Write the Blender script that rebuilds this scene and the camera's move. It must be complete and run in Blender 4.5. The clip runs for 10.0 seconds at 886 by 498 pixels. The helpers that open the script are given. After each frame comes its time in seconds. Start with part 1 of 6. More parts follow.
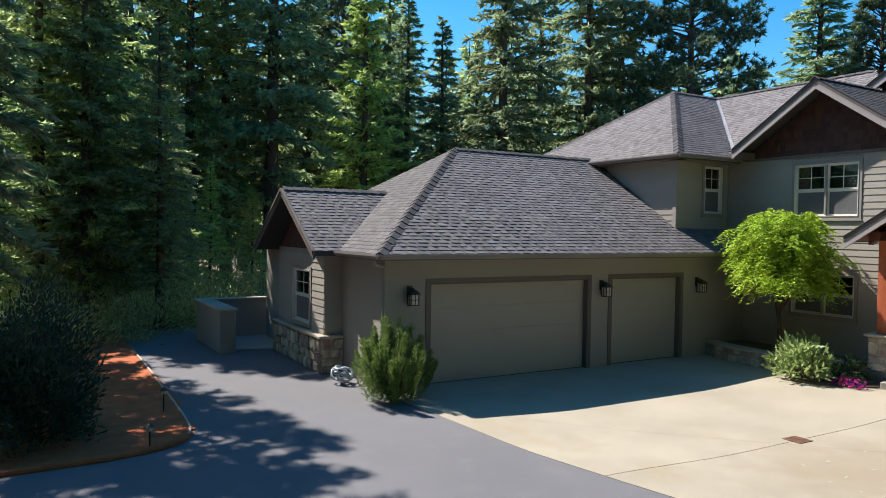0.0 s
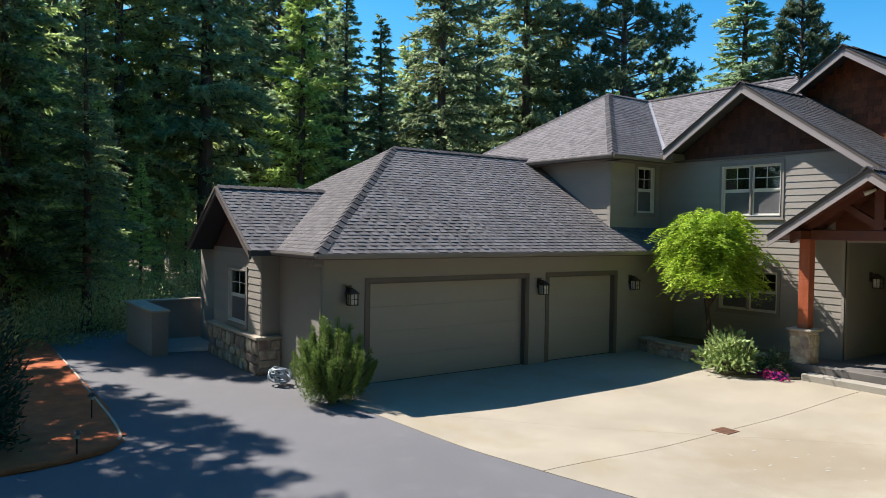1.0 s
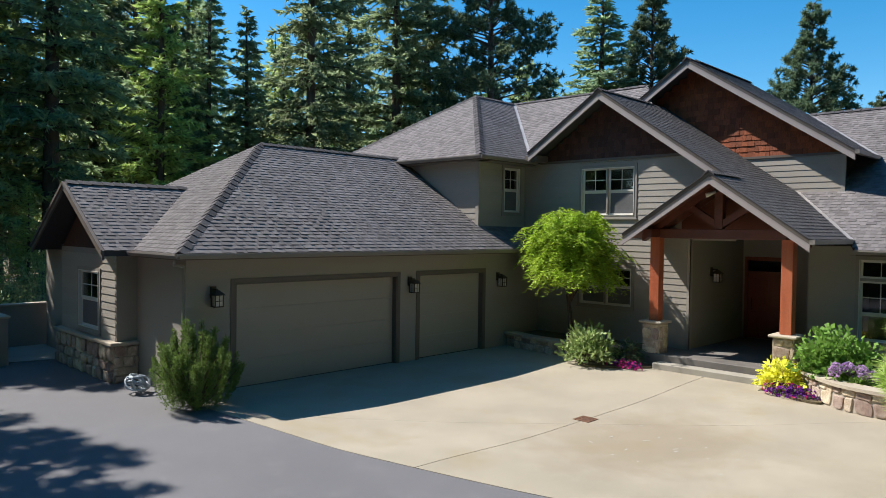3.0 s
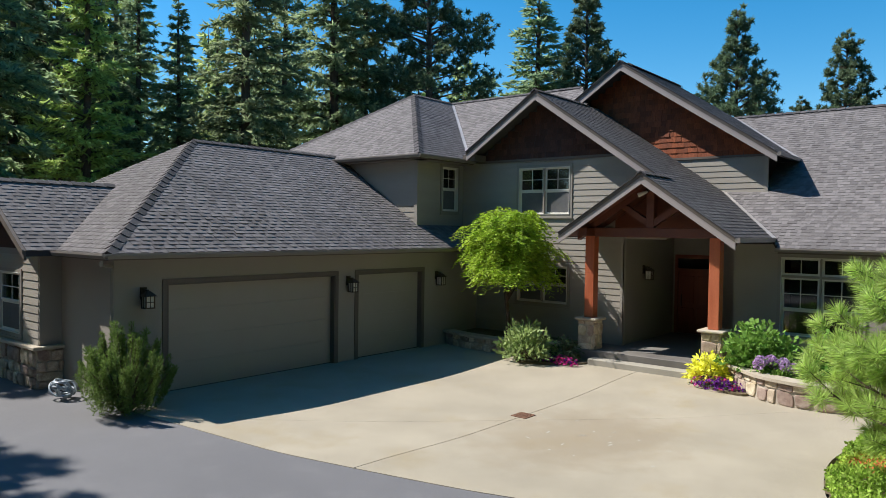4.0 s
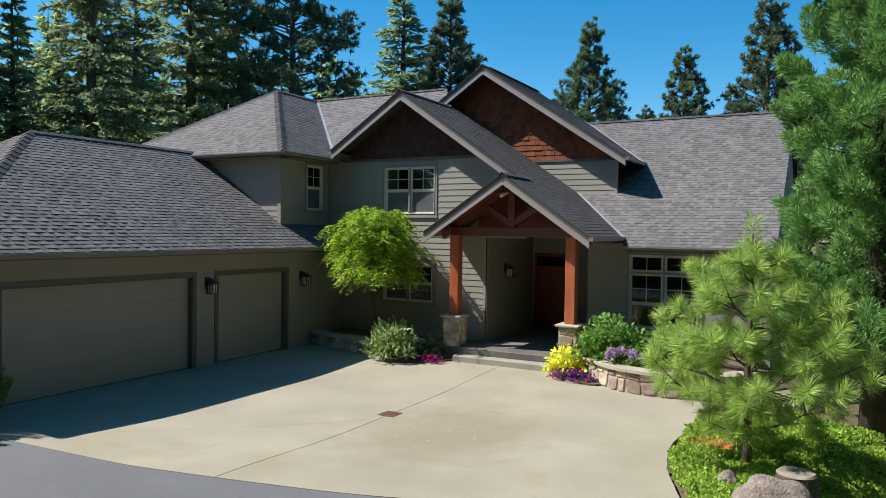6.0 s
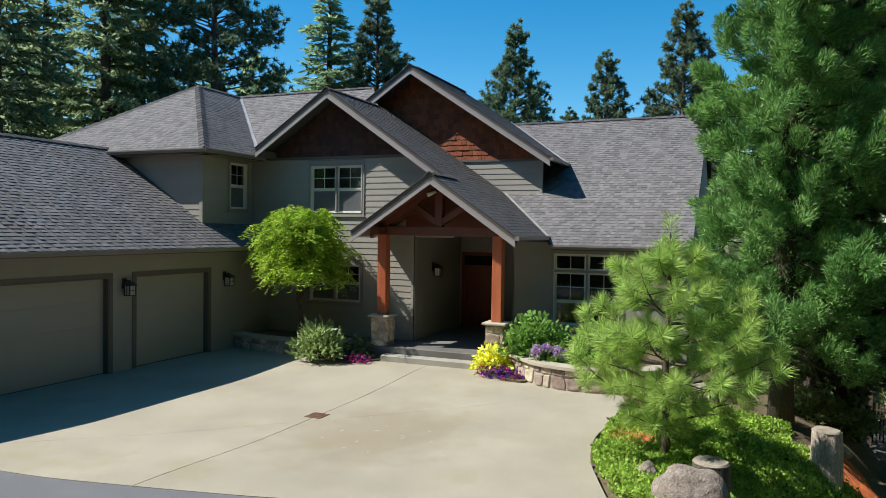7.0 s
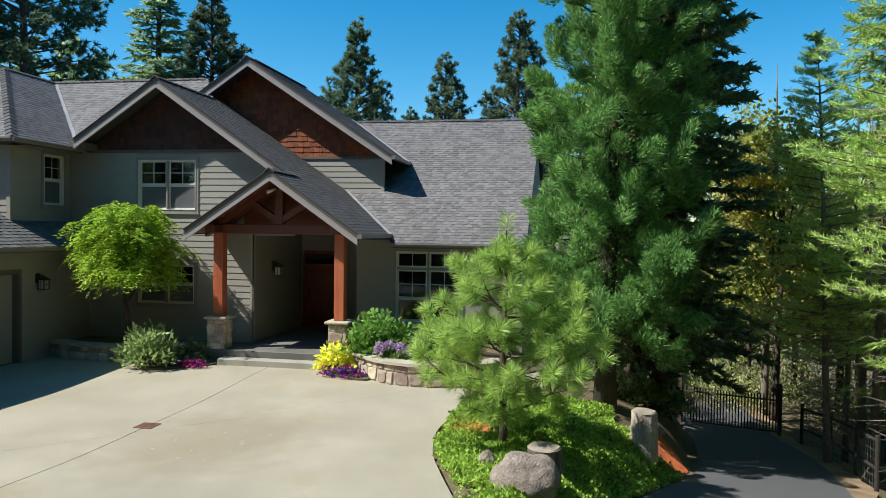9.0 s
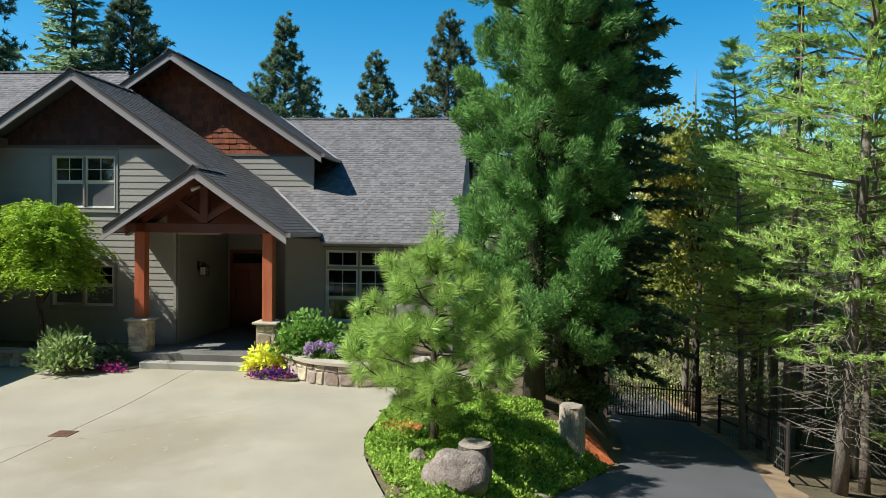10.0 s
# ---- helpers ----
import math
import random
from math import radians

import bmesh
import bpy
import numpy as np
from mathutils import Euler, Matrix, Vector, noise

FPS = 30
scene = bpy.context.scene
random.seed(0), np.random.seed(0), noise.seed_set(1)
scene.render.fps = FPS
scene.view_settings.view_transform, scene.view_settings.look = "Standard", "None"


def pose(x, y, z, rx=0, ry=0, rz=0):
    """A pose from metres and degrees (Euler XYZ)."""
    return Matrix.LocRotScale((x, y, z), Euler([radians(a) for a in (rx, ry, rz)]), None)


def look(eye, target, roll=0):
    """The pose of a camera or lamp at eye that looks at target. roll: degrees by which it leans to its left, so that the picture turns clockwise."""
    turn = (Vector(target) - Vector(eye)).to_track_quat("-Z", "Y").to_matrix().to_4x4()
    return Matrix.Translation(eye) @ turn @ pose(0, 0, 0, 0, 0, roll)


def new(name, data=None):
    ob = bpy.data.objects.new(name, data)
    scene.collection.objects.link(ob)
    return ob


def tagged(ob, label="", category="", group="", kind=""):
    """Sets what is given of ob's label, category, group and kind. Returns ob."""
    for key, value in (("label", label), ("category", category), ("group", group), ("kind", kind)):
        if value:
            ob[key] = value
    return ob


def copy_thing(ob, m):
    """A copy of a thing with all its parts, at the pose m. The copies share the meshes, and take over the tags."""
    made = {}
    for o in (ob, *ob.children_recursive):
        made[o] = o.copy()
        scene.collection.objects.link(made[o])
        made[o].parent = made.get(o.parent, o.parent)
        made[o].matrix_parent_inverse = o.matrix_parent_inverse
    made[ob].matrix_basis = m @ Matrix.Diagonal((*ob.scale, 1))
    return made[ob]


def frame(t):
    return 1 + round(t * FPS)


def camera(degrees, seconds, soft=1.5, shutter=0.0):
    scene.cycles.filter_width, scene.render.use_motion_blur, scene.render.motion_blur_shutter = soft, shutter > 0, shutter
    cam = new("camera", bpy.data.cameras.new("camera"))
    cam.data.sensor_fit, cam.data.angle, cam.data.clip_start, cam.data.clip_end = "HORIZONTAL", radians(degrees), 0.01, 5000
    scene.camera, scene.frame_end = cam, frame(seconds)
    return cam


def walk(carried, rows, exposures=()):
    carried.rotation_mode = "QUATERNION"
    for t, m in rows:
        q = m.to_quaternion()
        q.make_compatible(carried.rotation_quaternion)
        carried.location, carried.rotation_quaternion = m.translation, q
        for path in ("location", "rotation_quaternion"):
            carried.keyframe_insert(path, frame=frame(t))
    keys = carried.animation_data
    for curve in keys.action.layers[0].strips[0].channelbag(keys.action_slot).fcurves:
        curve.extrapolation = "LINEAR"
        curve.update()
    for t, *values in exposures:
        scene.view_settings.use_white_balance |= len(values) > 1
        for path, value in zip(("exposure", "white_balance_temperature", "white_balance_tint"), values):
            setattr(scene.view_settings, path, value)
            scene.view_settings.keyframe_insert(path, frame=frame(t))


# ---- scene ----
cam = camera(63.58, 10.0, 0.8)
EYE = (0.0, 0.0, 3.7)
# seconds, turn to the left from +y, tilt up, roll
TURNS = [
    (0.0, -30.45, -1.59, 0.87),
    (0.5, -32.83, -1.59, 0.87),
    (1.0, -35.32, -1.59, 0.82),
    (1.5, -38.01, -1.57, 0.81),
    (2.0, -40.84, -1.54, 0.83),
    (2.5, -43.34, -1.53, 0.84),
    (4.0, -50.55, -1.56, 0.81),
    (4.5, -53.41, -1.54, 0.80),
    (5.0, -56.08, -1.50, 0.81),
    (5.5, -58.64, -1.48, 0.84),
    (7.0, -67.05, -1.44, 0.82),
    (7.5, -70.32, -1.43, 0.84),
    (8.0, -73.59, -1.43, 0.84),
    (8.5, -76.72, -1.44, 0.81),
    (9.0, -79.63, -1.42, 0.79),
    (9.5, -82.47, -1.42, 0.78),
    (10.0, -85.18, -1.46, 0.72),
]


def facing(turn, tilt, roll):
    a, b = radians(turn), radians(tilt)
    ahead = Vector((-math.sin(a) * math.cos(b), math.cos(a) * math.cos(b), math.sin(b)))
    return look(EYE, Vector(EYE) + ahead, roll)


walk(cam, [(t, facing(turn, tilt, roll)) for t, turn, tilt, roll in TURNS], [(0.0, 1.0, 6300, 14), (2.5, 0.80, 6250, 13), (5.5, 0.62, 6150, 9), (10.0, 0.68, 6050, 4)])

# ---- light ----
SUN_FROM = Vector((-0.34, 0.755, 1.0)).normalized()
world = bpy.data.worlds.new("sky_world")
scene.world = world
world.use_nodes = True
sky = world.node_tree.nodes.new("ShaderNodeTexSky")
sky.sky_type, sky.sun_disc = "NISHITA", False
sky.sun_elevation = math.asin(SUN_FROM.z)
sky.sun_rotation = math.atan2(SUN_FROM.x, SUN_FROM.y)
sky.altitude, sky.air_density, sky.dust_density, sky.ozone_density = 900, 1.0, 0.6, 1.3
back = world.node_tree.nodes["Background"]
back.inputs["Strength"].default_value = 0.10
tone = world.node_tree.nodes.new("ShaderNodeHueSaturation")
tone.inputs["Saturation"].default_value = 1.48
tone.inputs["Hue"].default_value = 0.488
world.node_tree.links.new(sky.outputs[0], tone.inputs["Color"])
world.node_tree.links.new(tone.outputs[0], back.inputs["Color"])
sun_data = bpy.data.lights.new("sun", "SUN")
sun_data.energy, sun_data.angle, sun_data.color = 5.0, radians(0.53), (1.0, 0.935, 0.82)
sun = new("sun", sun_data)
sun.matrix_world = look(SUN_FROM * 60, (0, 0, 0))

# ---- small tools ----
rng = np.random.default_rng(7)
rnd = random.Random(11)


def world_of(ob):
    m = ob.matrix_basis.copy()
    if ob.parent:
        m = world_of(ob.parent) @ ob.matrix_parent_inverse @ m
    return m


def under(ob, parent):
    """Parents ob, which keeps its place in the world."""
    if parent:
        ob.parent = parent
        ob.matrix_parent_inverse = world_of(parent).inverted()
    return ob


def mesh_of(bm, name, material, smooth=False):
    me = bpy.data.meshes.new(name)
    bm.to_mesh(me)
    bm.free()
    if material:
        me.materials.append(material)
    if smooth:
        for f in me.polygons:
            f.use_smooth = True
    return me


def part(name, bm, material, parent=None, label="", smooth=False):
    ob = new(name, mesh_of(bm, name, material, smooth))
    if label:
        ob["label"] = label
    return under(ob, parent)


def mesh_from(name, verts, faces, material, smooth=False):
    """verts (n, 3), faces (m, k): one mesh with faces of k corners each."""
    verts, faces = np.asarray(verts, np.float32), np.asarray(faces, np.int32)
    me = bpy.data.meshes.new(name)
    me.vertices.add(len(verts))
    me.vertices.foreach_set("co", verts.ravel())
    k = faces.shape[1]
    me.loops.add(faces.size)
    me.loops.foreach_set("vertex_index", faces.ravel())
    me.polygons.add(len(faces))
    me.polygons.foreach_set("loop_start", np.arange(0, faces.size, k, dtype=np.int32))
    me.polygons.foreach_set("use_smooth", np.full(len(faces), smooth))
    me.update(calc_edges=True)
    me.materials.append(material)
    return me


def empty(name, place, label="", category="", group="", kind=""):
    ob = new(name)
    ob.location = place
    ob.empty_display_size = 0.2
    return tagged(ob, label, category, group, kind)


def box(bm, x0, x1, y0, y1, z0, z1, bevel=0.0):
    vs = [bm.verts.new(p) for p in ((x0, y0, z0), (x1, y0, z0), (x1, y1, z0), (x0, y1, z0),
                                    (x0, y0, z1), (x1, y0, z1), (x1, y1, z1), (x0, y1, z1))]
    fs = [bm.faces.new([vs[i] for i in q]) for q in ((3, 2, 1, 0), (4, 5, 6, 7), (0, 1, 5, 4), (1, 2, 6, 5), (2, 3, 7, 6), (3, 0, 4, 7))]
    if bevel:
        es = {e for f in fs for e in f.edges}
        bmesh.ops.bevel(bm, geom=list(es), offset=bevel, segments=1, affect="EDGES")
    return vs


def boxed(bevel=0.0, *boxes):
    bm = bmesh.new()
    for b in boxes:
        box(bm, *b, bevel=bevel)
    return bm


def prism(bm, ring0, ring1):
    """A solid between two rings of the same number of points."""
    a, b = [bm.verts.new(p) for p in ring0], [bm.verts.new(p) for p in ring1]
    n = len(a)
    bm.faces.new(a[::-1])
    bm.faces.new(b)
    for i in range(n):
        bm.faces.new((a[i], a[(i + 1) % n], b[(i + 1) % n], b[i]))
    bmesh.ops.recalc_face_normals(bm, faces=bm.faces)
    return bm


def tube(bm, points, radii, sides=8, cap=True):
    """A tapered tube along points."""
    rings = []
    pts = [Vector(p) for p in points]
    for i, p in enumerate(pts):
        d = (pts[min(i + 1, len(pts) - 1)] - pts[max(i - 1, 0)]).normalized()
        side = d.cross(Vector((0.31, 0.77, 0.12)) if abs(d.z) > 0.9 else Vector((0, 0, 1))).normalized()
        up = side.cross(d)
        r = radii[i] if not isinstance(radii, (int, float)) else radii
        rings.append([bm.verts.new(p + (side * math.cos(a) + up * math.sin(a)) * r) for a in [2 * math.pi * k / sides for k in range(sides)]])
    for a, b in zip(rings, rings[1:]):
        for k in range(sides):
            bm.faces.new((a[k], a[(k + 1) % sides], b[(k + 1) % sides], b[k]))
    if cap:
        bm.faces.new(rings[0][::-1])
        bm.faces.new(rings[-1])
    bmesh.ops.recalc_face_normals(bm, faces=bm.faces)
    return bm


def wallbox(bm, axis, plane, a0, a1, d0, d1, z0, z1, bevel=0.0):
    """A box on a wall that faces -x (axis x) or -y (axis y): a along it, d outwards."""
    if axis == "x":
        return box(bm, plane - d1, plane - d0, a0, a1, z0, z1, bevel)
    return box(bm, a0, a1, plane - d1, plane - d0, z0, z1, bevel)


def on_wall(axis, plane, a, d, z):
    return Vector((plane - d, a, z)) if axis == "x" else Vector((a, plane - d, z))


# ---- materials ----
def surface(name, low, high, rough=0.8, scale=2.0, fine=60.0, grain=0.25, bump=0.15, metal=0.0, island=0.0, each=0.0, spots=None, stretch=(1, 1, 1), spec=0.5, leaf=0.0, hue=0.0):
    """A surface whose colour wanders between low and high at two scales; island, each: how much pieces differ."""
    m = bpy.data.materials.new(name)
    m.use_nodes = True
    nodes, link = m.node_tree.nodes, m.node_tree.links.new
    shader = nodes["Principled BSDF"]
    geo = nodes.new("ShaderNodeNewGeometry")
    move = nodes.new("ShaderNodeMapping")
    move.inputs["Scale"].default_value = stretch
    link(geo.outputs["Position"], move.inputs["Vector"])

    def noisy(s, detail):
        n = nodes.new("ShaderNodeTexNoise")
        n.inputs["Scale"].default_value, n.inputs["Detail"].default_value, n.inputs["Roughness"].default_value = s, detail, 0.6
        link(move.outputs[0], n.inputs["Vector"])
        return n.outputs["Fac"]

    def span(value, a, b, c, d):
        n = nodes.new("ShaderNodeMapRange")
        for i, x in enumerate((a, b, c, d)):
            n.inputs[i + 1].default_value = x
        link(value, n.inputs[0])
        return n.outputs[0]

    broad, small = noisy(scale, 4), noisy(fine, 3)
    mix = nodes.new("ShaderNodeMix")
    mix.data_type = "RGBA"
    mix.inputs[6].default_value, mix.inputs[7].default_value = (*low, 1), (*high, 1)
    link(span(broad, 0.33, 0.67, 0, 1), mix.inputs[0])
    colour = mix.outputs[2]
    if spots:
        size, amount, tone = spots
        patch = nodes.new("ShaderNodeMix")
        patch.data_type = "RGBA"
        patch.inputs[7].default_value = (*tone, 1)
        link(colour, patch.inputs[6])
        link(span(noisy(size, 5), 0.56, 0.72, 0, amount), patch.inputs[0])
        colour = patch.outputs[2]
    hsv = nodes.new("ShaderNodeHueSaturation")
    link(colour, hsv.inputs["Color"])
    value = span(small, 0.25, 0.75, 1 - grain, 1 + grain)
    for amount, source in ((island, geo.outputs["Random Per Island"]), (each, nodes.new("ShaderNodeObjectInfo").outputs["Random"])):
        if amount:
            times = nodes.new("ShaderNodeMath")
            times.operation = "MULTIPLY"
            link(value, times.inputs[0])
            link(span(source, 0, 1, 1 - amount, 1 + amount), times.inputs[1])
            value = times.outputs[0]
            if hue:
                link(span(source, 0, 1, 0.5 - hue, 0.5 + hue), hsv.inputs["Hue"])
    link(value, hsv.inputs["Value"])
    link(hsv.outputs[0], shader.inputs["Base Color"])
    shader.inputs["Metallic"].default_value = metal
    shader.inputs["Specular IOR Level"].default_value = spec
    link(span(broad, 0.3, 0.7, max(rough - 0.08, 0.02), min(rough + 0.08, 1)), shader.inputs["Roughness"])
    if bump:
        b = nodes.new("ShaderNodeBump")
        b.inputs["Strength"].default_value, b.inputs["Distance"].default_value = bump, 0.02
        link(small, b.inputs["Height"])
        link(b.outputs[0], shader.inputs["Normal"])
    if leaf:
        trans = nodes.new("ShaderNodeBsdfTranslucent")
        link(hsv.outputs[0], trans.inputs["Color"])
        both = nodes.new("ShaderNodeMixShader")
        both.inputs[0].default_value = leaf
        link(shader.outputs[0], both.inputs[1])
        link(trans.outputs[0], both.inputs[2])
        link(both.outputs[0], nodes["Material Output"].inputs["Surface"])
    return m


M_SHINGLE = surface("roof_shingle", (0.122, 0.113, 0.115), (0.150, 0.139, 0.142), 0.9, 0.7, 120, 0.32, 0.3, island=0.24, each=0.24, spec=0.3)
M_DECK = surface("roof_underlay", (0.05, 0.047, 0.05), (0.06, 0.055, 0.058), 0.9)
M_CAP = surface("ridge_cap", (0.06, 0.056, 0.06), (0.09, 0.085, 0.088), 0.9, 0.7, 160, 0.3, 0.3, island=0.3, spec=0.3)
M_SIDING = surface("taupe_siding", (0.300, 0.272, 0.236), (0.335, 0.305, 0.266), 0.62, 0.6, 45, 0.06, 0.06, each=0.035, stretch=(1, 1, 3))
M_STUCCO = surface("taupe_stucco", (0.285, 0.255, 0.225), (0.315, 0.285, 0.25), 0.85, 0.7, 130, 0.10, 0.35)
M_DOORPAINT = surface("garage_door_paint", (0.30, 0.268, 0.232), (0.32, 0.288, 0.25), 0.5, 0.8, 60, 0.04, 0.03)
M_TRIM = surface("brown_trim", (0.105, 0.085, 0.072), (0.13, 0.105, 0.09), 0.6, 1.5, 70, 0.12, 0.08)
M_FASCIA = surface("mauve_fascia", (0.30, 0.262, 0.258), (0.34, 0.30, 0.295), 0.55, 0.8, 60, 0.06, 0.05)
M_GUTTER = surface("gutter_metal", (0.20, 0.18, 0.165), (0.23, 0.205, 0.19), 0.4, 1.2, 50, 0.08, 0.03)
M_SOFFIT = surface("soffit_boards", (0.22, 0.19, 0.165), (0.26, 0.225, 0.19), 0.7, 1.0, 40, 0.1, 0.1)
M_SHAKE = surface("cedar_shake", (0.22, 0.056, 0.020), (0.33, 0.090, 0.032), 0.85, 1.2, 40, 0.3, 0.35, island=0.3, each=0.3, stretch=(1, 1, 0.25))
# darker copy of cedar_shake: shade under the eaves put into the colour
M_SHADESHAKE = surface("shaded_cedar_shake", (0.058, 0.026, 0.021), (0.085, 0.038, 0.029), 0.85, 1.2, 40, 0.3, 0.35, island=0.3, stretch=(1, 1, 0.25))
M_TIMBER = surface("stained_timber", (0.36, 0.085, 0.034), (0.48, 0.135, 0.055), 0.5, 1.5, 40, 0.25, 0.2, stretch=(4, 4, 0.4))
M_BEAM = surface("stained_beam", (0.095, 0.026, 0.014), (0.145, 0.043, 0.021), 0.5, 1.5, 40, 0.25, 0.2, stretch=(0.6, 0.6, 2))
M_DOOR = surface("front_door_wood", (0.17, 0.036, 0.016), (0.24, 0.056, 0.024), 0.38, 1.3, 30, 0.2, 0.1, stretch=(4, 4, 0.5))
M_WHITE = surface("window_vinyl", (0.60, 0.575, 0.53), (0.66, 0.635, 0.585), 0.45, 2, 50, 0.04, 0.02)
M_CASING = surface("window_casing", (0.24, 0.215, 0.19), (0.28, 0.25, 0.22), 0.6, 1.0, 50, 0.06, 0.05)
M_FLASH = surface("valley_metal", (0.42, 0.39, 0.38), (0.52, 0.49, 0.47), 0.4, 2, 60, 0.1, 0.05, metal=0.4)
M_ROOM = surface("unlit_room", (0.05, 0.048, 0.045), (0.07, 0.066, 0.06), 0.9, 2, 30, 0.1, 0)
M_SCREEN = surface("insect_screen", (0.09, 0.09, 0.095), (0.12, 0.12, 0.125), 0.8, 2, 300, 0.2, 0.1)
M_IRON = surface("black_iron", (0.018, 0.017, 0.016), (0.03, 0.028, 0.026), 0.45, 3, 60, 0.2, 0.1, metal=0.6)
M_BRONZE = surface("lantern_bronze", (0.055, 0.040, 0.030), (0.08, 0.058, 0.042), 0.45, 5, 80, 0.2, 0.1, metal=0.5)
M_FROST = surface("lantern_glass", (0.50, 0.48, 0.43), (0.60, 0.58, 0.52), 0.25, 8, 90, 0.1, 0.05)
M_CONCRETE = surface("driveway_concrete", (0.285, 0.250, 0.190), (0.342, 0.301, 0.231), 0.85, 0.6, 60, 0.20, 0.15, spots=(0.42, 0.9, (0.285, 0.235, 0.150)), each=0.04)


def stained(m, place, size, tone, amount):
    """Lays one wide stain with a broken edge over a surface."""
    nodes, link = m.node_tree.nodes, m.node_tree.links.new
    shader = nodes["Principled BSDF"]
    source = shader.inputs["Base Color"].links[0].from_socket
    geo, move = nodes.new("ShaderNodeNewGeometry"), nodes.new("ShaderNodeMapping")
    move.vector_type = "TEXTURE"
    move.inputs["Location"].default_value, move.inputs["Scale"].default_value = place, size
    link(geo.outputs["Position"], move.inputs["Vector"])
    ball, cloud = nodes.new("ShaderNodeTexGradient"), nodes.new("ShaderNodeTexNoise")
    ball.gradient_type = "SPHERICAL"
    link(move.outputs[0], ball.inputs[0])
    cloud.inputs["Scale"].default_value, cloud.inputs["Detail"].default_value = 2.2, 6
    link(geo.outputs["Position"], cloud.inputs["Vector"])
    total, fade = nodes.new("ShaderNodeMath"), nodes.new("ShaderNodeMapRange")
    link(ball.outputs["Fac"], total.inputs[0])
    link(cloud.outputs["Fac"], total.inputs[1])
    link(total.outputs[0], fade.inputs[0])
    for i, v in enumerate((0.62, 1.15, 0.0, amount)):
        fade.inputs[i + 1].default_value = v
    mix = nodes.new("ShaderNodeMix")
    mix.data_type = "RGBA"
    mix.inputs[7].default_value = (*tone, 1)
    link(fade.outputs[0], mix.inputs[0])
    link(source, mix.inputs[6])
    link(mix.outputs[2], shader.inputs["Base Color"])


stained(M_CONCRETE, (11.9, 6.3, 0.0), (3.2, 2.4, 1.0), (0.22, 0.165, 0.10), 0.42)
# darker than the steps: the shade under the porch roof is in this colour
M_PORCH = surface("shaded_porch_slab", (0.11, 0.10, 0.092), (0.16, 0.148, 0.134), 0.75, 1.2, 90, 0.15, 0.12)
M_FLECK = surface("scuffed_concrete", (0.32, 0.30, 0.25), (0.40, 0.375, 0.315), 0.9, 3, 60, 0.2, 0.1)
M_STEP = surface("step_concrete", (0.27, 0.25, 0.21), (0.34, 0.315, 0.265), 0.85, 1.0, 90, 0.12, 0.12)
M_ASPHALT = surface("asphalt", (0.112, 0.111, 0.119), (0.138, 0.136, 0.145), 0.85, 0.4, 220, 0.25, 0.25, spots=(1.6, 0.35, (0.165, 0.162, 0.168)))
M_LANE = surface("sealed_asphalt", (0.074, 0.073, 0.079), (0.094, 0.092, 0.099), 0.8, 0.4, 220, 0.25, 0.25)
M_STONE = surface("field_stone", (0.30, 0.215, 0.155), (0.52, 0.43, 0.34), 0.85, 5, 45, 0.3, 0.7, island=0.35, each=0.38, hue=0.03)
M_MORTAR = surface("mortar", (0.33, 0.28, 0.23), (0.43, 0.37, 0.30), 0.95, 5, 90, 0.2, 0.3)
M_CAPSTONE = surface("wall_cap", (0.36, 0.31, 0.24), (0.44, 0.385, 0.30), 0.8, 2, 70, 0.15, 0.2)
M_ROCK = surface("boulder", (0.15, 0.115, 0.095), (0.29, 0.235, 0.20), 0.9, 4, 30, 0.4, 0.9, spots=(9, 0.6, (0.36, 0.31, 0.29)))
M_MULCH = surface("red_mulch", (0.31, 0.070, 0.020), (0.48, 0.130, 0.040), 0.95, 3, 60, 0.45, 0.9, island=0.4)
M_SOIL = surface("forest_floor", (0.075, 0.055, 0.032), (0.16, 0.12, 0.065), 0.95, 0.5, 25, 0.5, 0.8, spots=(0.9, 0.6, (0.07, 0.09, 0.025)))
M_DUST = surface("sandy_verge", (0.17, 0.115, 0.07), (0.30, 0.205, 0.125), 0.95, 1.5, 60, 0.3, 0.5)
M_BARK = surface("conifer_bark", (0.060, 0.042, 0.032), (0.12, 0.086, 0.066), 0.95, 2.5, 25, 0.4, 0.9, stretch=(2, 2, 0.5))
M_STUMP = surface("weathered_stump", (0.36, 0.285, 0.22), (0.60, 0.50, 0.41), 0.95, 4, 22, 0.45, 1.0, stretch=(3, 3, 0.6), spots=(9, 0.9, (0.20, 0.12, 0.08)))
# dark bark colour for the short stump, holds the young pine's shade
M_SHADEBARK = surface("shaded_stump_bark", (0.07, 0.055, 0.045), (0.17, 0.14, 0.115), 0.95, 4, 25, 0.45, 1.0, stretch=(3, 3, 0.4))
M_WIRE = surface("galvanised_wire", (0.22, 0.22, 0.22), (0.32, 0.32, 0.32), 0.5, 3, 40, 0.1, 0.0, metal=0.6)
M_GATEWOOD = surface("dark_gate_boards", (0.045, 0.03, 0.022), (0.08, 0.055, 0.04), 0.7, 3, 40, 0.25, 0.2)
M_CUT = surface("stump_top", (0.20, 0.165, 0.13), (0.32, 0.27, 0.22), 0.9, 5, 50, 0.25, 0.4)


def glass(name):
    m = bpy.data.materials.new(name)
    m.use_nodes = True
    b = m.node_tree.nodes["Principled BSDF"]
    b.inputs["Base Color"].default_value = (0.75, 0.80, 0.80, 1)
    b.inputs["Roughness"].default_value = 0.03
    b.inputs["Transmission Weight"].default_value = 1.0
    b.inputs["IOR"].default_value = 1.45
    return m


M_GLASS = glass("window_glass")

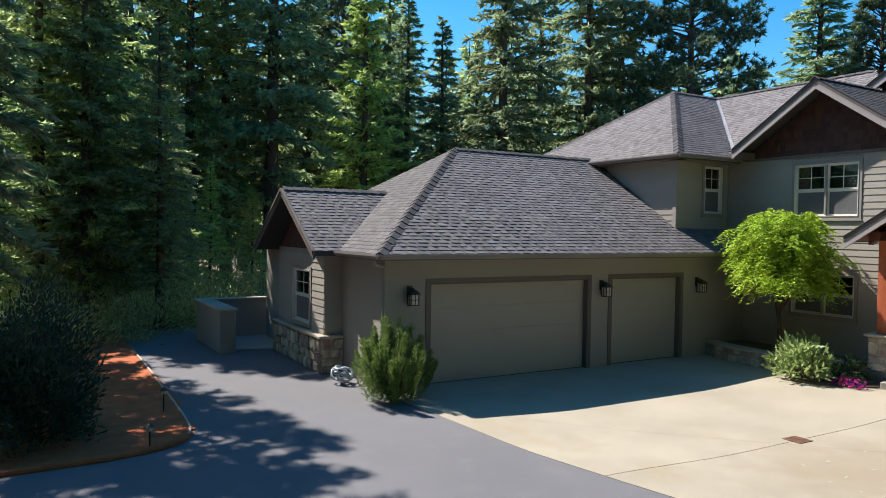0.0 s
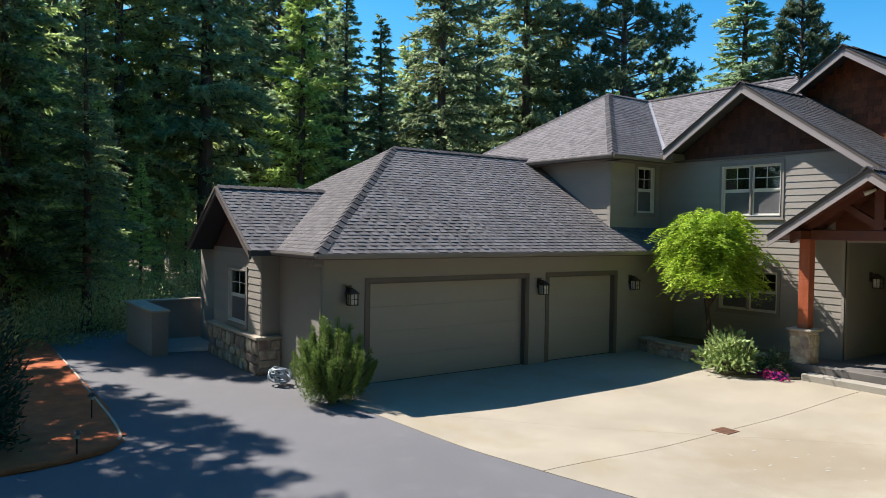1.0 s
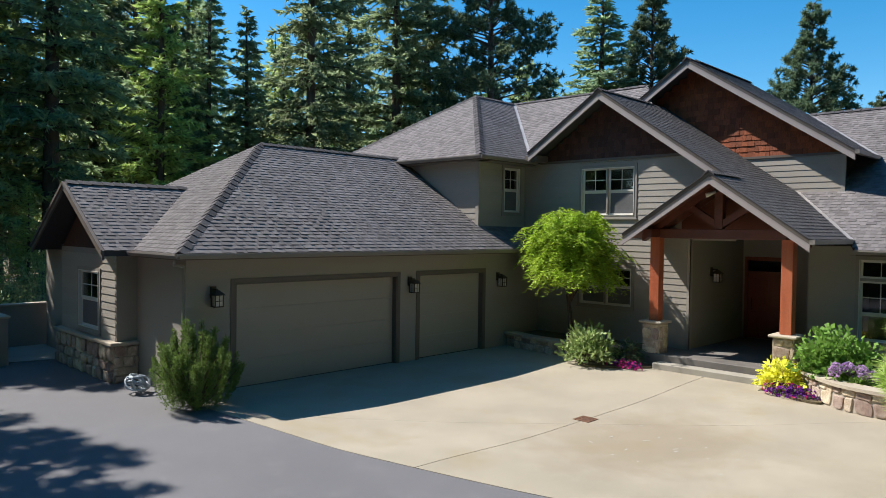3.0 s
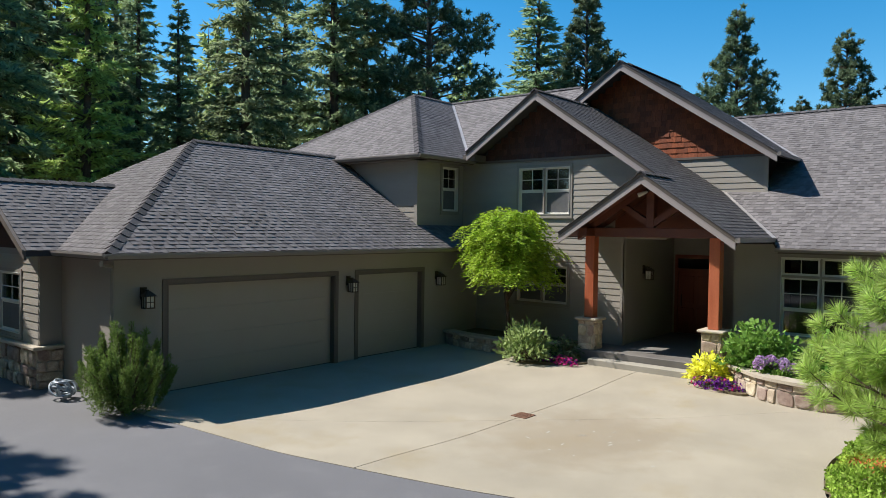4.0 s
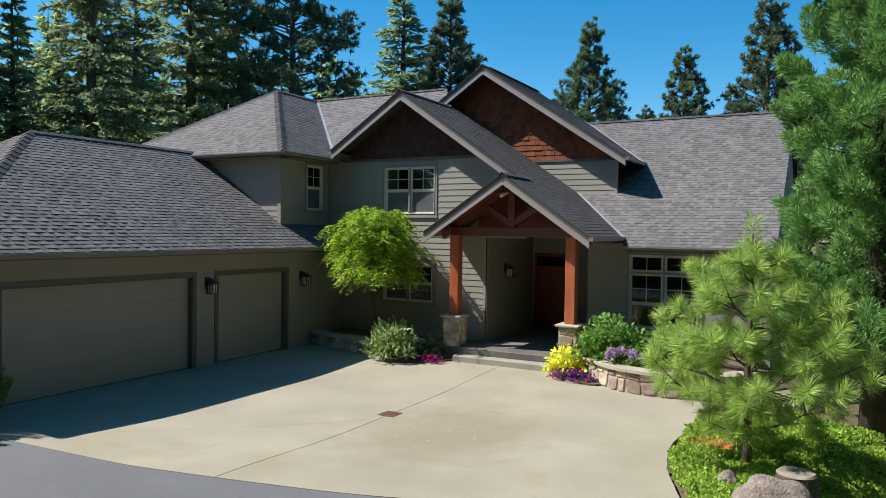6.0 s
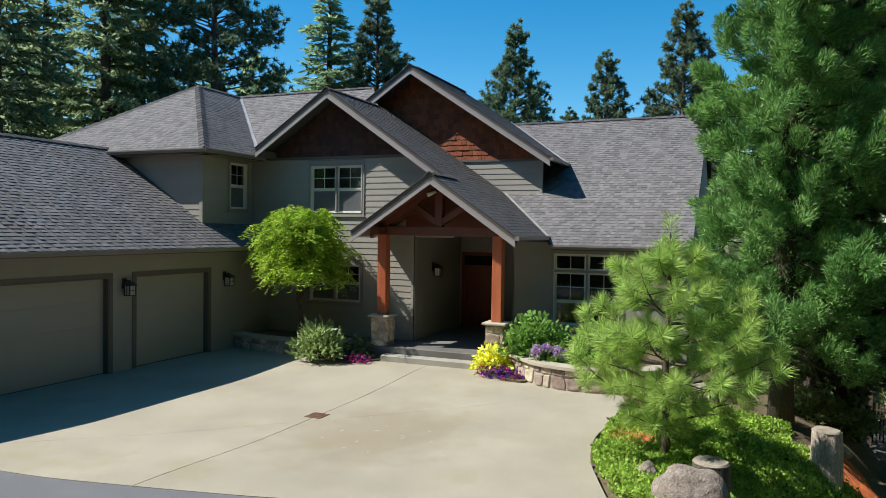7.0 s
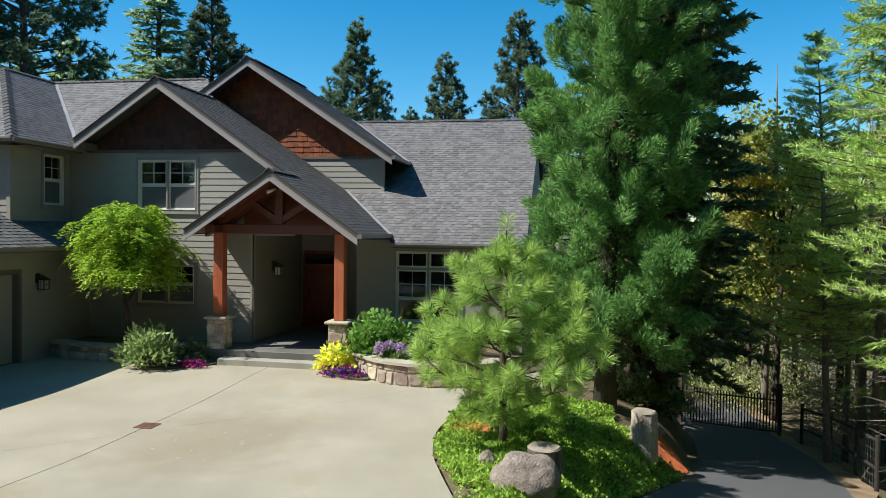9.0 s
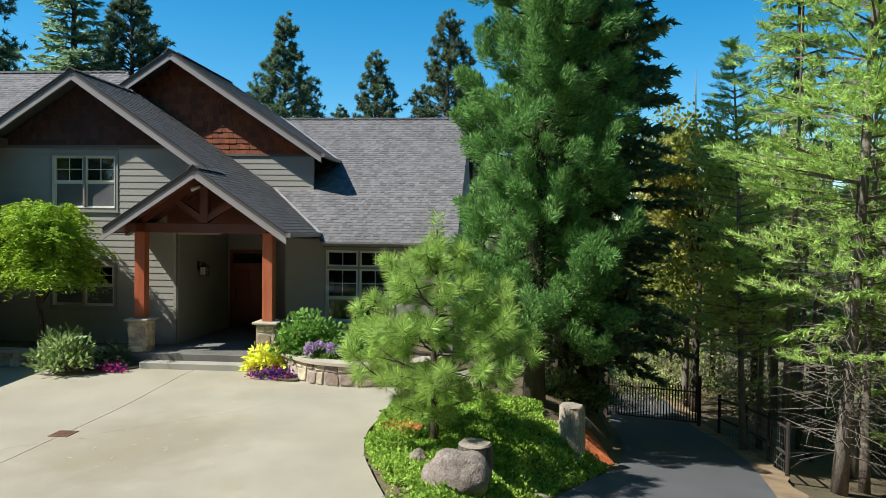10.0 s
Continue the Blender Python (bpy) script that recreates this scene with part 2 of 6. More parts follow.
# ---- ground ----
def ease(t):
    t = min(max(t, 0.0), 1.0)
    return t * t * (3 - 2 * t)


ROAD = Vector((0.975, -0.222))


def road_z(r):
    if r < 6:
        return 0.0
    if r < 12:
        return -0.8 * ease((r - 6) / 6 * 0.85) / ease(0.85)
    if r < 22.5:
        return -0.8 - 1.35 * (r - 12) / 10.5
    return -2.15 - 2.2 * ease((r - 22.5) / 40)


ROAD_R = (0.0, 8.6, 12.0, 13.4, 14.8, 15.8, 17.9, 20.7, 23.2, 30.0, 45.0, 62.0)
ROAD_L = (2.0, 1.95, 1.75, 1.38, 1.02, 0.88, 1.0, 1.34, 1.82, 3.3, 9.0, 18.0)
ROAD_S = (-1.9, -1.9, -1.92, -1.92, -1.9, -1.87, -1.75, -1.3, -0.62, 0.9, 6.0, 15.0)


def bed_edge(x):
    """Where the court ends and the planted bank begins (y)."""
    return 1.6 + 0.75 * ease((x - 9.5) / 2.6) - 0.3 * ease((x - 14.5) / 1.5) - 0.9 * ease((x - 16.3) / 2.0)


def dish(x, y):
    """How far the court sinks towards its drain."""
    left = float(np.interp(y, (1.4, 3.5, 6.0, 9.5, 14.6), (9.35, 8.95, 8.05, 7.3, 6.95)))
    return -0.115 * ease((14.4 - y) / 2.2) * ease((x - left + 0.3) / 3.6) * ease((y - 2.5) / 3.5) * ease((17.9 - x) / 4.0)


def ground_z(x, y):
    r = x * ROAD.x + y * ROAD.y
    side = y - (x * ROAD.y / ROAD.x)          # + towards the house, - beyond the road
    low = road_z(r)
    if y > bed_edge(x):
        z = 0.0
    else:
        span = max(bed_edge(x) - (x * ROAD.y / ROAD.x + float(np.interp(r, ROAD_R, ROAD_L)) + 0.3), 0.5)
        t = min(max((bed_edge(x) - y) / span, 0.0), 1.0)
        z = low * (0.12 * t + 0.88 * t ** 5)
    if side < -2.6 and x > 2:
        z -= 0.16 * min(-2.6 - side, 14) * ease((x - 2) / 8)
    far = math.hypot(x - 14, y - 8)
    if far > 45:
        z += 0.02 * (far - 45) * (0.4 if y < 0 else 0.15)
    return z


def sheet(name, inside, x0, x1, y0, y1, step, lift, material, label, category, kind="structure", flat=False):
    """A piece of ground: the cells of a grid whose middle is inside."""
    nx, ny = int(round((x1 - x0) / step)), int(round((y1 - y0) / step))
    ids, verts, faces = {}, [], []

    def vertex(i, j):
        if (i, j) not in ids:
            x, y = x0 + i * step, y0 + j * step
            ids[i, j] = len(verts)
            verts.append((x, y, (0 if flat else ground_z(x, y)) + lift))
        return ids[i, j]

    for i in range(nx):
        for j in range(ny):
            if inside(x0 + (i + 0.5) * step, y0 + (j + 0.5) * step):
                faces.append((vertex(i, j), vertex(i + 1, j), vertex(i + 1, j + 1), vertex(i, j + 1)))
    ob = new(name, mesh_from(name, verts, faces, material, True))
    return tagged(ob, label, category, kind=kind)


# the whole ground, finer near the house
xs = sorted({*np.round(np.linspace(-900, -60, 12), 2), *np.round(np.linspace(-60, 90, 101), 2), *np.round(np.linspace(90, 1000, 12), 2), *np.round(np.linspace(8, 32, 41), 2)})
ys = sorted({*np.round(np.linspace(-900, -50, 12), 2), *np.round(np.linspace(-50, 85, 91), 2), *np.round(np.linspace(85, 1000, 12), 2), *np.round(np.linspace(-9, 4, 27), 2)})
def low_z(x, y):
    if 7.5 < x < 32 and -9 < y < 2.6:
        return min(ground_z(x, y + k) for k in (-0.5, -0.25, 0.0, 0.25))
    return ground_z(x, y)


verts = [(x, y, low_z(x, y) - 0.06 - (0.2 if 7.6 < x < 18.2 and 2.6 < y < 14.4 else 0) + (0.12 * noise.noise((x * 0.3, y * 0.3, 0)) if (y > 27 or y < -8 or x < -4) else 0)) for x in xs for y in ys]
n = len(ys)
faces = [(i * n + j, (i + 1) * n + j, (i + 1) * n + j + 1, i * n + j + 1) for i in range(len(xs) - 1) for j in range(n - 1)]
tagged(new("ground", mesh_from("ground", verts, faces, M_SOIL, True)), "forest floor with dry needles and patches of green", "ground", kind="structure")


def ribbon(points, n=8):
    """A smooth line through points (Catmull-Rom)."""
    p = [points[0], *points, points[-1]]
    out = []
    for i in range(1, len(p) - 2):
        for k in range(n):
            t = k / n
            a, b, c, d = [np.array(q, float) for q in p[i - 1:i + 3]]
            out.append(tuple(0.5 * (2 * b + (c - a) * t + (2 * a - 5 * b + 4 * c - d) * t * t + (3 * b - a - 3 * c + d) * t ** 3)))
    return out + [tuple(map(float, p[-2]))]


def plate(name, outline, z0, z1, material, parent=None, label="", category="", kind="", sunk=False):
    bm = bmesh.new()
    prism(bm, [(x, y, z0) for x, y in outline], [(x, y, z1) for x, y in outline])
    if sunk:
        for axis, lo, hi in ((0, 7.0, 19.0), (1, 1.5, 14.5)):
            for k in range(int((hi - lo) / 0.5) + 1):
                at0, way = Vector((0, 0, 0)), Vector((0, 0, 0))
                at0[axis], way[axis] = lo + k * 0.5, 1.0
                bmesh.ops.bisect_plane(bm, geom=bm.verts[:] + bm.edges[:] + bm.faces[:], plane_co=at0, plane_no=way)
        for v in bm.verts:
            v.co.z += dish(v.co.x, v.co.y)
    bmesh.ops.triangulate(bm, faces=[f for f in bm.faces if len(f.verts) > 4])
    if sunk:
        bm.normal_update()
    ob = part(name, bm, material, parent)
    return tagged(ob, label, category, kind=kind)


# concrete court: three pours between sawn joints
COURT_LEFT = ribbon([(6.95, 14.6), (7.02, 13.2), (7.12, 11.9), (7.2, 10.7), (7.3, 9.5), (7.5, 8.4), (7.75, 7.2), (8.05, 5.95), (8.4, 4.9), (8.95, 3.5), (9.2, 2.4), (9.35, 1.45)])
COURT_RIGHT = ribbon([(9.35, 1.45), (10.0, 1.7), (10.7, 1.96), (11.6, 2.25), (12.8, 2.42), (13.7, 2.37), (14.7, 2.28), (15.6, 2.05), (16.6, 1.3), (17.4, 0.6), (19.0, 0.3)])


def clip(poly, keep, cross):
    out = []
    for a, b in zip(poly, poly[1:] + poly[:1]):
        if keep(a):
            out.append(a)
        if keep(a) != keep(b):
            out.append(cross(a, b))
    return out


court_all = COURT_LEFT + COURT_RIGHT[1:] + [(19.0, 4.0), (18.3, 6.0), (18.3, 9.6), (18.3, 12.5), (19.5, 14.7), (8.0, 14.74), (6.95, 14.74)]
court = empty("pavement", (12.0, 8.0, 0.0), "pale concrete parking court with sawn joints", "pavement", kind="structure")
JOINT_Y, DIAGONAL = 7.96, 19.83 / math.sqrt(2)


def half(poly, way, v, sign, gap):
    """The side of an outline beyond the line at distance v along way."""
    v += sign * gap
    far = lambda p: p[0] * way[0] + p[1] * way[1]
    keep = lambda p: (far(p) - v) * sign > 0
    cross = lambda a, b: tuple(np.array(a) + (np.array(b) - np.array(a)) * (v - far(a)) / (far(b) - far(a)))
    return clip(poly, keep, cross)


for sy in (1, -1):
    for sx in (1, -1):
        plate("concrete_slab", half(half(court_all, (0, 1), JOINT_Y, sy, 0.008), (0.5 ** 0.5, 0.5 ** 0.5), DIAGONAL, sx, 0.0025), -0.16, 0.012, M_CONCRETE, court, sunk=True)
plate("joint_filler", [(7.6, 7.87), (18.2, 7.87), (18.2, 8.05), (7.6, 8.05)], -0.1, -0.004, M_MORTAR, court, sunk=True)

# asphalt: the drive in front of and beside the garage, and the road down to the gate
BED_EDGE = ribbon([(2.77, 34.0), (2.77, 21.4), (2.72, 17.0), (2.66, 14.0), (2.45, 12.9), (1.8, 12.35), (0.4, 12.15), (-1.5, 12.2), (-5.0, 12.6), (-14.0, 13.5)])


def left_bed(x, y):
    if y < 12.1:
        return False
    if x < 0.4:
        return y > 12.15 + 0.06 * (0.4 - x)
    for (xa, ya), (xb, yb) in zip(BED_EDGE, BED_EDGE[1:]):
        if min(ya, yb) <= y <= max(ya, yb) and ya != yb and xa > 0.39:
            t = (y - ya) / (yb - ya)
            if x < xa + (xb - xa) * t:
                return True
    return False


drive_outline = [p for p in BED_EDGE if p[1] < 27 and p[0] > -13][::-1]
drive_outline += [(3.0, 26.9), (7.6, 26.9), (7.6, 14.9), (7.3, 14.5)] + [(x + 0.02, y) for x, y in COURT_LEFT[4:]] + [(9.6, 1.2), (8.5, -4.0), (2.0, -14.0), (-14.0, -14.0)]
plate("road", drive_outline, -0.12, 0.0, M_ASPHALT, label="smooth dark grey asphalt drive", category="road", kind="structure")


rows_r = np.linspace(8.6, 60, 70)
verts, faces = [], []
for r in rows_r:
    le, ri = float(np.interp(r, ROAD_R, ROAD_L)), float(np.interp(r, ROAD_R, ROAD_S))
    for s in (le, le * 0.66 + ri * 0.34, le * 0.34 + ri * 0.66, ri):
        c = ROAD * r + Vector((-ROAD.y, ROAD.x)) * s
        verts.append((c.x, c.y, min(0.0, road_z(r)) + 0.05))
for i in range(len(rows_r) - 1):
    for k in range(3):
        a = i * 4 + k
        faces.append((a, a + 1, a + 5, a + 4))
tagged(new("road", mesh_from("road", verts, faces, M_LANE, True)), "dark asphalt lane falling away to an iron gate", "road", kind="structure")
# sandy verge beyond the lane
verts, faces = [], []
for i, r in enumerate(np.linspace(8.6, 30, 40)):
    ri = float(np.interp(r, ROAD_R, ROAD_S))
    for s in (0.1, -0.25, -0.55 - 0.3 * noise.noise((r, 0, 0))):
        c = ROAD * r + Vector((-ROAD.y, ROAD.x)) * (ri + s)
        verts.append((c.x, c.y, road_z(r) + 0.042 + 0.06 * min(s, 0)))
    if i:
        for k in range(2):
            a = i * 3 + k
            faces.append((a - 3, a - 2, a + 1, a))
tagged(new("verge", mesh_from("verge", verts, faces, M_DUST, True)), "sandy strip beside the lane", "ground", kind="structure")
sheet("mulch_bed", lambda x, y: left_bed(x - 0.05, y + 0.06), -14, 2.9, 12.0, 26, 0.1, 0.03, M_MULCH, "red bark mulch bed beside the drive", "ground")
# timber edging of the mulch bed
bm = bmesh.new()
edge = [p for p in BED_EDGE if 2.4 < p[0] and p[1] < 24]
for a, b in zip(edge, edge[1:]):
    a, b = Vector((*a, 0)), Vector((*b, 0))
    side = (b - a).normalized().cross(Vector((0, 0, 1))) * 0.02
    prism(bm, [a - side, a + side, b + side, b - side], [p + Vector((0, 0, 0.045)) for p in (a - side, a + side, b + side, b - side)])
tagged(part("edging", bm, M_CAPSTONE), "pale edging strip along the mulch bed", "edging", kind="structure")

bm = bmesh.new()
tube(bm, [(x, y, 0.02) for x, y in BED_EDGE if x > -13 and y < 12.95], 0.075, 8)
tagged(part("mulch_lip", bm, M_MULCH, smooth=True), "rounded edge of the red bark mulch bed", "ground", kind="structure")

# ---- the house ----
house = empty("house", (18.0, 15.0, 0.0), "two-storey taupe house with dark shingle roofs and cedar gables", "house")
LATER = []  # pieces of roofs and walls, made last


def wall_panel(name, axis, plane, a0, a1, z0, z1, holes=(), thick=0.2, material=None, parent=None, label=""):
    """A wall that faces -x or -y, with rectangular openings through it."""
    bm = bmesh.new()
    al = sorted({a0, a1, *[h[0] for h in holes], *[h[1] for h in holes]})
    zl = sorted({z0, z1, *[h[2] for h in holes], *[h[3] for h in holes]})
    solid = {(i, j): not any(h[0] <= (al[i] + al[i + 1]) / 2 <= h[1] and h[2] <= (zl[j] + zl[j + 1]) / 2 <= h[3] for h in holes)
             for i in range(len(al) - 1) for j in range(len(zl) - 1)}
    made = {}

    def corner(i, j, d):
        if (i, j, d) not in made:
            made[i, j, d] = bm.verts.new(on_wall(axis, plane, al[i], d, zl[j]))
        return made[i, j, d]

    for (i, j), full in solid.items():
        if full:
            bm.faces.new([corner(i + p, j + q, 0) for p, q in ((0, 0), (1, 0), (1, 1), (0, 1))])
            bm.faces.new([corner(i + p, j + q, -thick) for p, q in ((0, 1), (1, 1), (1, 0), (0, 0))])
            for (p, q), (r, s), (u, w) in (((-1, 0), (0, 0), (0, 1)), ((1, 0), (1, 0), (1, 1)), ((0, -1), (0, 0), (1, 0)), ((0, 1), (0, 1), (1, 1))):
                if not solid.get((i + p, j + q)):
                    bm.faces.new([corner(i + r, j + s, 0), corner(i + u, j + w, 0), corner(i + u, j + w, -thick), corner(i + r, j + s, -thick)])
    bmesh.ops.recalc_face_normals(bm, faces=bm.faces)
    return part(name, bm, material or M_STUCCO, parent or house, label)


def gable_panel(name, plane, pts, thick, material, label=""):
    """An upright panel that faces -x, of any outline (y, z)."""
    bm = bmesh.new()
    prism(bm, [(plane, y, z) for y, z in pts], [(plane + thick, y, z) for y, z in pts])
    return part(name, bm, material, house, label)


BOARD = 0.185


def unit_piece(name, material, low=1.0, high=0.25):
    """A wedge 1 wide, 1 high and 1 thick at its lower edge, that faces -y."""
    bm = bmesh.new()
    v = [bm.verts.new(p) for p in ((0, 0, 0), (1, 0, 0), (1, -low, 0), (0, -low, 0), (0, 0, 1), (1, 0, 1), (1, -high, 1), (0, -high, 1))]
    for q in ((0, 3, 2, 1), (4, 5, 6, 7), (3, 7, 6, 2), (0, 4, 7, 3), (1, 2, 6, 5)):
        bm.faces.new([v[i] for i in q])
    bmesh.ops.recalc_face_normals(bm, faces=bm.faces)
    return mesh_of(bm, name, material)


def cut(a0, a1, z, holes):
    runs = [(a0, a1)]
    for h in holes:
        if h[2] < z < h[3]:
            runs = [r for a, b in runs for r in ((a, min(b, h[0])), (max(a, h[1]), b)) if r[1] - r[0] > 0.02]
    return runs


def clad(wall, axis, plane, a0, a1, z0, z1, holes=(), bounds=None, size=BOARD, name="siding_board", mesh=None, width=None, thick=0.02):
    """Boards or shakes on a wall, course by course; bounds(z) gives the run under a roof."""
    z = z0
    while z < z1 - 0.02:
        h = min(size, z1 - z)
        lo, hi = (a0, a1) if not bounds else bounds(z + h * 0.8)
        lo, hi = max(lo, a0), min(hi, a1)
        for a, b in cut(lo, hi, z + h / 2, holes):
            ends = [a]
            while width and ends[-1] < b - 0.05:
                ends.append(min(b, ends[-1] + rnd.uniform(*width)))
            if not width:
                while b - ends[-1] > 3.8:
                    ends.append(ends[-1] + rnd.uniform(2.2, 3.66))
                ends.append(b)
            for p, q in zip(ends, ends[1:]):
                t = thick * (1 if not width else rnd.uniform(0.8, 1.6))
                drop = 0 if not width else rnd.uniform(0, 0.014)
                LATER.append((name, mesh, wall, axis, plane, p, q - (0.003 if width else 0.002), z - 0.012 - drop, z + h, t))
        z += size


# garage wing: front wall y = 14.6
D1, D2 = (8.24, 13.14, 0.0, 2.42), (13.98, 16.72, 0.0, 2.42)
wall_garage = wall_panel("wall", "y", 14.6, 7.07, 19.6, -0.1, 3.12, [D1, D2], 0.28, M_STUCCO, label="taupe stucco garage front wall")
wall_side = wall_panel("wall", "x", 7.07, 14.88, 17.1, -0.1, 3.12)
wall_nook_front = wall_panel("wall", "y", 17.1, 6.8, 7.27, -0.1, 3.12)
W1 = (18.13, 19.50, 1.12, 2.56)
wall_nook = wall_panel("wall", "x", 6.6, 17.1, 20.86, -0.1, 3.12, [W1])
gable_panel("gable_wall", 6.62, [(17.1, 3.1), (20.86, 3.1), (18.98, 4.55)], 0.16, M_SHADESHAKE, "cedar gable over the side bay, shade in its colour")
# tower over the garage
W3 = (18.44, 19.26, 4.32, 5.80)
wall_tower = wall_panel("wall", "y", 15.26, 17.2, 19.6, 3.3, 6.12, [W3])
wall_tower_side = wall_panel("wall", "x", 17.2, 15.46, 22.8, 3.3, 6.12)
# wing across the court, wall x = 19.6
W2, W5 = (11.06, 12.94, 4.22, 5.72), (11.10, 12.94, 1.42, 2.60)
wall_wing = wall_panel("wall", "x", 19.6, 9.24, 15.2599, -0.1, 5.98, [W2, W5])
wall_over = wall_panel("wall", "x", 19.6, 7.95, 9.24, 3.5, 4.9)
gable_panel("gable_wall", 19.6, [(9.1, 5.9), (14.9, 5.9), (11.96, 7.86)], 0.2, M_DECK)
gable_panel("wall", 19.6, [(7.95, 4.9), (9.24, 4.9), (9.24, 5.95), (8.9, 5.7), (7.95, 5.04)], 0.2, M_STUCCO)
# porch recess
wall_recess = wall_panel("wall", "y", 9.24, 19.8, 23.6, -0.1, 4.2, thick=0.2)
DR = (7.81, 9.17, 0.36, 2.98)
wall_entry = wall_panel("wall", "x", 23.4, 6.3, 9.24, -0.1, 3.9, [DR])
W4 = (3.30, 5.27, 0.95, 3.08)
wall_main = wall_panel("wall", "x", 21.0, 1.45, 6.52, -0.4, 3.42, [W4])
bm = boxed(0, (21.2, 23.4, 6.3, 6.52, -0.1, 4.0))
part("wall", bm, M_STUCCO, house)
# gable over the main roof
wall_high = wall_panel("wall", "x", 23.06, 6.26, 12.6, 4.4, 6.1)
gable_panel("gable_wall", 23.06, [(6.26, 6.1), (12.6, 6.1), (12.6, 7.95), (10.8, 9.24)], 0.2, M_DECK)
# the far sides, plain
for b in ((31.0, 31.2, 1.45, 24.0, -0.4, 5.5), (7.07, 31.2, 23.5, 23.7, -0.1, 3.1), (17.4, 28.0, 23.2, 23.4, 3.0, 6.0), (21.2, 31.0, 1.45, 1.65, -0.4, 3.3),
          (6.8, 7.07, 20.66, 20.86, -0.1, 3.12), (7.07, 7.27, 20.86, 23.5, -0.1, 3.12)):
    part("wall", boxed(0, b), M_STUCCO, house)
bm = bmesh.new()
prism(bm, [(21.2, 1.47, 3.3), (34.6, 1.47, 3.3), (27.6, 1.47, 7.8)], [(21.2, 1.62, 3.3), (34.6, 1.62, 3.3), (27.6, 1.62, 7.8)])
part("gable_wall", bm, M_STUCCO, house)

SHINGLES = []


def slope(poly, up, v0, z0, p, tabs=True, thick=0.13):
    """A roof slope over the plan outline poly; up: the way uphill; at distance v0 along it the height is z0, and it climbs by p."""
    ux, uy = up
    height = lambda x, y: z0 + p * (x * ux + y * uy - v0)
    bm = bmesh.new()
    prism(bm, [(x, y, height(x, y) - thick) for x, y in poly], [(x, y, height(x, y)) for x, y in poly])
    roof = part("roof", bm, M_DECK, house)
    if tabs:
        SHINGLES.append((roof, poly, up, v0, z0, p))
    return roof


# pitches: garage, tower, wing to the right and left of its ridge, main roof and its gable
PG, PT, PW, PL, PM, PH = 0.64, 0.703, 0.688, 0.658, 0.665, 0.66
WING, PORCH, HIGH = (11.96, 8.04), (7.93, 5.267), (10.80, 9.41)   # ridges: y, z
r_garage = slope([(6.71, 14.15), (19.6, 14.15), (19.6, 15.26), (17.2, 15.26), (17.2, 18.93), (11.49, 18.93)], (0, 1), 14.15, 3.13, PG)
r_left = slope([(6.71, 14.15), (11.49, 18.93), (6.71, 23.71)], (1, 0), 6.71, 3.13, PG)
slope([(6.71, 23.71), (11.49, 18.93), (17.2, 18.93), (17.2, 23.71)], (0, -1), -23.71, 3.13, PG, False)
r_nook = slope([(6.08, 16.45), (6.71, 16.45), (9.24, 18.98), (6.08, 18.98)], (0, 1), 16.45, 3.13, PG)
slope([(6.08, 18.98), (9.24, 18.98), (6.71, 21.51), (6.08, 21.51)], (0, -1), -21.51, 3.13, PG, False)
r_tower_left = slope([(16.8, 14.85), (21.2, 19.02), (16.8, 23.19)], (1, 0), 16.8, 6.07, 0.666)
r_tower = slope([(16.8, 14.85), (20.0, 14.85), (20.0, 15.446), (23.6, 19.02), (21.2, 19.02)], (0, 1), 14.85, 6.07, PT)
r_upper = slope([(19.4, 14.85), (23.6, 19.02), (23.6, 12.9), (22.21, 11.96)], (1, 0), 19.4, 6.07, 0.6976)
slope([(16.8, 23.19), (21.2, 19.02), (23.6, 19.02), (28.0, 23.19)], (0, -1), -23.19, 6.07, PT, False)
slope([(23.6, 12.9), (28.0, 12.9), (28.0, 23.19), (23.6, 19.02)], (-1, 0), -28.0, 6.07, 0.666, False)
r_wing = slope([(18.95, 11.96), (23.06, 11.96), (23.06, 7.54), (20.95, 5.5), (17.8, 5.5), (17.8, 7.93), (18.95, 7.93)], (0, 1), 11.96, 8.04, PW)
r_wing_left = slope([(18.95, 11.96), (22.2, 11.96), (19.4, 14.95), (19.3, 14.95), (18.95, 14.62)], (0, -1), -11.96, 8.04, PL)
r_porch = slope([(17.8, 7.93), (17.8, 10.38), (19.6, 10.38), (19.6, 7.93)], (0, -1), -7.93, 5.267, PL)
r_main = slope([(20.55, 1.33), (27.6, 1.33), (27.6, 8.69), (24.8, 6.35), (23.11, 6.35), (23.11, 7.58), (20.95, 5.5), (20.55, 5.25)], (1, 0), 20.55, 3.33, PM)
r_high = slope([(22.4, 10.8), (27.6, 10.8), (27.6, 8.69), (24.74, 5.81), (22.4, 5.81)], (0, 1), 10.8, 9.41, PH)
r_high_left = slope([(22.4, 10.8), (27.6, 10.8), (27.6, 13.6), (22.4, 13.6)], (0, -1), -10.8, 9.41, PH)
slope([(27.6, 1.33), (35.5, 1.33), (35.5, 14.0), (27.6, 14.0)], (-1, 0), -27.6, 8.018, PM, False)


# barge boards, eave boards and gutters
def sloped_board(name, x0, x1, y0, z0, y1, z1, deep, material, drop=0.0):
    bm = bmesh.new()
    prism(bm, [(x0, y0, z0 - drop), (x0, y1, z1 - drop), (x0, y1, z1 - drop - deep), (x0, y0, z0 - drop - deep)],
          [(x1, y0, z0 - drop), (x1, y1, z1 - drop), (x1, y1, z1 - drop - deep), (x1, y0, z0 - drop - deep)])
    return part(name, bm, material, house)


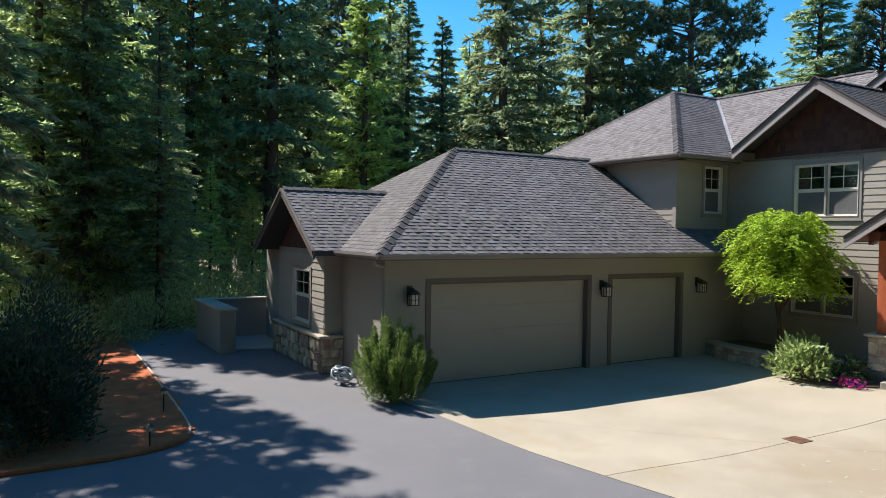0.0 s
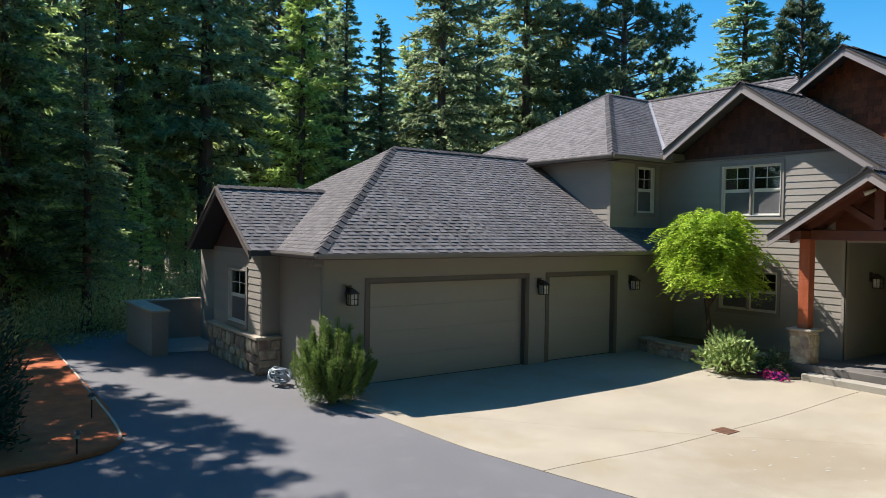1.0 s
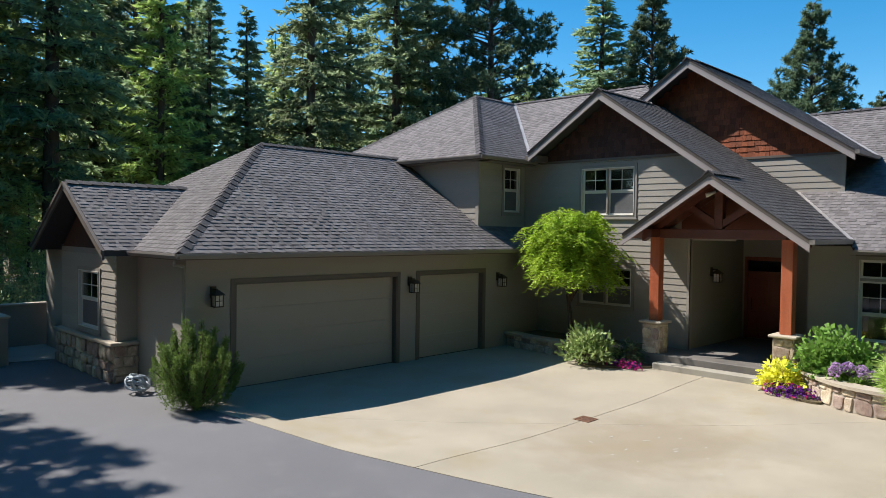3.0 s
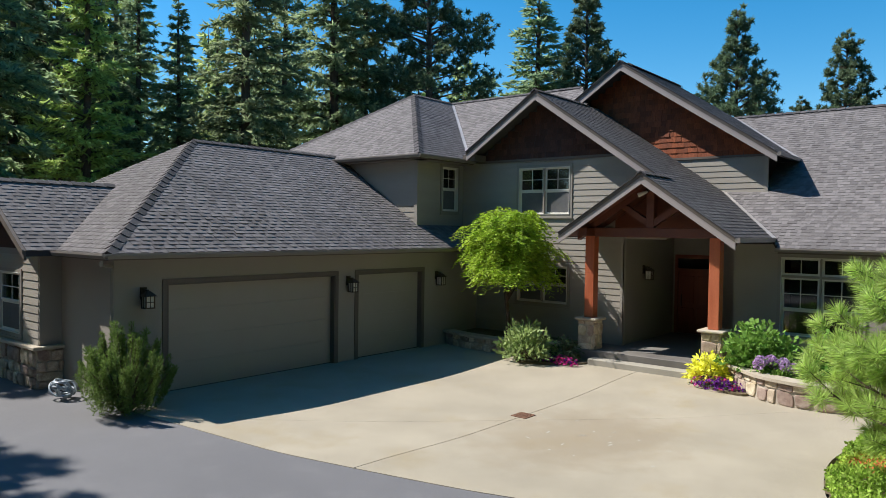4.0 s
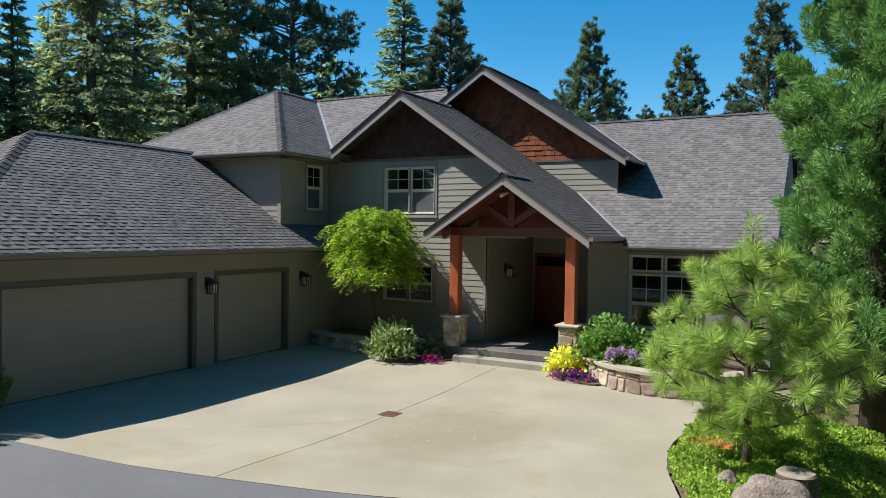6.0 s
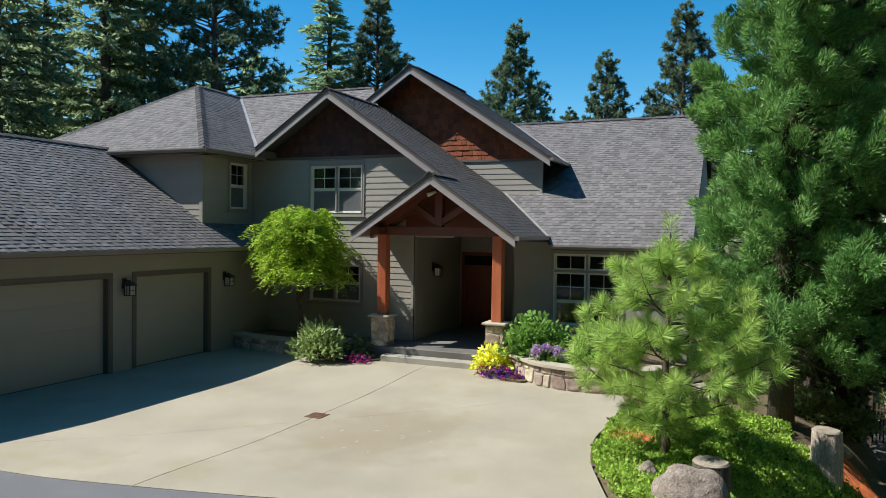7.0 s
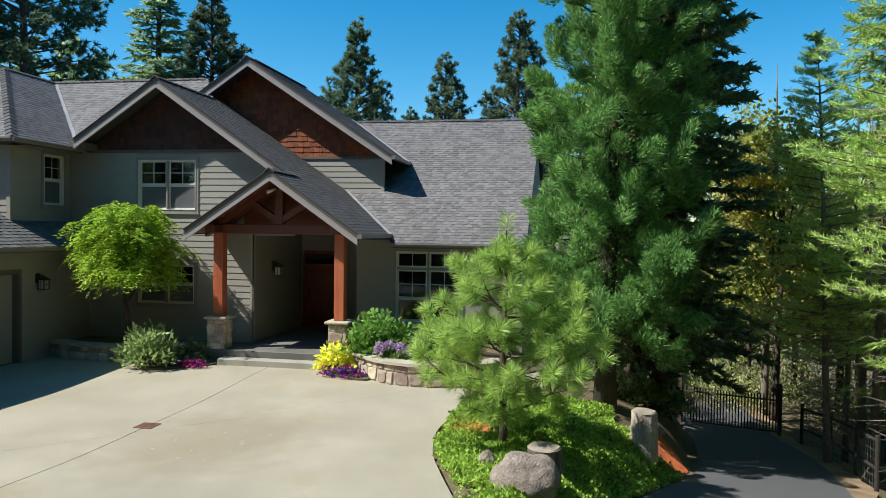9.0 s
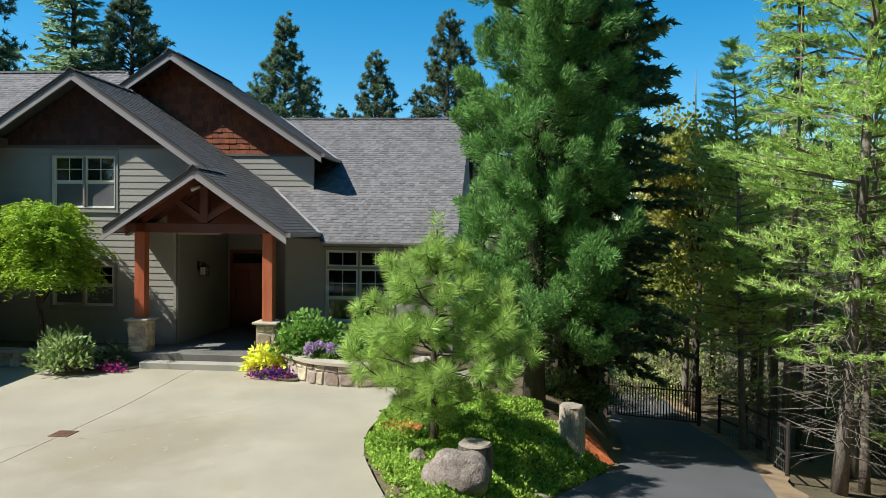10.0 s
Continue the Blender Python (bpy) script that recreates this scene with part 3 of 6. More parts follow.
for x, (yr, zr), yl, pl, yh, ph in ((18.95, WING, 7.93, PW, 14.62, PL), (17.8, PORCH, 5.5, PW, 10.38, PL), (22.4, HIGH, 5.81, PH, 13.6, PH)):
    for ye, p in ((yl, pl), (yh, ph)):
        ze = zr - p * abs(yr - ye)
        sloped_board("barge_board", x - 0.05, x - 0.004, yr, zr, ye, ze, 0.19, M_FASCIA, 0.105)
        sloped_board("barge_trim", x - 0.066, x - 0.052, yr, zr, ye, ze, 0.10, M_TRIM, 0.008)
        sloped_board("drip_edge", x - 0.092, x - 0.002, yr, zr, ye, ze, 0.022, M_CAP, -0.016)
for ye in (16.45, 21.51):
    sloped_board("barge_board", 6.03, 6.076, 18.98, 4.749, ye, 4.749 - PG * abs(18.98 - ye), 0.2, M_TRIM, 0.004)
    sloped_board("barge_trim", 6.0, 6.028, 18.98, 4.749, ye, 4.749 - PG * abs(18.98 - ye), 0.085, M_TRIM, -0.012)
for b in ((6.71, 19.6, 14.11, 14.15, 2.99, 3.12), (16.8, 20.0, 14.81, 14.85, 5.92, 6.06)):
    part("eave_board", boxed(0, b), M_TRIM, house)
for b in ((6.67, 6.71, 14.15, 16.45, 2.99, 3.12), (16.76, 16.8, 14.85, 23.2, 5.92, 6.06), (20.51, 20.55, 1.25, 5.25, 3.18, 3.325)):
    part("eave_board", boxed(0, b), M_TRIM, house)


def gutter(axis, plane, a0, a1, z):
    bm = bmesh.new()
    prof = [(0.0, 0.0), (0.0, -0.11), (0.07, -0.11), (0.12, -0.04), (0.12, 0.0), (0.108, 0.0), (0.108, -0.035), (0.065, -0.098), (0.012, -0.098), (0.012, 0.0)]
    prism(bm, [on_wall(axis, plane, a0, d, z + h) for d, h in prof], [on_wall(axis, plane, a1, d, z + h) for d, h in prof])
    return part("gutter", bm, M_GUTTER, house)


gutter("y", 14.11, 6.60, 19.55, 3.125)
gutter("x", 6.67, 14.0, 16.5, 3.125)
gutter("y", 14.81, 16.70, 20.0, 6.065)
gutter("x", 16.76, 14.75, 23.2, 6.065)
gutter("x", 20.51, 1.25, 5.3, 3.33)
part("gutter", boxed(0, (17.73, 20.9, 5.38, 5.5, 3.48, 3.59)), M_GUTTER, house)
part("gutter", boxed(0, (22.33, 24.7, 5.69, 5.81, 6.0, 6.11)), M_GUTTER, house)
# flat soffits close the eaves
for b in ((6.8, 19.6, 14.16, 14.62, 2.985, 3.0), (6.73, 7.1, 14.16, 17.1, 2.985, 3.0), (16.85, 19.6, 14.86, 15.28, 5.9, 5.915), (16.82, 17.22, 14.86, 23.3, 5.9, 5.915), (20.57, 21.02, 1.3, 5.4, 3.18, 3.195)):
    part("soffit", boxed(0, b), M_SOFFIT, house)
# downspout at the garage corner
bm = bmesh.new()
tube(bm, [(6.62, 14.2, 2.98), (6.62, 14.2, 2.9), (6.98, 14.53, 2.84), (7.0, 14.56, 2.74), (7.0, 14.56, 0.05)], 0.035, 6)
part("downspout", bm, M_GUTTER, house)


# garage doors
def garage_door(h):
    a0, a1, z0, z1 = h
    door = part("garage_door", boxed(0, (a0, a1, 14.785, 14.81, z0 + 0.02, z1)), M_DOORPAINT, house, "wide taupe sectional garage door, closed" if a1 - a0 > 3 else "narrow taupe sectional garage door, closed")
    n = 4
    for i in range(n):
        c, d = z0 + 0.02 + (z1 - z0 - 0.02) * i / n, z0 + 0.02 + (z1 - z0 - 0.02) * (i + 1) / n
        bm = bmesh.new()
        wallbox(bm, "y", 14.6, a0 + 0.002, a1 - 0.002, -0.185, -0.15, c + 0.0015, d - 0.0015)
        part("door_panel", bm, M_DOORPAINT, door)
    part("door_seal", boxed(0, (a0, a1, 14.745, 14.805, z0, z0 + 0.022)), M_IRON, door)
    for b in ((a0 - 0.11, a0 - 0.003, z0, z1 + 0.11), (a1 + 0.003, a1 + 0.11, z0, z1 + 0.11), (a0, a1, z1 + 0.003, z1 + 0.11)):
        bm = bmesh.new()
        wallbox(bm, "y", 14.6, b[0], b[1], 0.002, 0.024, b[2], b[3])
        part("door_casing", bm, M_TRIM, door)
    for b in ((a0 + 0.003, a0 + 0.03, z0, z1 - 0.003), (a1 - 0.03, a1 - 0.003, z0, z1 - 0.003), (a0 + 0.03, a1 - 0.03, z1 - 0.03, z1 - 0.003)):
        bm = bmesh.new()
        wallbox(bm, "y", 14.6, b[0], b[1], -0.148, 0.018, b[2], b[3])
        part("door_jamb", bm, M_TRIM, door)


garage_door(D1)
garage_door(D2)


def window(axis, plane, hole, cols, sash=0.5, grid=(2, 2), transom=None, casing=None, label=""):
    """A white window set in its opening: cols units side by side, each of two sashes, the upper one with glazing bars."""
    a0, a1, z0, z1 = hole
    w, casing = 0.085, casing or M_CASING
    bm = bmesh.new()
    for b in ((a0 - w, a0, z0 - w, z1 + w), (a1, a1 + w, z0 - w, z1 + w), (a0, a1, z1, z1 + w), (a0, a1, z0 - w, z0)):
        wallbox(bm, axis, plane, b[0], b[1], 0.0, 0.035, b[2], b[3])
    unit = part("window", bm, casing, house, label or "white vinyl window with glazing bars above")
    bm = bmesh.new()
    for b in ((a0 + 0.003, a0 + 0.02, z0 + 0.003, z1 - 0.003), (a1 - 0.02, a1 - 0.003, z0 + 0.003, z1 - 0.003), (a0 + 0.02, a1 - 0.02, z1 - 0.02, z1 - 0.003), (a0 + 0.02, a1 - 0.02, z0 + 0.003, z0 + 0.02)):
        wallbox(bm, axis, plane, b[0], b[1], -0.1, 0.048, b[2], b[3])
    part("frame", bm, M_WHITE, unit)
    step = (a1 - a0) / cols
    for i in range(cols):
        u0, u1 = a0 + i * step, a0 + (i + 1) * step
        if i:
            bm = bmesh.new()
            wallbox(bm, axis, plane, u0 - 0.024, u0 + 0.024, -0.09, 0.036, z0 + 0.04, z1 - 0.04)
            part("mullion", bm, casing, unit)
        s0, s1 = u0 + (0.024 if i else 0.02), u1 - (0.024 if i < cols - 1 else 0.02)
        stages = [(z0, transom - 0.036), (transom + 0.036, z1)] if transom else [(z0, z1)]
        for j, (c, d) in enumerate(stages):
            mid = c + (d - c) * (1 - sash)
            halves = [(c + 0.02, mid), (mid, d - (0.02 if not transom else 0.0))] if j == 0 else [(c, d - 0.02)]
            for k, (e, f) in enumerate(halves):
                upper = k == len(halves) - 1
                back = -0.05 if upper else -0.075
                bm = bmesh.new()
                for b in ((s0, s0 + 0.055, e, f), (s1 - 0.055, s1, e, f), (s0 + 0.055, s1 - 0.055, f - 0.05, f), (s0 + 0.055, s1 - 0.055, e, e + 0.05)):
                    wallbox(bm, axis, plane, b[0], b[1], back - 0.02, back + 0.025, b[2], b[3])
                part("sash", bm, M_WHITE, unit)
                bm = bmesh.new()
                wallbox(bm, axis, plane, s0 + 0.04, s1 - 0.04, back - 0.008, back - 0.002, e + 0.04, f - 0.04)
                part("pane", bm, M_GLASS, unit)
                if upper:
                    bm = bmesh.new()
                    gx, gz = grid if j == 0 else (2, 1)
                    for g in range(1, gx):
                        a = s0 + 0.04 + (s1 - s0 - 0.08) * g / gx
                        wallbox(bm, axis, plane, a - 0.011, a + 0.011, back - 0.001, back + 0.012, e + 0.04, f - 0.04)
                    for g in range(1, gz):
                        z = e + 0.04 + (f - e - 0.08) * g / gz
                        wallbox(bm, axis, plane, s0 + 0.04, s1 - 0.04, back, back + 0.011, z - 0.011, z + 0.011)
                    part("muntin_grid", bm, M_WHITE, unit)
                elif not transom:
                    bm = bmesh.new()
                    wallbox(bm, axis, plane, s0 + 0.045, s1 - 0.045, back + 0.018, back + 0.02, e + 0.04, f - 0.03)
                    part("insect_screen", bm, M_SCREEN, unit, "grey mesh insect screen")
        if transom:
            bm = bmesh.new()
            wallbox(bm, axis, plane, s0, s1, -0.09, 0.036, transom - 0.035, transom + 0.035)
            part("rail", bm, casing, unit)
    bm = bmesh.new()
    wallbox(bm, axis, plane, a0 - w - 0.03, a1 + w + 0.03, 0.0, 0.06, z0 - w - 0.035, z0 - w)
    part("sill", bm, casing, unit)
    # the room behind stays dark: an added shallow closed box, dark in colour
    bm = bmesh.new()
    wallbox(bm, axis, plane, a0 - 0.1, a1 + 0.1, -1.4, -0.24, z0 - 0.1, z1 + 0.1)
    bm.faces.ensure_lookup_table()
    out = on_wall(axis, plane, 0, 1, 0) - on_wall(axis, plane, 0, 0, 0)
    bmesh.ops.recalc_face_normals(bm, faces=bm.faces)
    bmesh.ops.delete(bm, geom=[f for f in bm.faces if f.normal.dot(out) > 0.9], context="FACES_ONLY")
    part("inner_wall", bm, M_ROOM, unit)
    return unit


window("x", 6.6, W1, 1, 0.5, (2, 2), label="tall white side window with glazing bars")
window("x", 19.6, W2, 2)
window("y", 15.26, W3, 1)
window("x", 19.6, W5, 2)
window("x", 21.0, W4, 2, 0.55, (2, 2), 2.56, label="large white window with two transom lights")

# ---- cladding of the walls ----
clad(wall_wing, "x", 19.6, 9.24, 15.24, 0.0, 5.96, [(11.06 - 0.1, 12.94 + 0.1, 4.10, 5.83), (11.10 - 0.1, 12.94 + 0.1, 1.30, 2.71)])
clad(wall_over, "x", 19.6, 7.95, 9.24, 4.2, 5.96, bounds=lambda z: (max(7.95, 11.96 - (7.89 - z) / PW), 9.24))
clad(wall_high, "x", 23.06, 6.26, 12.6, 4.75, 6.1)
clad(wall_tower, "y", 15.26, 17.24, 19.56, 3.85, 5.9, [(18.34, 19.36, 4.2, 5.91)])
clad(wall_tower_side, "x", 17.2, 15.3, 19.2, 3.9, 5.9)
clad(wall_nook, "x", 6.6, 17.14, 20.8, 0.95, 2.98, [(18.03, 19.6, 1.0, 2.67)])
part("corner_board", boxed(0, (17.165, 17.2, 15.26, 15.36, 3.84, 5.9), (17.165, 17.25, 15.225, 15.26, 3.84, 5.9)), M_SIDING, house)
part("corner_board", boxed(0, (19.56, 19.6, 9.2, 9.32, 0.0, 4.3), (19.56, 19.7, 9.205, 9.239, 0.0, 4.3)), M_SIDING, house)
part("corner_board", boxed(0, (23.02, 23.06, 6.22, 6.33, 4.7, 6.04)), M_SIDING, house)
part("belly_board", boxed(0, (19.555, 19.6, 9.35, 14.6, 5.94, 6.02)), M_TRIM, house)
part("belly_board", boxed(0, (23.015, 23.06, 6.33, 12.5, 6.08, 6.15)), M_TRIM, house)
SHAKES = []
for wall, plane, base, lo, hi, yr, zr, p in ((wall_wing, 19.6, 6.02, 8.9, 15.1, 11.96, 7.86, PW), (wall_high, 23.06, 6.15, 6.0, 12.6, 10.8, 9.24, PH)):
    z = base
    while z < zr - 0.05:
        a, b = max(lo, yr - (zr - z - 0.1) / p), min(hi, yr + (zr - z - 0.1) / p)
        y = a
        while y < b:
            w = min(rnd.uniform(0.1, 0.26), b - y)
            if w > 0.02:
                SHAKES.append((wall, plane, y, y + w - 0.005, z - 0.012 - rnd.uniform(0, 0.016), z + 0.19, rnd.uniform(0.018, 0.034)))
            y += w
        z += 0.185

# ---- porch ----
part("porch_floor", boxed(0.015, (18.2, 23.4, 5.6, 10.15, -0.1, 0.36)), M_PORCH, house, "concrete porch floor with the roof's shade in its colour")
part("step", boxed(0.02, (17.82, 18.2, 6.5, 9.42, -0.1, 0.18)), M_STEP, house)

STONES = []
for k in range(9):
    r = random.Random(40 + k)
    bm = bmesh.new()
    ring = []
    for x, y in ((0.0, 0.18), (0.0, 0.8), (0.16, 1.0), (0.62, 1.0), (1.0, 0.86), (1.0, 0.3), (0.84, 0.0), (0.3, 0.0)):
        ring.append((min(1, max(0, x + r.uniform(-0.11, 0.11))), min(1, max(0, y + r.uniform(-0.11, 0.11)))))
    low = [bm.verts.new((x, 0, y)) for x, y in ring]
    mid = [bm.verts.new((x + (0.5 - x) * 0.05, -0.72 - r.uniform(0, 0.15), y + (0.5 - y) * 0.05)) for x, y in ring]
    top = [bm.verts.new((x + (0.5 - x) * 0.22, -0.95 - r.uniform(-0.1, 0.1), y + (0.5 - y) * 0.22)) for x, y in ring]
    for a, b in ((low, mid), (mid, top)):
        for i in range(8):
            bm.faces.new((a[i], a[(i + 1) % 8], b[(i + 1) % 8], b[i]))
    bm.faces.new(top)
    bmesh.ops.recalc_face_normals(bm, faces=bm.faces)
    STONES.append(mesh_of(bm, "stone", M_STONE))
STONEWORK = []


def stone_run(parent, path, z0, z1, size=(0.2, 0.5), rows=(0.17, 0.34), deep=0.032):
    """Stones along a line on the ground (x, y), whose right-hand side they face."""
    pts = [Vector((*p, 0)) for p in path]
    total = sum((b - a).length for a, b in zip(pts, pts[1:]))

    def spot(s):
        for a, b in zip(pts, pts[1:]):
            d = (b - a).length
            if s <= d or b is pts[-1]:
                return a + (b - a) * (s / d), (b - a).normalized()
            s -= d

    z = z0
    while z < z1 - 0.03:
        h = min(rnd.uniform(*rows), z1 - z)
        if z1 - z - h < 0.06:
            h = z1 - z
        s = 0.0
        while s < total - 0.02:
            w = min(rnd.uniform(*size), total - s)
            if total - s - w < 0.08:
                w = total - s
            p, d = spot(s + w / 2)
            m = Matrix(((d.x, -d.y, 0, p.x), (d.y, d.x, 0, p.y), (0, 0, 1, z + 0.006), (0, 0, 0, 1)))
            m = m @ Matrix.Translation((-w / 2 + 0.007, 0, 0)) @ Matrix.Rotation(rnd.uniform(-0.1, 0.1), 4, "Y") @ Matrix.Diagonal((w - 0.014, deep * rnd.uniform(0.7, 1.25), h - 0.012, 1))
            STONEWORK.append((parent, rnd.choice(STONES), m))
            s += w
        z += h


def pier(x0, x1, y0, y1, top):
    body = part("stone_pier", boxed(0, (x0, x1, y0, y1, -0.1, top - 0.07)), M_MORTAR, house, "fieldstone pier with a flat cap under a post")
    stone_run(body, [(x0, y1), (x0, y0)], 0.0, top - 0.08)
    stone_run(body, [(x0, y0), (x1, y0)], 0.0, top - 0.08)
    part("pier_cap", boxed(0.02, (x0 - 0.09, x1 + 0.09, y0 - 0.09, y1 + 0.09, top - 0.07, top)), M_CAPSTONE, body)


pier(18.27, 18.77, 9.47, 9.97, 1.25)
pier(18.27, 18.77, 5.95, 6.45, 1.24)
for y in (9.72, 6.20):
    part("porch_post", boxed(0.012, (18.40, 18.68, y - 0.14, y + 0.14, 1.24, 3.58)), M_TIMBER, house, "square red-stained timber post")
    part("header", boxed(0.01, (17.95, 20.9 if y < 8 else 19.58, y - 0.13, y + 0.13, 3.58, 3.80)), M_BEAM, house)
part("tie_beam", boxed(0.012, (18.42, 18.66, 6.33, 9.59, 3.56, 3.82)), M_BEAM, house, "red-stained tie beam of the porch truss")
part("king_post", boxed(0.01, (18.44, 18.64, 7.85, 8.07, 3.82, 4.9)), M_BEAM, house)
for s in (-1, 1):
    bm = bmesh.new()
    prism(bm, [(18.46, 7.96 + s * 0.1, 3.86), (18.46, 7.96 + s * 0.1, 4.06), (18.46, 7.96 + s * 0.78, 4.50), (18.46, 7.96 + s * 0.88, 4.36)],
          [(18.62, 7.96 + s * 0.1, 3.86), (18.62, 7.96 + s * 0.1, 4.06), (18.62, 7.96 + s * 0.78, 4.50), (18.62, 7.96 + s * 0.88, 4.36)])
    part("brace", bm, M_BEAM, house)
    bm = bmesh.new()
    y1 = 7.93 + s * 2.2
    pr = PL if s > 0 else PW
    prism(bm, [(18.43, 7.93, 5.11), (18.43, y1, 5.11 - 2.2 * pr), (18.43, y1, 4.91 - 2.2 * pr), (18.43, 7.93, 4.91)],
          [(18.65, 7.93, 5.11), (18.65, y1, 5.11 - 2.2 * pr), (18.65, y1, 4.91 - 2.2 * pr), (18.65, 7.93, 4.91)])
    part("rafter", bm, M_BEAM, house)
    # boarded underside
    for i in range(12):
        x0 = 17.82 + i * 0.148
        if x0 > 19.45:
            break
        bm = bmesh.new()
        yy = 7.93 + s * 2.36
        prism(bm, [(x0, 7.93, 5.125), (x0, yy, 5.125 - 2.36 * pr), (x0, yy, 5.11 - 2.36 * pr), (x0, 7.93, 5.11)],
              [(x0 + 0.14, 7.93, 5.125), (x0 + 0.14, yy, 5.125 - 2.36 * pr), (x0 + 0.14, yy, 5.11 - 2.36 * pr), (x0 + 0.14, 7.93, 5.11)])
        part("ceiling_board", bm, M_BEAM, house)
part("porch_ceiling", boxed(0, (19.86, 23.4, 6.4, 9.23, 3.70, 3.74)), M_SOFFIT, house)
part("porch_header", boxed(0, (19.6, 19.855, 6.4, 9.235, 3.55, 3.85)), M_STUCCO, house)
# added dark panel over the wall behind the truss, imitates its shade
gable_panel("gable_infill", 19.54, [(6.4, 3.8), (9.5, 3.8), (9.5, 4.05), (7.93, 5.09), (6.4, 4.05)], 0.05, M_BEAM, "dark panel behind the porch truss, shade in its colour")
# added block in the eave gap, keeps sun from leaking onto the wing wall
part("soffit_return", boxed(0.004, (18.97, 19.6, 14.3, 14.8, 6.0, 6.2)), M_TRIM, house)
# small floodlight under the porch ridge
lamp = empty("spotlight", (18.3, 8.1, 4.72), "small white spotlight under the porch gable", "lamp")
bm = bmesh.new()
tube(bm, [(18.38, 8.02, 4.80), (18.24, 8.22, 4.70)], [0.035, 0.065], 10)
part("lamp_head", bm, M_WHITE, lamp, smooth=True)
part("bracket", boxed(0, (18.36, 18.425, 7.99, 8.05, 4.78, 4.90)), M_IRON, lamp)

# front door with panels
door = part("front_door", boxed(0.004, (23.44, 23.50, 7.91, 9.07, 0.38, 2.44)), M_DOOR, house, "red-brown panelled wooden front door, closed")
for y0, y1, z0, z1 in ((8.02, 8.44, 0.55, 1.22), (8.54, 8.96, 0.55, 1.22), (8.02, 8.44, 1.36, 2.28), (8.54, 8.96, 1.36, 2.28)):
    part("door_panel", boxed(0.012, (23.415, 23.445, y0, y1, z0, z1)), M_DOOR, door)
part("door_casing", boxed(0, (23.37, 23.5, 7.81, 7.91, 0.36, 2.86), (23.37, 23.5, 9.07, 9.17, 0.36, 2.86), (23.37, 23.5, 7.81, 9.17, 2.86, 2.98), (23.37, 23.5, 7.91, 9.07, 2.44, 2.52)), M_DOOR, door)
part("transom_pane", boxed(0, (23.43, 23.46, 7.91, 9.07, 2.52, 2.86)), M_GLASS, door, "dark glass light over the door")
# added dark panel stands in for the unlit hall behind the glass
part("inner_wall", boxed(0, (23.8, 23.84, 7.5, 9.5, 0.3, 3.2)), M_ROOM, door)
bm = bmesh.new()
tube(bm, [(23.38, 8.94, 1.28), (23.36, 8.94, 1.34), (23.36, 8.94, 1.60), (23.38, 8.94, 1.66)], 0.016, 6)
part("door_handle", bm, M_BRONZE, door)


# ---- lanterns ----
def lantern(axis, plane, a, z, label):
    ob = empty("wall_lantern", on_wall(axis, plane, a, 0.0, z), label, "wall lamp", "lanterns on the house")

    def made(name, material, *boxes, parent=ob):
        bm = bmesh.new()
        for b in boxes:
            wallbox(bm, axis, plane, a + b[0], a + b[1], b[2], b[3], z + b[4], z + b[5])
        return part(name, bm, material, parent)

    made("back_plate", M_BRONZE, (-0.07, 0.07, 0.0, 0.025, -0.02, 0.24))
    made("arm", M_BRONZE, (-0.02, 0.02, 0.02, 0.2, 0.17, 0.2))
    c, h = 0.2, 0.105
    made("base_tray", M_BRONZE, (-h, h, c - h, c + h, -0.2, -0.175))
    bm = bmesh.new()
    q = [(-h - 0.03, c - h - 0.03), (h + 0.03, c - h - 0.03), (h + 0.03, c + h + 0.03), (-h - 0.03, c + h + 0.03)]
    prism(bm, [on_wall(axis, plane, a + p, d, z + 0.06) for p, d in q], [on_wall(axis, plane, a + p * 0.25, c + (d - c) * 0.25, z + 0.17) for p, d in q])
    part("roof", bm, M_BRONZE, ob)
    for p in (-h + 0.012, h - 0.012):
        for d in (c - h + 0.012, c + h - 0.012):
            made("bar", M_BRONZE, (p - 0.01, p + 0.01, d - 0.01, d + 0.01, -0.175, 0.06))
    for b in ((-0.006, 0.006, c + h - 0.006, c + h + 0.004), (-h - 0.004, -h + 0.006, c - 0.006, c + 0.006), (h - 0.006, h + 0.004, c - 0.006, c + 0.006)):
        made("bar", M_BRONZE, (*b, -0.175, 0.06))
    made("rail", M_BRONZE, (-h, h, c + h - 0.006, c + h + 0.003, -0.07, -0.055))
    made("shade", M_FROST, (-h + 0.02, h - 0.02, c - h + 0.02, c + h - 0.02, -0.175, 0.055))
    return ob


for a in (7.70, 13.62, 17.42):
    lantern("y", 14.6, a, 2.14, "bronze lantern with seeded glass on the garage wall")
lantern("y", 9.24, 21.0, 2.45, "bronze lantern in the porch recess")

# ---- stonework by the walls ----
skirt = part("stone_skirt", boxed(0, (6.50, 6.6, 17.02, 20.86, -0.1, 0.88), (6.6, 7.07, 17.02, 17.1, -0.1, 0.88)), M_MORTAR, house, "fieldstone skirt below the side window")
stone_run(skirt, [(6.50, 20.86), (6.50, 17.02)], 0.0, 0.88, deep=0.07)
stone_run(skirt, [(6.50, 17.02), (7.07, 17.02)], 0.0, 0.88, deep=0.06)
part("skirt_cap", boxed(0.015, (6.40, 6.6, 16.93, 20.9, 0.88, 0.96), (6.6, 7.07, 16.93, 17.1, 0.88, 0.96)), M_CAPSTONE, skirt)


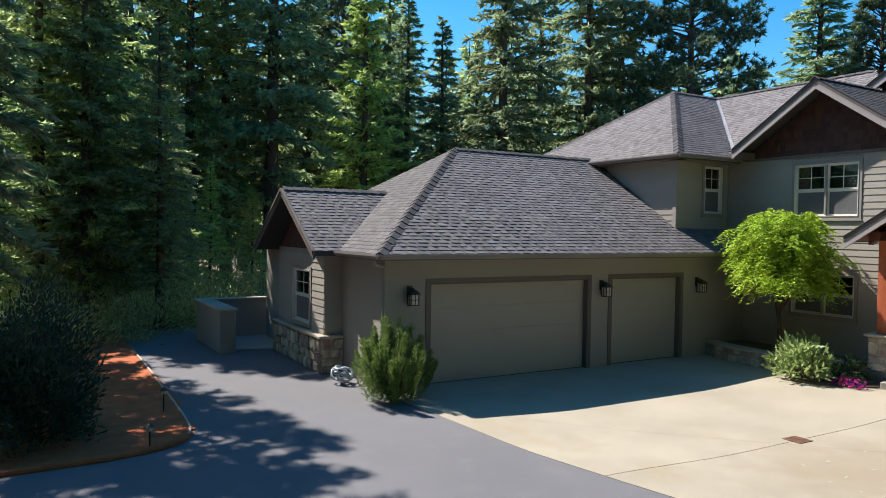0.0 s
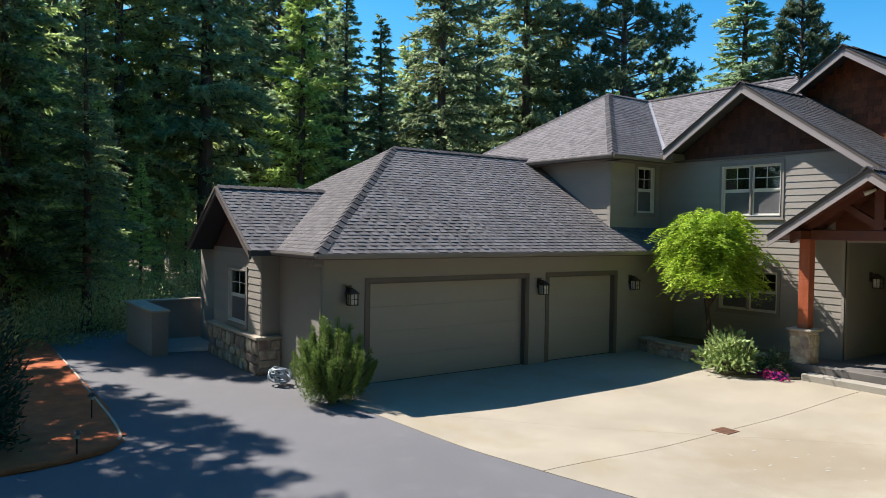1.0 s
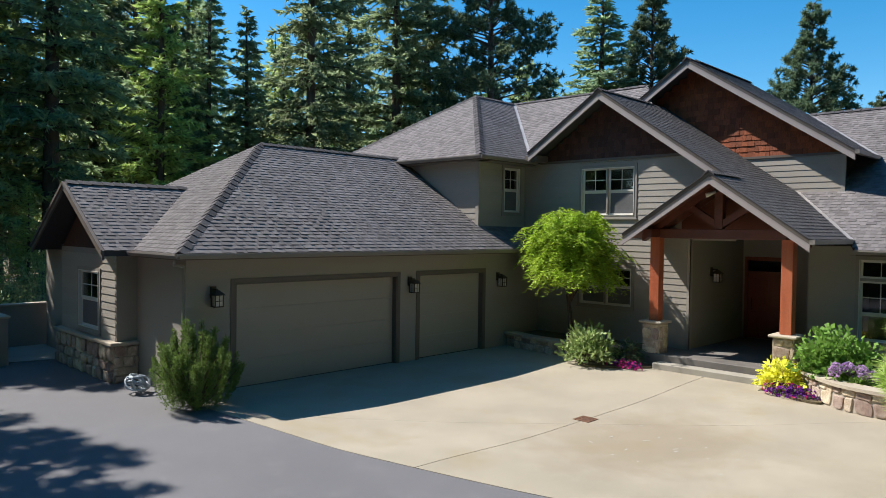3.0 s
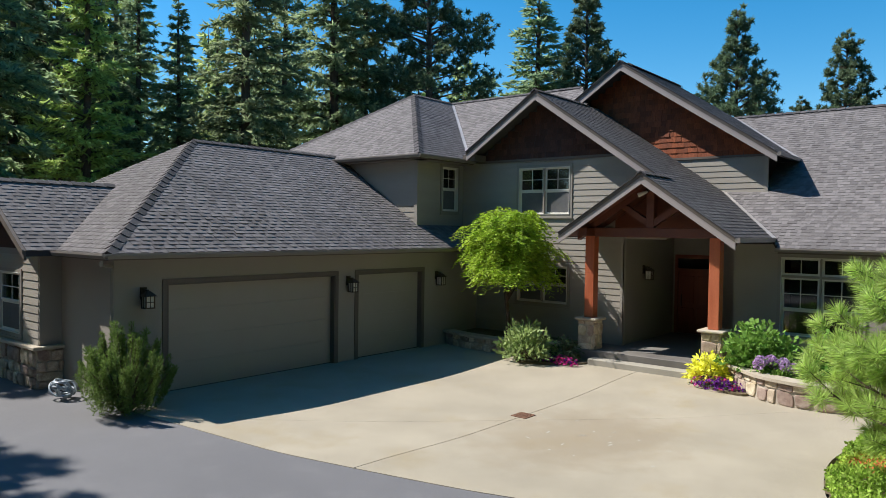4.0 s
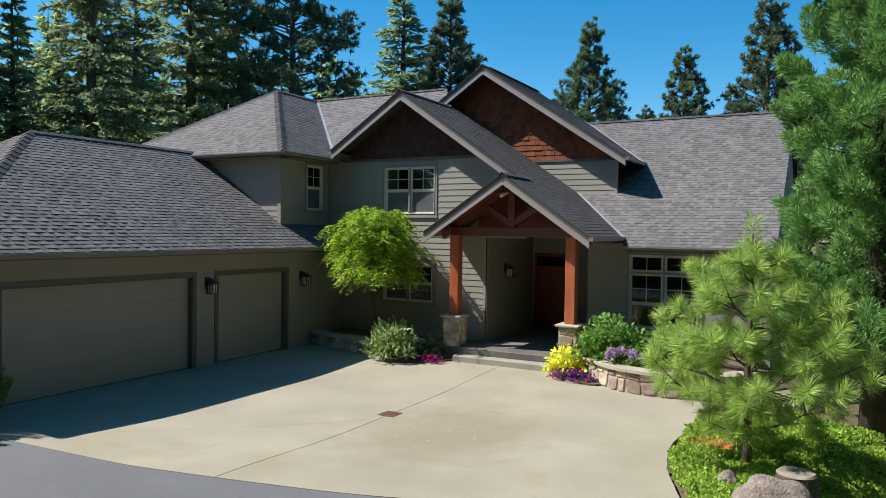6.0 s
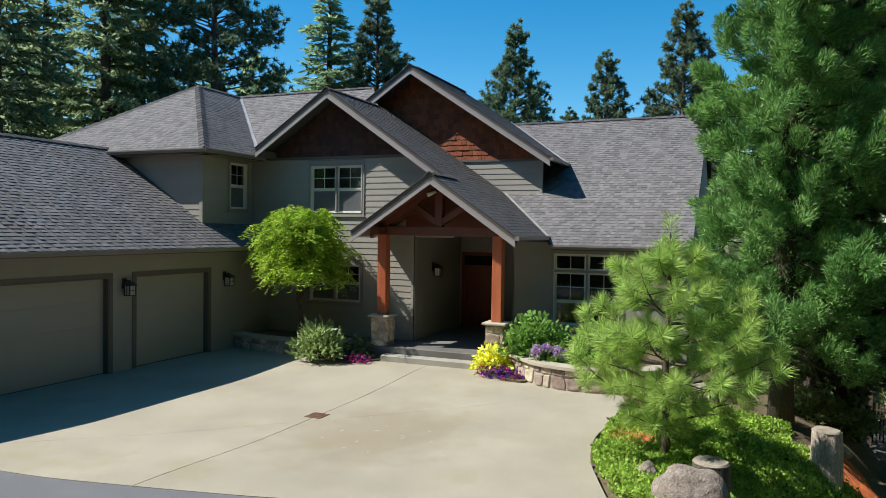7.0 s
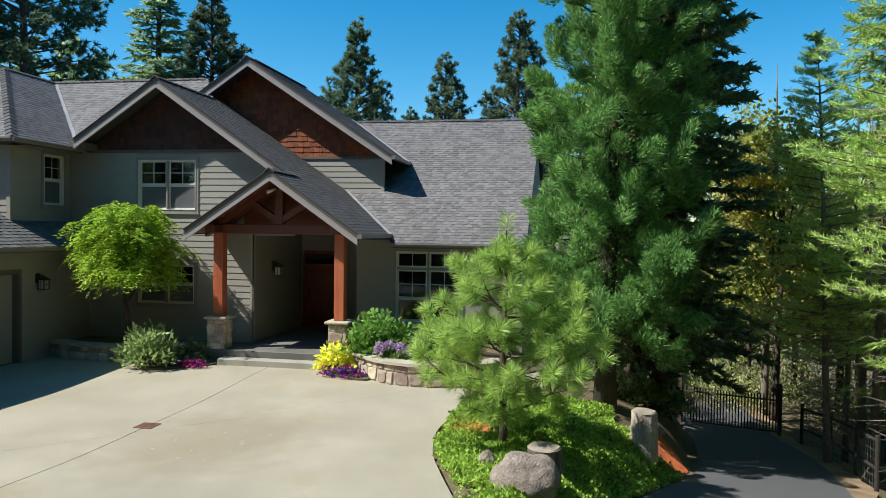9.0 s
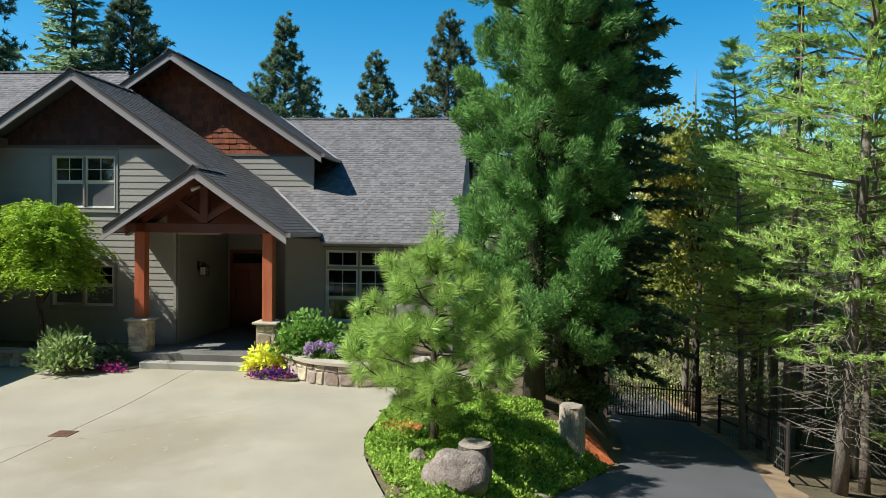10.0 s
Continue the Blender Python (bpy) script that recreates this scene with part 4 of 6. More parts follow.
def planter(path, top, width, label, cap=0.07):
    """A low curved stone wall along path (its right-hand side faces out) with a smooth cap."""
    ob = empty("planter_wall", (*path[len(path) // 2], 0.0), label, "garden wall", kind="")
    inner = []
    for i, p in enumerate(path):
        a, b = Vector(path[max(i - 1, 0)]), Vector(path[min(i + 1, len(path) - 1)])
        d = (b - a).normalized()
        inner.append((Vector(p), Vector((-d.y, d.x))))
    bm = bmesh.new()
    for (p, n), (q, m) in zip(inner, inner[1:]):
        prism(bm, [(*p, -0.1), (*q, -0.1), (*(q + m * width), -0.1), (*(p + n * width), -0.1)], [(*p, top - cap), (*q, top - cap), (*(q + m * width), top - cap), (*(p + n * width), top - cap)])
    bmesh.ops.remove_doubles(bm, verts=bm.verts, dist=0.001)
    body = part("wall_core", bm, M_MORTAR, ob)
    bm = bmesh.new()
    for (p, n), (q, m) in zip(inner, inner[1:]):
        o0, o1 = p - n * 0.1, q - m * 0.1
        i0, i1 = p + n * (width + 0.06), q + m * (width + 0.06)
        prism(bm, [(*o0, top - cap), (*o1, top - cap), (*i1, top - cap), (*i0, top - cap)], [(*o0, top), (*o1, top), (*i1, top), (*i0, top)])
    bmesh.ops.remove_doubles(bm, verts=bm.verts, dist=0.001)
    part("wall_cap", bm, M_CAPSTONE, ob)
    stone_run(body, path, 0.0, top - cap)
    return ob


planter(ribbon([(18.25, 5.9), (17.75, 5.55), (17.2, 5.05), (16.75, 4.55), (16.5, 3.9), (16.45, 3.2), (16.65, 2.5), (17.1, 1.9), (17.9, 1.5)], 5), 0.56, 0.3, "curved fieldstone garden wall with a smooth concrete cap")
planter(ribbon([(17.9, 14.56), (17.62, 13.6), (17.55, 12.6), (17.55, 11.7), (17.7, 11.0), (18.2, 10.45)], 5), 0.46, 0.28, "low shaded fieldstone garden wall beside the garage")
plate("planter_soil", [(18.3, 5.8), (17.4, 4.9), (16.85, 4.3), (16.8, 3.2), (17.3, 2.2), (18.2, 1.7), (20.95, 1.7), (20.95, 5.6)], 0.0, 0.44, M_SOIL, label="dark soil inside the garden wall", category="soil", kind="structure")
plate("planter_soil", [(18.2, 14.5), (17.9, 13.6), (17.85, 11.8), (18.3, 10.8), (19.55, 10.2), (19.55, 14.55)], 0.0, 0.36, M_SOIL, label="dark soil inside the garden wall", category="soil", kind="structure")
plate("flower_bed", ribbon([(17.05, 11.3), (16.75, 10.9), (16.95, 10.4), (17.35, 9.9), (17.75, 9.5), (18.2, 9.45), (18.25, 10.6), (17.6, 11.5)], 4), 0.0, 0.05, M_SOIL, label="small bed of dark soil beside the porch", category="soil", kind="structure")
plate("flower_bed", ribbon([(18.15, 6.45), (17.7, 6.4), (17.3, 6.0), (16.95, 5.5), (16.85, 5.0), (17.1, 4.95), (17.7, 5.45), (18.2, 5.9)], 4), 0.0, 0.05, M_SOIL, label="small bed of dark soil beside the porch", category="soil", kind="structure")

# ---- drain grate, hose, path lights, low wall at the back of the drive ----
M_RUST = surface("rusty_iron", (0.11, 0.052, 0.030), (0.18, 0.085, 0.045), 0.8, 8, 90, 0.3, 0.3)
GZ = dish(12.36, 7.97)
grate = empty("drain_grate", (12.36, 7.97, GZ), "rusty brown iron drain grate set in the concrete", "drain")
part("grate_frame", boxed(0, (12.17, 12.55, 7.79, 7.825, GZ, GZ + 0.024), (12.17, 12.55, 8.115, 8.15, GZ, GZ + 0.024), (12.17, 12.205, 7.825, 8.115, GZ, GZ + 0.024), (12.515, 12.55, 7.825, 8.115, GZ, GZ + 0.024)), M_RUST, grate)
for i in range(8):
    x = 12.215 + i * 0.038
    part("grate_bar", boxed(0, (x, x + 0.024, 7.825, 8.115, GZ + 0.016, GZ + 0.022)), M_RUST, grate)
# no hollow below: a black sheet on the slab imitates the pit's shade
part("grate_pit", boxed(0, (12.205, 12.515, 7.825, 8.115, GZ + 0.0135, GZ + 0.014)), M_IRON, grate)

# pale scuffs on the concrete beyond the drain
verts, faces = [], []
r = random.Random(21)
for i in range(20):
    x, y = r.gauss(11.6, 0.7), r.gauss(6.3, 0.9)
    a, ln, wd = r.uniform(0, 3.1), r.uniform(0.02, 0.09), r.uniform(0.012, 0.03)
    c, d = Vector((math.cos(a), math.sin(a), 0)) * ln, Vector((-math.sin(a), math.cos(a), 0)) * wd
    o = Vector((x, y, dish(x, y) + 0.0165))
    k = len(verts)
    verts += [o - c, o - c * 0.3 + d, o + c * 0.6 + d * 0.7, o + c, o + c * 0.2 - d, o - c * 0.5 - d * 0.6]
    faces.append(tuple(range(k, k + 6)))
tagged(new("scuff_marks", mesh_from("scuff_marks", verts, faces, M_FLECK)), "pale scuff marks on the concrete court", "marks", kind="stuff")

M_HOSE = surface("hose_vinyl", (0.30, 0.35, 0.40), (0.40, 0.45, 0.50), 0.35, 4, 40, 0.15, 0.05)
hose = empty("garden_hose", (6.55, 15.75, 0.0), "coil of pale blue garden hose by the stone skirt", "hose")
bm = bmesh.new()
pts = []
r = random.Random(5)
for loop in range(9):
    spin = Matrix.Rotation(r.uniform(0, 3.1), 3, "Z") @ Matrix.Rotation(radians(r.uniform(12, 62)), 3, "X")
    big_r = r.uniform(0.19, 0.27)
    for i in range(20):
        a = 2 * math.pi * (i / 20 + loop * 0.13)
        p = spin @ Vector((big_r * math.cos(a), big_r * math.sin(a), 0.03 * math.sin(3 * a)))
        pts.append((6.52 + p.x, 15.72 + p.y, max(0.02, 0.235 + p.z * 0.9)))
tube(bm, pts, 0.02, 6)
part("coil", bm, M_HOSE, hose, smooth=True)

for x, y, h in ((2.38, 14.8, 0.48), (1.79, 12.45, 0.42)):
    pl = empty("path_light", (x, y, 0.0), "small black path light in the mulch", "lamp", "path lights")
    bm = bmesh.new()
    tube(bm, [(x, y, 0.0), (x, y, h - 0.1)], 0.014, 8)
    part("stake", bm, M_IRON, pl)
    bm = bmesh.new()
    tube(bm, [(x, y, h - 0.1), (x, y, h - 0.03)], 0.045, 10)
    part("lens", bm, M_FROST, pl)
    bm = bmesh.new()
    tube(bm, [(x, y, h - 0.03), (x, y, h + 0.03)], [0.09, 0.02], 12)
    part("hood", bm, M_BRONZE, pl)

back = empty("low_wall", (5.5, 22.5, 0.0), "low tan stucco wall closing the end of the drive", "wall")
part("wing_wall", boxed(0.01, (4.9, 5.35, 20.95, 24.2, -0.1, 1.24)), M_STUCCO, back)
part("back_wall", boxed(0.01, (5.35, 7.6, 24.0, 24.25, -0.1, 1.24)), M_STUCCO, back)
part("coping", boxed(0.01, (4.85, 5.40, 20.9, 24.3, 1.24, 1.30), (5.40, 7.6, 23.95, 24.3, 1.24, 1.30)), M_CAPSTONE, back)
plate("pad", [(5.4, 21.4), (6.55, 21.1), (7.5, 21.1), (7.5, 24.0), (5.4, 24.0)], -0.02, 0.02, M_STEP, label="pale concrete pad behind the low wall", category="pavement", kind="structure")

# ---- plants ----
def leaf_material(name, low, high, leaf=0.35, island=0.35, each=0.12, rough=0.6, hue=0.015):
    return surface(name, low, high, rough, 0.5, 4, 0.2, 0, island=island, each=each, leaf=leaf, spec=0.25, hue=hue)


F_FIR = leaf_material("fir_needles", (0.310, 0.410, 0.165), (0.450, 0.545, 0.225), 0.72)
F_DARK = leaf_material("dark_needles", (0.215, 0.285, 0.155), (0.325, 0.405, 0.215), 0.66)
F_PINE = leaf_material("pine_needles", (0.115, 0.165, 0.090), (0.180, 0.235, 0.130), 0.45)
F_BRIGHT = leaf_material("young_fir_needles", (0.340, 0.445, 0.125), (0.460, 0.575, 0.175), 0.42)
F_PLUME = leaf_material("plume_needles", (0.400, 0.540, 0.135), (0.560, 0.690, 0.205), 0.45)
F_SEQ = leaf_material("cedar_needles", (0.160, 0.290, 0.080), (0.260, 0.410, 0.125), 0.32)
F_LONG = leaf_material("long_needles", (0.320, 0.440, 0.100), (0.490, 0.600, 0.165), 0.45, rough=0.45)
F_MAPLE = leaf_material("bright_leaves", (0.270, 0.450, 0.030), (0.400, 0.570, 0.055), 0.4)
F_YELLOW = leaf_material("yellowing_leaves", (0.270, 0.360, 0.090), (0.600, 0.550, 0.110), 0.45)
F_BUSH = leaf_material("shrub_leaves", (0.150, 0.290, 0.050), (0.230, 0.390, 0.080), 0.35)
F_IVY = leaf_material("groundcover_leaves", (0.240, 0.390, 0.055), (0.400, 0.560, 0.095), 0.42)
F_UNDER = leaf_material("undergrowth_leaves", (0.270, 0.295, 0.110), (0.410, 0.405, 0.175), 0.4)


def unit(v):
    return v / np.maximum(np.linalg.norm(v, axis=-1, keepdims=True), 1e-9)


def leaves(base, way, length, width, fold=0.0):
    """Diamond leaves: base (n, 3), way (n, 3), length and width (n,). Returns verts, quads."""
    n = len(base)
    side = unit(np.cross(way, rng.normal(size=(n, 3))))
    mid = base + way * (length * 0.45)[:, None]
    v = np.stack([base, mid + side * (width / 2)[:, None], base + way * length[:, None], mid - side * (width / 2)[:, None]], 1).reshape(-1, 3)
    return v, np.arange(n * 4).reshape(n, 4)


def needles(base, way, length, width):
    """Thin three-cornered needles: base (n, 3), way (n, 3), length and width (n,). Returns verts, triangles."""
    n = len(base)
    side = unit(np.cross(way, rng.normal(size=(n, 3))))
    v = np.stack([base + side * (width / 2)[:, None], base - side * (width / 2)[:, None], base + way * length[:, None]], 1).reshape(-1, 3)
    return v, np.arange(n * 3).reshape(n, 3)


def limb_mesh(segs, material, name):
    """Thin three-sided limbs: segs (n, 8): start, end, radius at each."""
    segs = np.asarray(segs, float)
    a, b, ra, rb = segs[:, :3], segs[:, 3:6], segs[:, 6], segs[:, 7]
    d = unit(b - a)
    s = unit(np.cross(d, np.array([0.21, 0.13, 0.97]) + 0 * d))
    u = np.cross(s, d)
    v = []
    for p, r in ((a, ra), (b, rb)):
        for k in range(3):
            t = 2 * math.pi * k / 3
            v.append(p + (s * math.cos(t) + u * math.sin(t)) * r[:, None])
    v = np.stack(v, 1).reshape(-1, 3)
    q = np.arange(len(segs))[:, None] * 6
    f = np.concatenate([q + np.array([[k, (k + 1) % 3, 3 + (k + 1) % 3, 3 + k]]) for k in range(3)])
    return v, f


def trunk_bm(h, r, lean=0.0, sides=10, top=0.08):
    bm = bmesh.new()
    n = 10
    pts, radii = [], []
    for i in range(n + 1):
        t = i / n
        pts.append((lean * t + 0.05 * math.sin(5 * t + r * 9), 0.05 * math.cos(4 * t), h * t - (0.15 if i == 0 else 0)))
        radii.append(r * (1.25 if i == 0 else 1) * (1 - t) ** 0.8 + top * r)
    return tube(bm, pts, radii, sides)


def conifer(name, h, radius, trunk_r, material, start=0.12, rise=0.1, droop=0.25, whorl=0.55, per=6, twigs=9, size=0.42, wide=0.12, shape=0.85, gappy=0.1, tuft=False, dense=3, label="", bark=None, curl=0.0, ragged=0.25, limbs=True):
    """A conifer at the origin: trunk, limbs in whorls, sprays of needles along them."""
    tree = empty(name, (0, 0, 0), label or "tall conifer at the edge of the woods", "tree", "conifers of the woods")
    part("trunk", trunk_bm(h, trunk_r), bark or M_BARK, tree, smooth=True)
    segs, base, way = [], [], []
    seed = 7.3 * h + 11.1 * radius
    if limbs:
        dense, size, wide = dense * 2, size * 0.8, wide * 1.15
    z = h * start
    while z < h * 0.985:
        t = (z - h * start) / (h * (1 - start))
        reach = radius * ((1 - t) ** shape) * (0.55 + 0.45 * min(1, t * 6 + 0.35)) + 0.12
        count = max(3, int(per * (0.6 + 0.4 * (1 - t)) + rng.uniform(-1, 1)))
        spin = rng.uniform(0, 6.28)
        for k in range(count):
            if rng.random() < gappy:
                continue
            a = spin + 6.283 * k / count + rng.normal(0, 0.35)
            zb = z + rng.normal(0, 0.42) * whorl
            lobe = 1.0 + 0.45 * noise.noise((1.3 * math.cos(a) + seed, 1.3 * math.sin(a), 0.33 * zb))
            ln = reach * lobe * (1 - ragged + 2 * ragged * rng.random() * 0.9)
            sag = droop * rng.uniform(0.5, 1.5)
            up = rise + 0.5 * t - 0.05 * rng.random()
            out = np.array([math.cos(a), math.sin(a), 0.0])
            steps = 3
            pts = []
            for s in range(steps + 1):
                f = s / steps
                pts.append(out * ln * f + np.array([0, 0, zb + ln * (up * f - sag * f * f + curl * f ** 3) + rng.normal(0, 0.02)]))
            for s in range(steps):
                f = s / steps
                segs.append((*pts[s], *pts[s + 1], trunk_r * 0.16 * (1 - f) + 0.008, trunk_r * 0.16 * (1 - f - 0.18) + 0.007))
            across = np.array([-out[1], out[0], 0])
            nt = max(3, int(twigs * ln / radius + 2))
            for j in range(nt):
                f = (0.45 + 0.55 * rng.random() ** 0.6) if tuft else 0.06 + 0.94 * (j + rng.random()) / nt
                i = min(int(f * steps), steps - 1)
                p = pts[i] + (pts[i + 1] - pts[i]) * (f * steps - i)
                if tuft:
                    p = p + rng.normal(0, 0.12, 3) * ln * 0.6
                    for q in range(dense):
                        d = unit((out * 0.4 + rng.normal(0, 0.7, 3) + np.array([0, 0, 0.35]))[None])[0]
                        base.append(p)
                        way.append(d)
                else:
                    tw = size * (1.9 - 1.1 * f) * (0.7 + 0.6 * rng.random()) * (0.45 + 0.55 * min(1, ln / 1.6))
                    for sgn in (-1, 1):
                        d = unit((out * (0.75 + 0.3 * rng.random()) + across * sgn * (0.9 - 0.45 * f) + np.array([0, 0, rng.normal(-0.18 + curl, 0.3)]))[None])[0]
                        for q in range(dense):
                            w = unit((d + rng.normal(0, 0.42, 3) - np.array([0, 0, 0.12]))[None])[0]
                            base.append(p + d * tw * q / dense)
                            way.append(w)
        z += whorl * (0.75 + 0.5 * rng.random()) * (1 - 0.35 * t)
    base, way = np.array(base), np.array(way)
    ln = size * rng.uniform(0.65, 1.3, len(base))
    v, q = (needles if limbs else leaves)(base, way, ln, wide * rng.uniform(0.7, 1.4, len(base)))
    crown = new("crown", mesh_from("crown", v, q, material))
    under(crown, tree)
    if not limbs:
        return tree
    lv, lf = limb_mesh(segs, M_BARK, "limbs")
    limb = under(new("limb", mesh_from("limb", lv, lf, bark or M_BARK)), tree)
    limb["kind"] = "stuff"
    return tree


def at(az, dist):
    a = radians(az)
    return dist * math.sin(a), dist * math.cos(a)


def stand(tree, az, dist, scale=1.0, turn=None, tall=1.0, sink=0.0):
    x, y = at(az, dist)
    m = Matrix.LocRotScale((x, y, ground_z(x, y) - 0.1 - sink), Euler((0, 0, rng.uniform(0, 6.28) if turn is None else turn)), (scale, scale, scale * tall))
    ob = copy_thing(tree, m)
    ob.matrix_basis = m
    return ob


def gone(tree):
    for o in (*tree.children_recursive, tree):
        bpy.data.objects.remove(o)


fir_a = conifer("fir_tree", 20, 3.0, 0.28, F_FIR, 0.10, 0.12, 0.30, 0.5, 7, 15, 0.36, 0.085, label="tall dark green fir in the woods")
fir_b = conifer("fir_tree", 22, 3.4, 0.30, F_DARK, 0.16, 0.15, 0.36, 0.55, 7, 15, 0.40, 0.10, gappy=0.15, label="tall shaded fir with drooping limbs")
fir_y = conifer("fir_tree", 15, 2.7, 0.2, F_BRIGHT, 0.05, 0.20, 0.26, 0.42, 7, 14, 0.32, 0.08, shape=1.0, label="bright green young fir behind the garage")
pine_o = conifer("pine_tree", 19, 3.2, 0.27, F_PINE, 0.30, 0.18, 0.10, 0.46, 7, 24, 0.34, 0.06, shape=0.55, gappy=0.15, tuft=True, dense=12, label="open-crowned pine with tufted limbs", ragged=0.35)
pine_s = conifer("pine_tree", 16, 3.3, 0.2, F_PINE, 0.16, 0.22, 0.08, 0.36, 8, 20, 0.32, 0.06, shape=0.8, gappy=0.08, tuft=True, dense=11, label="slender pine rising behind the roof")

far_a = conifer("fir_tree", 20, 3.2, 0.28, F_FIR, 0.08, 0.12, 0.30, 0.85, 6, 6, 0.75, 0.26, dense=2, limbs=False, label="fir deep in the woods")
far_b = conifer("fir_tree", 22, 3.4, 0.30, F_DARK, 0.10, 0.15, 0.34, 0.9, 6, 6, 0.8, 0.28, dense=2, limbs=False, label="dark fir deep in the woods")

# behind the house, each at its own place
for kind, az, dist, s, tall in (
        (pine_o, 49.2, 62, 1.62, 1.0), (fir_b, 41.7, 62, 1.7, 1.0), (fir_b, 44.2, 66, 1.5, 1.05), (fir_b, 35.1, 58, 1.55, 1.0), (fir_b, 30.2, 62, 1.0, 1.0), (fir_b, 27.4, 64, 1.15, 1.0),
        (fir_b, 57.8, 45, 1.3, 0.66), (pine_s, 61.6, 47, 1.2, 1.0), (pine_s, 72.6, 45, 1.04, 1.0), (pine_s, 79.7, 50, 0.98, 1.02), (pine_s, 76.9, 52, 0.78, 1.0),
        (pine_s, 85.5, 50, 1.18, 1.0), (fir_y, 24.0, 52, 1.62, 1.0), (pine_o, 22.3, 62, 1.5, 1.0), (fir_b, 16.9, 47, 1.55, 1.0), (fir_b, 38.0, 72, 1.5, 1.0), (fir_a, 33.0, 75, 1.2, 1.0)):
    stand(kind, az, dist, s, None, tall)
# woods beside the drive
WOODS = [(13.5, 50, fir_a, 1.3), (11.0, 46, fir_a, 1.35), (8.6, 52, fir_b, 1.45), (6.6, 45, fir_b, 1.3), (4.4, 48, fir_a, 1.4), (2.4, 44, fir_a, 1.3), (0.4, 47, fir_b, 1.35), (-1.6, 43, fir_a, 1.3),
         (-6.0, 20.2, fir_b, 0.92), (8.8, 28.0, fir_b, 0.5), (1.0, 29.5, fir_a, 0.9), (3.8, 28.7, fir_b, 0.72), (4.6, 30, fir_a, 0.95), (-4.5, 26, fir_a, 0.95), (19.5, 60, fir_a, 1.3), (14.8, 62, fir_b, 1.5), (20.6, 70, fir_b, 1.5), (26, 76, fir_a, 1.5), (-14, 30, fir_b, 1.0),
         (9.6, 38, fir_y, 0.62), (12.4, 40, fir_y, 0.5), (3.2, 36, fir_y, 0.6), (6.0, 37, fir_a, 0.55), (1.2, 35, fir_a, 0.6), (15.5, 42, fir_y, 0.42), (-0.8, 33, fir_y, 0.55)]
for az, dist, kind, s in WOODS:
    stand(kind, az, dist, s * rng.uniform(0.95, 1.06), None, rng.uniform(0.95, 1.08))
# deeper woods close the view
for i in range(36):
    az = -12 + 66 * (i + rng.random()) / 36
    stand((far_a, far_b)[i % 2], az, rng.uniform(80, 110), rng.uniform(1.0, 1.35))
for i in range(26):
    az = 88 + 40 * (i + rng.random()) / 26
    stand((far_a, far_b)[i % 2], az, rng.uniform(55, 85), rng.uniform(0.7, 0.95))
